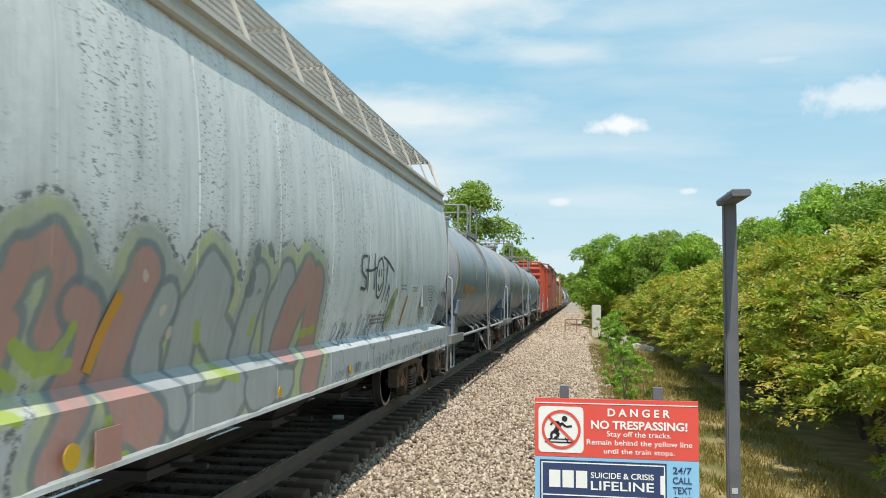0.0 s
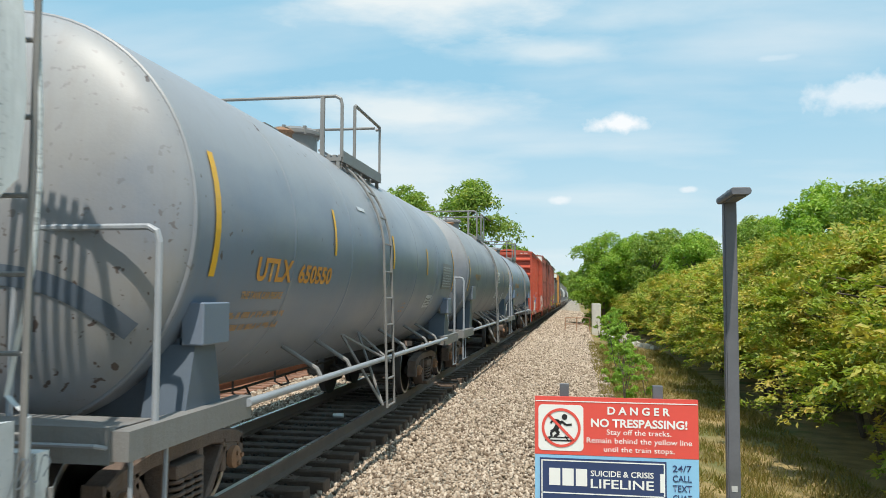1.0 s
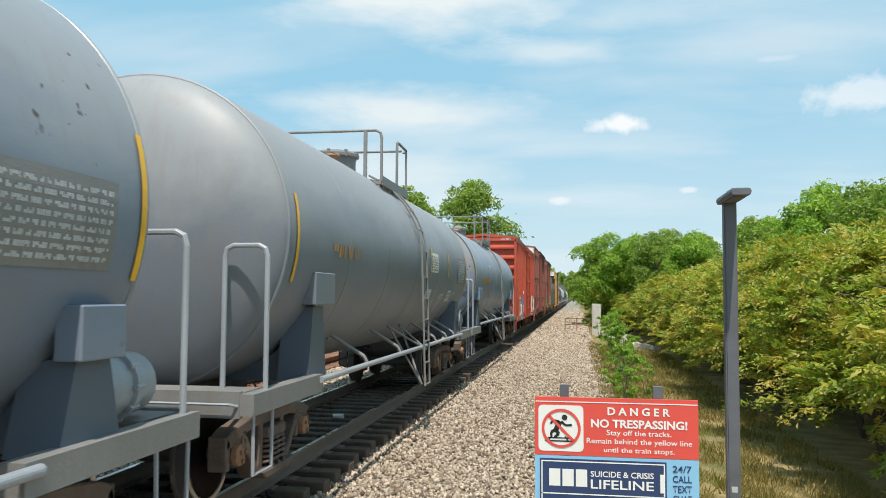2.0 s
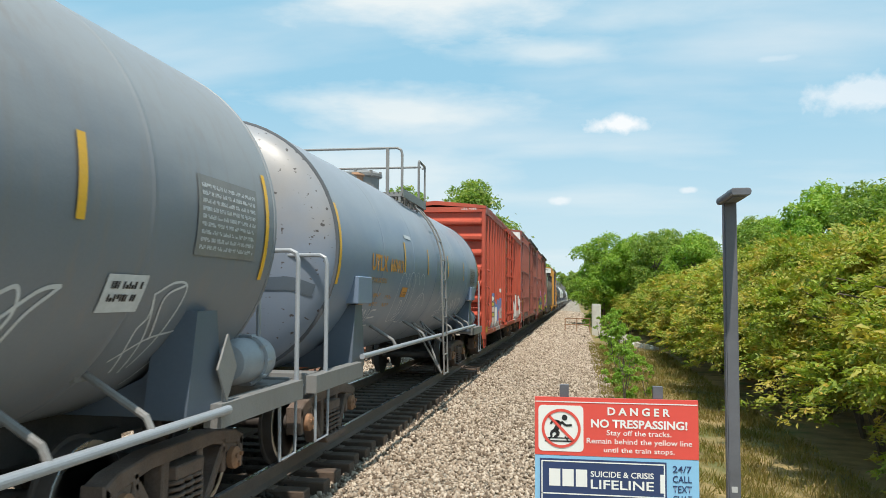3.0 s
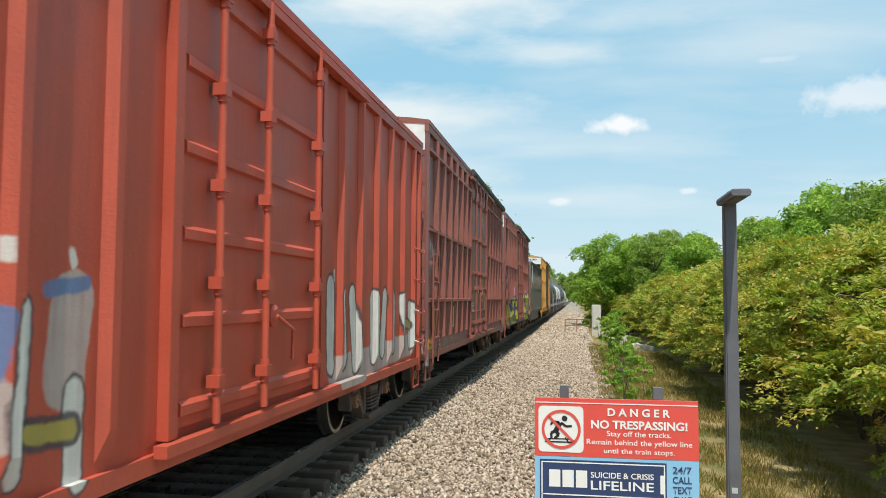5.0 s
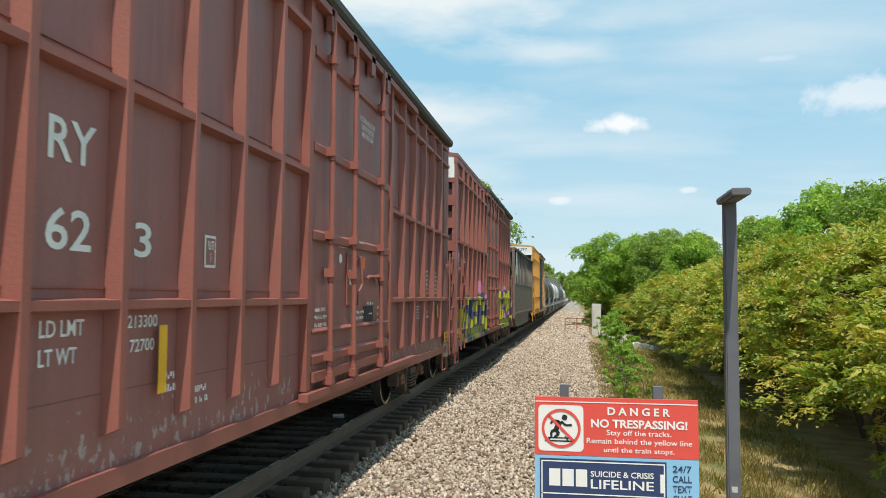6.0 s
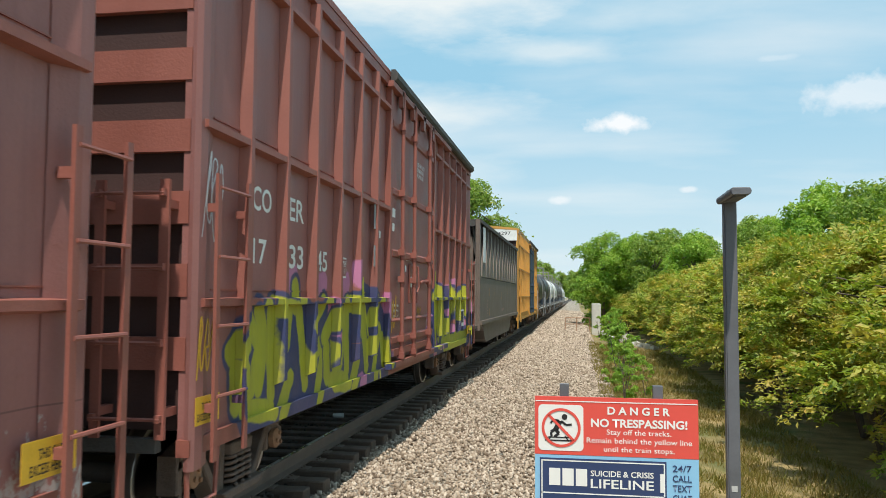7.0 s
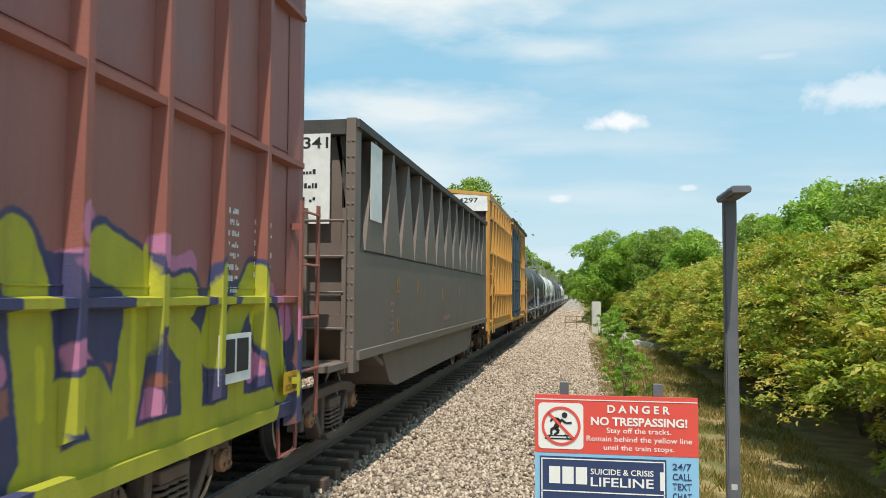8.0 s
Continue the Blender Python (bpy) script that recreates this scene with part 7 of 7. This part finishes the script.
def tree(name, label, category, height, spread, crown0, leaves, size, mat, seed, group, clumps=40, trunk=0.12, stems=1, drop=0.0):
    """A tapered trunk (or several stems) with limbs, and a crown of many leaf clumps with gaps."""
    r = random.Random(seed)
    t = thing(name, label, category, group=group)
    bm = bmesh.new()
    tips = []
    for s in range(stems):
        a = r.uniform(0, 6.28)
        lean = (0.35 if stems > 1 else 0.06) * spread
        line = [(math.cos(a) * lean * k + 0.1 * r.uniform(-1, 1) * k, math.sin(a) * lean * k + 0.1 * r.uniform(-1, 1) * k, height * 0.78 * k) for k in (0, 0.3, 0.6, 1.0)]
        for i in range(3):
            tube(bm, [line[i], line[i + 1]], trunk * (1 - 0.27 * i), 7)
        for i in range(7 if stems == 1 else 3):
            k = r.uniform(0.25, 0.95)
            p = Vector(line[1]).lerp(Vector(line[3]), k)
            b = r.uniform(0, 6.28)
            e = p + Vector((math.cos(b) * spread * 0.45, math.sin(b) * spread * 0.45, height * r.uniform(0.04, 0.12)))
            tube(bm, [p, p.lerp(e, 0.5) + Vector((0, 0, 0.08 * height)), e], trunk * 0.28, 5)
    part("trunk", bm, M["bark"], t)
    blobs = []
    for i in range(clumps):
        z = r.uniform(crown0, 1.0)
        w = spread * math.sqrt(max(0.04, 1 - ((z - (crown0 + 1) / 2 + 0.06) / ((1 - crown0) / 2 + 0.07)) ** 2))
        a, k = r.uniform(0, 6.28), r.uniform(0.35, 1.0)
        blobs.append((w * k * math.cos(a), w * k * math.sin(a), height * z - drop, spread * r.uniform(0.16, 0.34) * (0.72 if stems > 1 else 1.0)))
    o = new("crown", leaf_mesh("crown", mat, blobs, leaves, size, seed))
    o.parent = t
    return t


def spray_mesh(name, mat, height, spread, lobes, sprays, leaves, size, seed):
    """A shrub's crown: lobes set with flat leafy sprays that reach outwards and droop, dark gaps between."""
    q = np.random.RandomState(seed)
    mids = []
    for i in range(lobes):
        a, k = 2.4 * i + q.uniform(-0.3, 0.3), math.sqrt((i + 0.5) / lobes)
        rad = spread * q.uniform(0.34, 0.48)
        z = height * (0.76 - 0.58 * k ** 2 * q.uniform(0.3, 1.25))
        mids.append((spread * 0.72 * k * math.cos(a), spread * 0.72 * k * math.sin(a), max(rad * 0.75, z), rad))
    mids = np.array(mids)[q.choice(lobes, sprays)]
    d = q.normal(size=(sprays, 3)) + np.array([0, 0, 0.35])
    d /= np.linalg.norm(d, axis=1, keepdims=True)
    d[:, 2] = np.where(d[:, 2] < -0.5, -d[:, 2], d[:, 2])
    at = mids[:, :3] + d * mids[:, 3:4] * q.uniform(0.72, 1.10, (sprays, 1)) * np.array([1, 1, 0.92])
    at[:, 2] = np.maximum(at[:, 2], 0.15 + 0.25 * q.uniform(size=sprays))
    # each spray's way out, its breadth, and the leaves along it
    out = d * np.array([1, 1, 0.35]) + q.normal(size=(sprays, 3)) * 0.25
    out /= np.linalg.norm(out, axis=1, keepdims=True)
    wide = np.cross(out, np.array([0, 0, 1.0]))
    wide /= np.linalg.norm(wide, axis=1, keepdims=True)
    up = np.cross(wide, out)
    pick = np.repeat(np.arange(sprays), leaves)
    n = len(pick)
    big = (spread * q.uniform(0.10, 0.19, sprays))[pick][:, None]
    u, w = q.uniform(-1, 1, (n, 1)), q.normal(size=(n, 1)) * 0.40
    w = w * (1.05 - 0.45 * np.abs(u))
    c = at[pick] + big * (out[pick] * u + wide[pick] * w + up[pick] * (0.10 * q.normal(size=(n, 1)) - 0.22 * (u + 0.3) ** 2 - 0.25 * w ** 2))
    nrm = up[pick] * 0.9 + q.normal(size=(n, 3)) * 0.42
    nrm /= np.linalg.norm(nrm, axis=1, keepdims=True)
    a = out[pick] + wide[pick] * np.sign(w) * 0.8 + q.normal(size=(n, 3)) * 0.35
    a -= nrm * (a * nrm).sum(1, keepdims=True)
    a /= np.linalg.norm(a, axis=1, keepdims=True)
    b = np.cross(nrm, a)
    k = size * q.uniform(0.6, 1.3, (n, 1))
    v = np.stack([c - a * k, c + b * k * 0.45 + nrm * k * 0.10, c + a * k - nrm * k * 0.22, c - b * k * 0.45 + nrm * k * 0.10], 1)
    me = bpy.data.meshes.new(name)
    me.vertices.add(n * 4)
    me.vertices.foreach_set("co", v.reshape(-1).astype(np.float32))
    f = (np.array([[0, 1, 2], [0, 2, 3]])[None] + (np.arange(n) * 4)[:, None, None]).reshape(-1, 3)
    me.loops.add(f.size)
    me.loops.foreach_set("vertex_index", f.reshape(-1).astype(np.int32))
    me.polygons.add(len(f))
    me.polygons.foreach_set("loop_start", np.arange(0, f.size, 3, dtype=np.int32))
    me.update(calc_edges=True)
    me.materials.append(mat)
    return me


def shrub(seed, sprays, leaves, size):
    """Several leaning stems with side branches under a crown of sprays."""
    h, w, q = 5.0, 2.55, random.Random(seed)
    t = thing("shrub", "dense yellow-green multi-stemmed shrub beside the track", "shrub", group="row of shrubs")
    for i in range(6):
        bm = bmesh.new()
        a = 1.05 * i + q.uniform(-0.3, 0.3)
        line = [Vector((math.cos(a) * w * m, math.sin(a) * w * m, h * k)) for m, k in ((0.04, -0.02), (0.14, 0.2), (0.30, 0.42), (0.5, 0.66))]
        for k in range(3):
            tube(bm, line[k:k + 2], 0.045 - 0.011 * k, 6)
        for k in range(5):
            p = line[1].lerp(line[3], q.uniform(0.1, 1.0))
            b = a + q.uniform(-1.2, 1.2)
            tube(bm, [p, p + Vector((math.cos(b) * 0.4, math.sin(b) * 0.4, 0.22)), p + Vector((math.cos(b) * 0.85, math.sin(b) * 0.85, 0.30))], 0.013, 5)
        part("stem", bm, M["bark"], t)
    o = new("crown", spray_mesh("crown", M["leaf"], h, w, 15, sprays, leaves, size, seed))
    o.parent = t
    return t


def put(t, x, y, turn, s=1.0, base=None):
    m = pose(x, y, ground_z(x) - 0.05 if base is None else base, 0, 0, turn) @ Matrix.Diagonal((s, s, s, 1))
    t.matrix_basis = m
    return t


r = random.Random(11)
shrubs = [shrub(20 + i, *((640, 85, 0.060) if i < 3 else (440, 42, 0.095))) for i in range(5)]
spots = []
for i in range(20):
    spots.append((5.9 + r.uniform(-0.3, 0.5), 10.5 + i * 2.9 + r.uniform(-0.4, 0.4), r.uniform(0.86, 1.0)))
for i in range(11):
    spots.append((9.2 + r.uniform(-0.4, 0.5), 12.0 + i * 4.0 + r.uniform(-0.5, 0.5), r.uniform(1.05, 1.2)))
spots += [(4.0, 66.0, 0.62), (4.6, 70.5, 0.75), (3.7, 77.0, 0.7), (4.4, 84.0, 0.9), (3.4, 92.0, 0.8), (3.2, 103.0, 0.95)]
planted = set()
for i, (x, y, s) in enumerate(spots):
    k = i % 3 if y < 30 else 3 + i % 2
    put(copy_thing(shrubs[k], pose(0, 0, 0)) if k in planted else shrubs[k], x, y, r.uniform(0, 360), s)
    planted.add(k)

trees = [tree("tree", "full green broad-leaved tree beyond the shrubs", "tree", 11.0, 3.9, 0.07, 19000, 0.17, M["leaf_fresh"], 40, "trees along the line", 60, 0.2),
         tree("tree", "dark green woodland tree beyond the shrubs", "tree", 12.0, 4.2, 0.08, 18000, 0.19, M["leaf_dark"], 41, "trees along the line", 60, 0.22),
         tree("tree", "green broad-leaved tree far along the line", "tree", 11.0, 3.9, 0.07, 6500, 0.30, M["leaf_fresh"], 42, "trees along the line", 60, 0.2),
         tree("tree", "dark green tree far along the line", "tree", 12.0, 4.2, 0.08, 6500, 0.33, M["leaf_dark"], 43, "trees along the line", 60, 0.22)]
wood = [(0, 2.4, 72, 0.92), (0, 15.8, 55, 0.88), (1, 8.2, 78, 0.95), (0, 10.5, 92, 0.98), (1, 13.5, 97, 0.9), (0, 9.0, 64, 0.76), (1, 6.6, 70, 0.86), (0, 5.2, 75, 0.95), (1, 12.5, 60, 0.66), (0, 6.0, 92, 0.85), (1, 10.5, 84, 0.9), (0, 15.5, 70, 0.8), (1, 17, 48, 0.75), (0, 20.5, 58, 0.85), (1, 14.5, 36, 0.60), (1, 18.5, 30, 0.62), (0, 22, 40, 0.75),
        (0, 4.3, 112, 0.9), (1, 9, 125, 1.0), (0, 14, 105, 0.95), (1, 20, 95, 0.95), (1, -11.6, 86, 1.17), (1, -16.5, 76, 1.02), (1, -19, 92, 1.1), (0, -22, 66, 0.95), (1, -27, 60, 0.9),
        (1, 5, 150, 0.9), (0, 10, 160, 1.0), (1, -12, 150, 1.0), (0, -17, 140, 1.0), (1, -13, 190, 1.1), (1, 4, 200, 1.1), (1, 9, 230, 1.2), (0, 12, 180, 1.2), (1, 1.5, 265, 1.0), (0, 6, 290, 1.2), (1, 0.5, 330, 1.1), (1, -1.5, 400, 1.2), (0, 14, 250, 1.2), (1, -12, 260, 1.1), (1, -13, 330, 1.2), (0, 19, 125, 1.1), (0, 25, 110, 1.1), (1, 28, 80, 1.0), (0, 24, 60, 0.95), (1, 16, 140, 1.1), (0, 31, 95, 1.1), (0, 12.5, 47, 0.62), (1, 15, 42, 0.66), (1, -4.5, 470, 1.2), (1, -10, 460, 1.3), (0, 2, 465, 1.2), (1, -17, 480, 1.3), (1, 8, 450, 1.3), (1, -25, 470, 1.3), (0, -33, 480, 1.4), (1, 16, 440, 1.4), (1, 25, 430, 1.4), (0, -20, 220, 1.2), (1, -24, 160, 1.1), (0, -28, 115, 1.0)]
planted = set()
for k, x, y, s in wood:
    # a low young stand close along the line
    s *= 0.78 if 0 < x / y < 0.13 and y < 170 else 0.9 if 0 < x / y < 0.2 else 1.0
    k += 2 if y > 98 else 0
    put(copy_thing(trees[k], pose(0, 0, 0)) if k in planted else trees[k], x, y, r.uniform(0, 360), s)
    planted.add(k)

weeds = tree("sapling", "young bright green sapling at the edge of the ballast", "sapling", 1.7, 0.52, 0.06, 2200, 0.042, M["leaf_fresh"], 60, "saplings at the ballast edge", 22, 0.015, 3)
for i, (x, y, s) in enumerate(((1.15, 20.2, 0.9), (1.25, 24.5, 1.1), (1.75, 27.0, 0.9), (1.35, 33.0, 1.1), (1.9, 23.5, 0.6), (1.5, 29.0, 1.0), (1.6, 37.0, 1.2), (1.9, 42.0, 1.3), (1.3, 22.0, 0.75), (1.45, 53.5, 0.85), (1.9, 51.0, 1.0), (2.4, 48.0, 1.1))):
    put(weeds if i == 0 else copy_thing(weeds, pose(0, 0, 0)), x, y, 70 * i, s)


def grass(seed, count, x0, x1, y0, y1, near, label):
    """Blades of dry grass: thin bent triangles."""
    q = np.random.RandomState(seed)
    x, y = q.uniform(x0, x1, count), y0 + (y1 - y0) * q.uniform(0, 1, count) ** near
    clump = np.array([noise.noise(Vector((a * 1.3, b * 0.9, 0))) for a, b in zip(x, y)])
    keep = clump + q.uniform(-0.35, 0.35, count) > -0.12
    x, y = x[keep], y[keep]
    n = len(x)
    z = np.array([ground_z(a) for a in x])
    h, a = q.uniform(0.05, 0.16, n) * (1 + 0.01 * y), q.uniform(0, 6.28, n)
    w = q.uniform(0.004, 0.009, n) * (1 + 0.05 * y)
    lean = q.normal(0, 0.5, (n, 2)) * h[:, None]
    v = np.stack([np.stack([x - w * np.cos(a), y - w * np.sin(a), z - 0.01], -1), np.stack([x + w * np.cos(a), y + w * np.sin(a), z - 0.01], -1),
                  np.stack([x + lean[:, 0], y + lean[:, 1], z + h], -1)], 1)
    me = bpy.data.meshes.new("grass")
    me.from_pydata(v.reshape(-1, 3).tolist(), [], np.arange(n * 3).reshape(-1, 3).tolist())
    me.materials.append(GRASS)
    return tagged(new("grass", me), label, "grass", kind="stuff")


GRASS = leafy("dry_grass", (0.17, 0.135, 0.042), (0.36, 0.265, 0.10), (0.17, 0.175, 0.04))
grass(5, 60000, 0.6, 4.6, 7.5, 45.0, 1.8, "patchy dry grass between ballast and shrubs")


# ---- trackside things ----
def sign():
    t = thing("warning_sign", "red and blue warning sign on two posts beside the track", "sign", (0.195, 4.30, 0))
    bm = bmesh.new()
    W = 0.415
    for x in (-0.262, 0.218):
        part("sign_post", boxes((x - 0.024, x + 0.024, 0.012, 0.06, -0.95, 1.455)), M["bronze"], t)
    a = part("red_panel", boxes((-W, W, -0.004, 0.010, 1.092, 1.392)), M["sign_red"], t)
    b = part("blue_panel", boxes((-W, W, -0.004, 0.010, 0.80, 1.089)), M["sign_sky"], t)
    y = -0.006
    part("white_rule", boxes((-W + 0.004, W - 0.004, y, y + 0.001, 1.366, 1.371)), M["sign_white"], a)

    def rounded(x0, x1, z0, z1, rad, d):
        pts = []
        for cx, cz, a0 in ((x1 - rad, z1 - rad, 0), (x0 + rad, z1 - rad, 90), (x0 + rad, z0 + rad, 180), (x1 - rad, z0 + rad, 270)):
            pts += [(cx + rad * math.cos(radians(a0 + 15 * k)), cz + rad * math.sin(radians(a0 + 15 * k))) for k in range(7)]
        m = bmesh.new()
        prism(m, pts, d, d + 0.001, "y")
        return m
    part("pictogram_field", rounded(-W + 0.019, -W + 0.252, 1.112, 1.350, 0.022, y), M["sign_white"], a)
    cx, cz = -W + 0.137, 1.231
    m = bmesh.new()
    # figure of plain bars over two rails
    w = on_end(cx, y - 0.002, cz)
    for p, q, wd in (((-0.005, 0.035), (-0.028, -0.010), 0.026), ((-0.028, -0.010), (-0.012, -0.030), 0.018), ((-0.012, -0.030), (-0.035, -0.048), 0.013), ((-0.030, -0.008), (-0.052, -0.022), 0.016), ((-0.052, -0.022), (-0.050, -0.045), 0.012),
                     ((0.0, 0.035), (0.025, 0.015), 0.012), ((0.025, 0.015), (0.055, 0.018), 0.011), ((-0.01, 0.036), (-0.040, 0.040), 0.011), ((-0.040, 0.040), (-0.055, 0.022), 0.010),
                     ((-0.07, -0.050), (0.045, -0.050), 0.006), ((-0.085, -0.066), (0.075, -0.066), 0.007), ((-0.05, -0.042), (-0.07, -0.070), 0.006), ((0.02, -0.042), (0.04, -0.070), 0.006)):
        ribbon(m, [p, ((p[0] + q[0]) / 2, (p[1] + q[1]) / 2), q], wd, w)
    lathe(m, [(-0.0022, 0.015), (-0.0018, 0.015)], 16, "y", (cx + 0.018, y, cz + 0.056))
    part("pictogram", m, M["sign_black"], a)
    m = bmesh.new()
    ring = [(0.094 * math.cos(k * math.pi / 24), 0.094 * math.sin(k * math.pi / 24)) for k in range(49)]
    ribbon(m, ring, 0.014, on_end(cx, y - 0.003, cz))
    ribbon(m, [(-0.064, 0.064), (0, 0), (0.064, -0.064)], 0.014, on_end(cx, y - 0.003, cz))
    part("prohibition_ring", m, M["sign_red"], a)
    tx = 0.118
    for s, w_, h_, z in (("D A N G E R", 0.315, 0.041, 1.326), ("NO TRESPASSING!", 0.485, 0.044, 1.262), ("Stay off the tracks.", 0.325, 0.036, 1.212), ("Remain behind the yellow line", 0.530, 0.036, 1.168), ("until the train stops.", 0.355, 0.034, 1.124)):
        words("lettering", s, w_, h_, on_end(tx, y - 0.001, z), M["sign_white"], a, bold=0.03 if h_ > 0.04 else 0.006)
    part("navy_field", boxes((-W + 0.026, W - 0.160, y, y + 0.001, 0.78, 1.074)), M["sign_navy"], b)
    m = bmesh.new()
    for r_ in ((-W + 0.034, W - 0.168, 1.058, 1.064), (-W + 0.034, -W + 0.040, 0.80, 1.058), (W - 0.174, W - 0.168, 0.80, 1.058), (-W + 0.034, W - 0.168, 0.892, 0.898)):
        box(m, r_[0], r_[1], y - 0.0015, y - 0.0005, r_[2], r_[3])
    box(m, W - 0.192, W - 0.174, y - 0.0015, y - 0.0005, 0.918, 1.012)
    part("white_frame", m, M["sign_white"], b)
    m = bmesh.new()
    for k in range(3):
        x0 = -W + 0.074 + k * 0.069
        box(m, x0, x0 + 0.058, y - 0.0015, y - 0.0005, 0.934, 1.022)
    part("number_bars", m, M["sign_white"], b, "three white bars")
    words("lettering", "SUICIDE & CRISIS", 0.318, 0.030, on_end(0.032, y - 0.001, 1.002), M["sign_white"], b)
    words("lettering", "LIFELINE", 0.318, 0.046, on_end(0.032, y - 0.001, 0.950), M["sign_white"], b)
    for s, z in (("24/7", 1.042), ("CALL", 0.992), ("TEXT", 0.942), ("CHAT", 0.893)):
        words("lettering", s, 0.094, 0.034, on_end(W - 0.083, y - 0.001, z), M["sign_navy"], b)


sign()


def lamp_post():
    t = thing("lamp_post", "dark bronze square lamp post with a flat lamp head", "lamp post", (1.355, 7.5, 0))
    bm = boxes((-0.055, 0.055, -0.055, 0.055, -0.95, 2.765))
    bmesh.ops.bevel(bm, geom=[e for e in bm.edges if abs(e.verts[0].co.z - e.verts[1].co.z) > 1], offset=0.012, segments=2, affect="EDGES")
    part("pole", bm, M["bronze"], t)
    part("base_plate", boxes((-0.14, 0.14, -0.14, 0.14, -1.0, -0.93)), M["bronze"], t)
    bm = bmesh.new()
    prism(bm, [(-0.095, 2.785), (-0.085, 2.762), (0.055, 2.762), (0.068, 2.785), (0.068, 2.805), (0.055, 2.825), (-0.085, 2.825), (-0.095, 2.805)], -0.62, 0.10, "y")
    bmesh.ops.bevel(bm, geom=list(bm.edges), offset=0.006, segments=1, affect="EDGES")
    h = part("lamp_head", bm, M["bronze"], t)
    part("lens", boxes((-0.06, 0.035, -0.56, -0.20, 2.752, 2.7615)), M["bronze"], h)
    part("sensor_cap", boxes((-0.05, 0.04, -0.25, -0.15, 2.816, 2.85)), M["bronze"], h)
    part("number_tag", boxes((-0.025, 0.025, -0.0585, -0.0565, 0.22, 0.27)), M["lens"], t, "small worn sticker")


lamp_post()


def abutment():
    t = thing("concrete_headwall", "pale weathered concrete headwall beside the ballast", "wall", (1.35, 57.0, -0.8), kind="structure")
    bm = boxes((-0.32, 0.30, -0.5, 0.5, 0, 2.25))
    bmesh.ops.bevel(bm, geom=list(bm.edges), offset=0.05, segments=2, affect="EDGES")
    part("pier", bm, M["concrete"], t)
    bm = bmesh.new()
    prism(bm, [(0.30, 0), (0.30, 0.7), (0.9, 0.42), (2.2, 0.12), (2.2, -0.3)], -0.25, 0.15, "y")
    part("wing_wall", bm, M["concrete"], t)
    f = thing("pipe_barrier", "low rusty pipe barrier across the ballast", "barrier", (0.15, 57.0, -0.55))
    for x in (-0.95, -0.15, 0.75):
        bm = bmesh.new()
        tube(bm, [(x, 0, -0.1), (x, 0, 1.0)], 0.035, 8)
        part("post", bm, M["bearing"], f)
    bm = bmesh.new()
    for z in (0.55, 0.98):
        tube(bm, [(-0.95, 0, z), (0.75, 0, z)], 0.03, 8)
    part("crossbar", bm, M["bearing"], f)



abutment()


def rubble():
    """Pale broken blocks below the headwall."""
    q = random.Random(8)
    for i in range(12):
        t = thing("concrete_block", "pale broken concrete block in the grass", "rubble", group="broken concrete blocks")
        x, y, k = 1.9 + 0.22 * i, 55.5 - 0.75 * i + q.uniform(-0.4, 0.4), q.uniform(0.18, 0.36)
        bm = boxes((-k, k, -k * 0.8, k * 0.8, -k * 0.6, k * 0.6))
        for v in bm.verts:
            v.co *= q.uniform(0.75, 1.2)
        bmesh.ops.bevel(bm, geom=list(bm.edges), offset=0.05 * k, segments=1, affect="EDGES")
        part("block", bm, M["concrete"], t)
        t.matrix_basis = pose(x, y, ground_z(x) + 0.35 * k, q.uniform(-15, 15), q.uniform(-15, 15), q.uniform(0, 360))


rubble()


def litter():
    t = thing("paper_cup", "small crushed white paper cup lying between the rails", "litter", (-4.05, 13.45, -0.19))
    bm = bmesh.new()
    lathe(bm, [(-0.09, 0.032), (-0.088, 0.036), (0.07, 0.047), (0.09, 0.05), (0.088, 0.044), (-0.08, 0.03)], 12, "x", (0, 0, 0.05))
    for v in bm.verts:
        v.co.z = 0.012 + (v.co.z - 0.012) * 0.8 + 0.012 * noise.noise(v.co * 30)
    part("cup", bm, M["sign_white"], t, smooth=True)


litter()


# ---- what moves ----
def motions():
    for c, mid in CARS:
        walk(c, [(t, pose(TRACK_X, mid - SPEED * t, 0)) for t in (0, 4, 8)])
    turn = math.degrees(SPEED / WHEEL_R) / FPS
    rows = [(k / FPS, turn * k) for k in range(8 * FPS + 1)]
    for w, y in ROLLING[:72]:
        walk(w, [(t, pose(0, y, WHEEL_R, a)) for t, a in rows])
    for w, y in ROLLING[72:]:
        w.matrix_basis = pose(0, y, WHEEL_R)


motions()
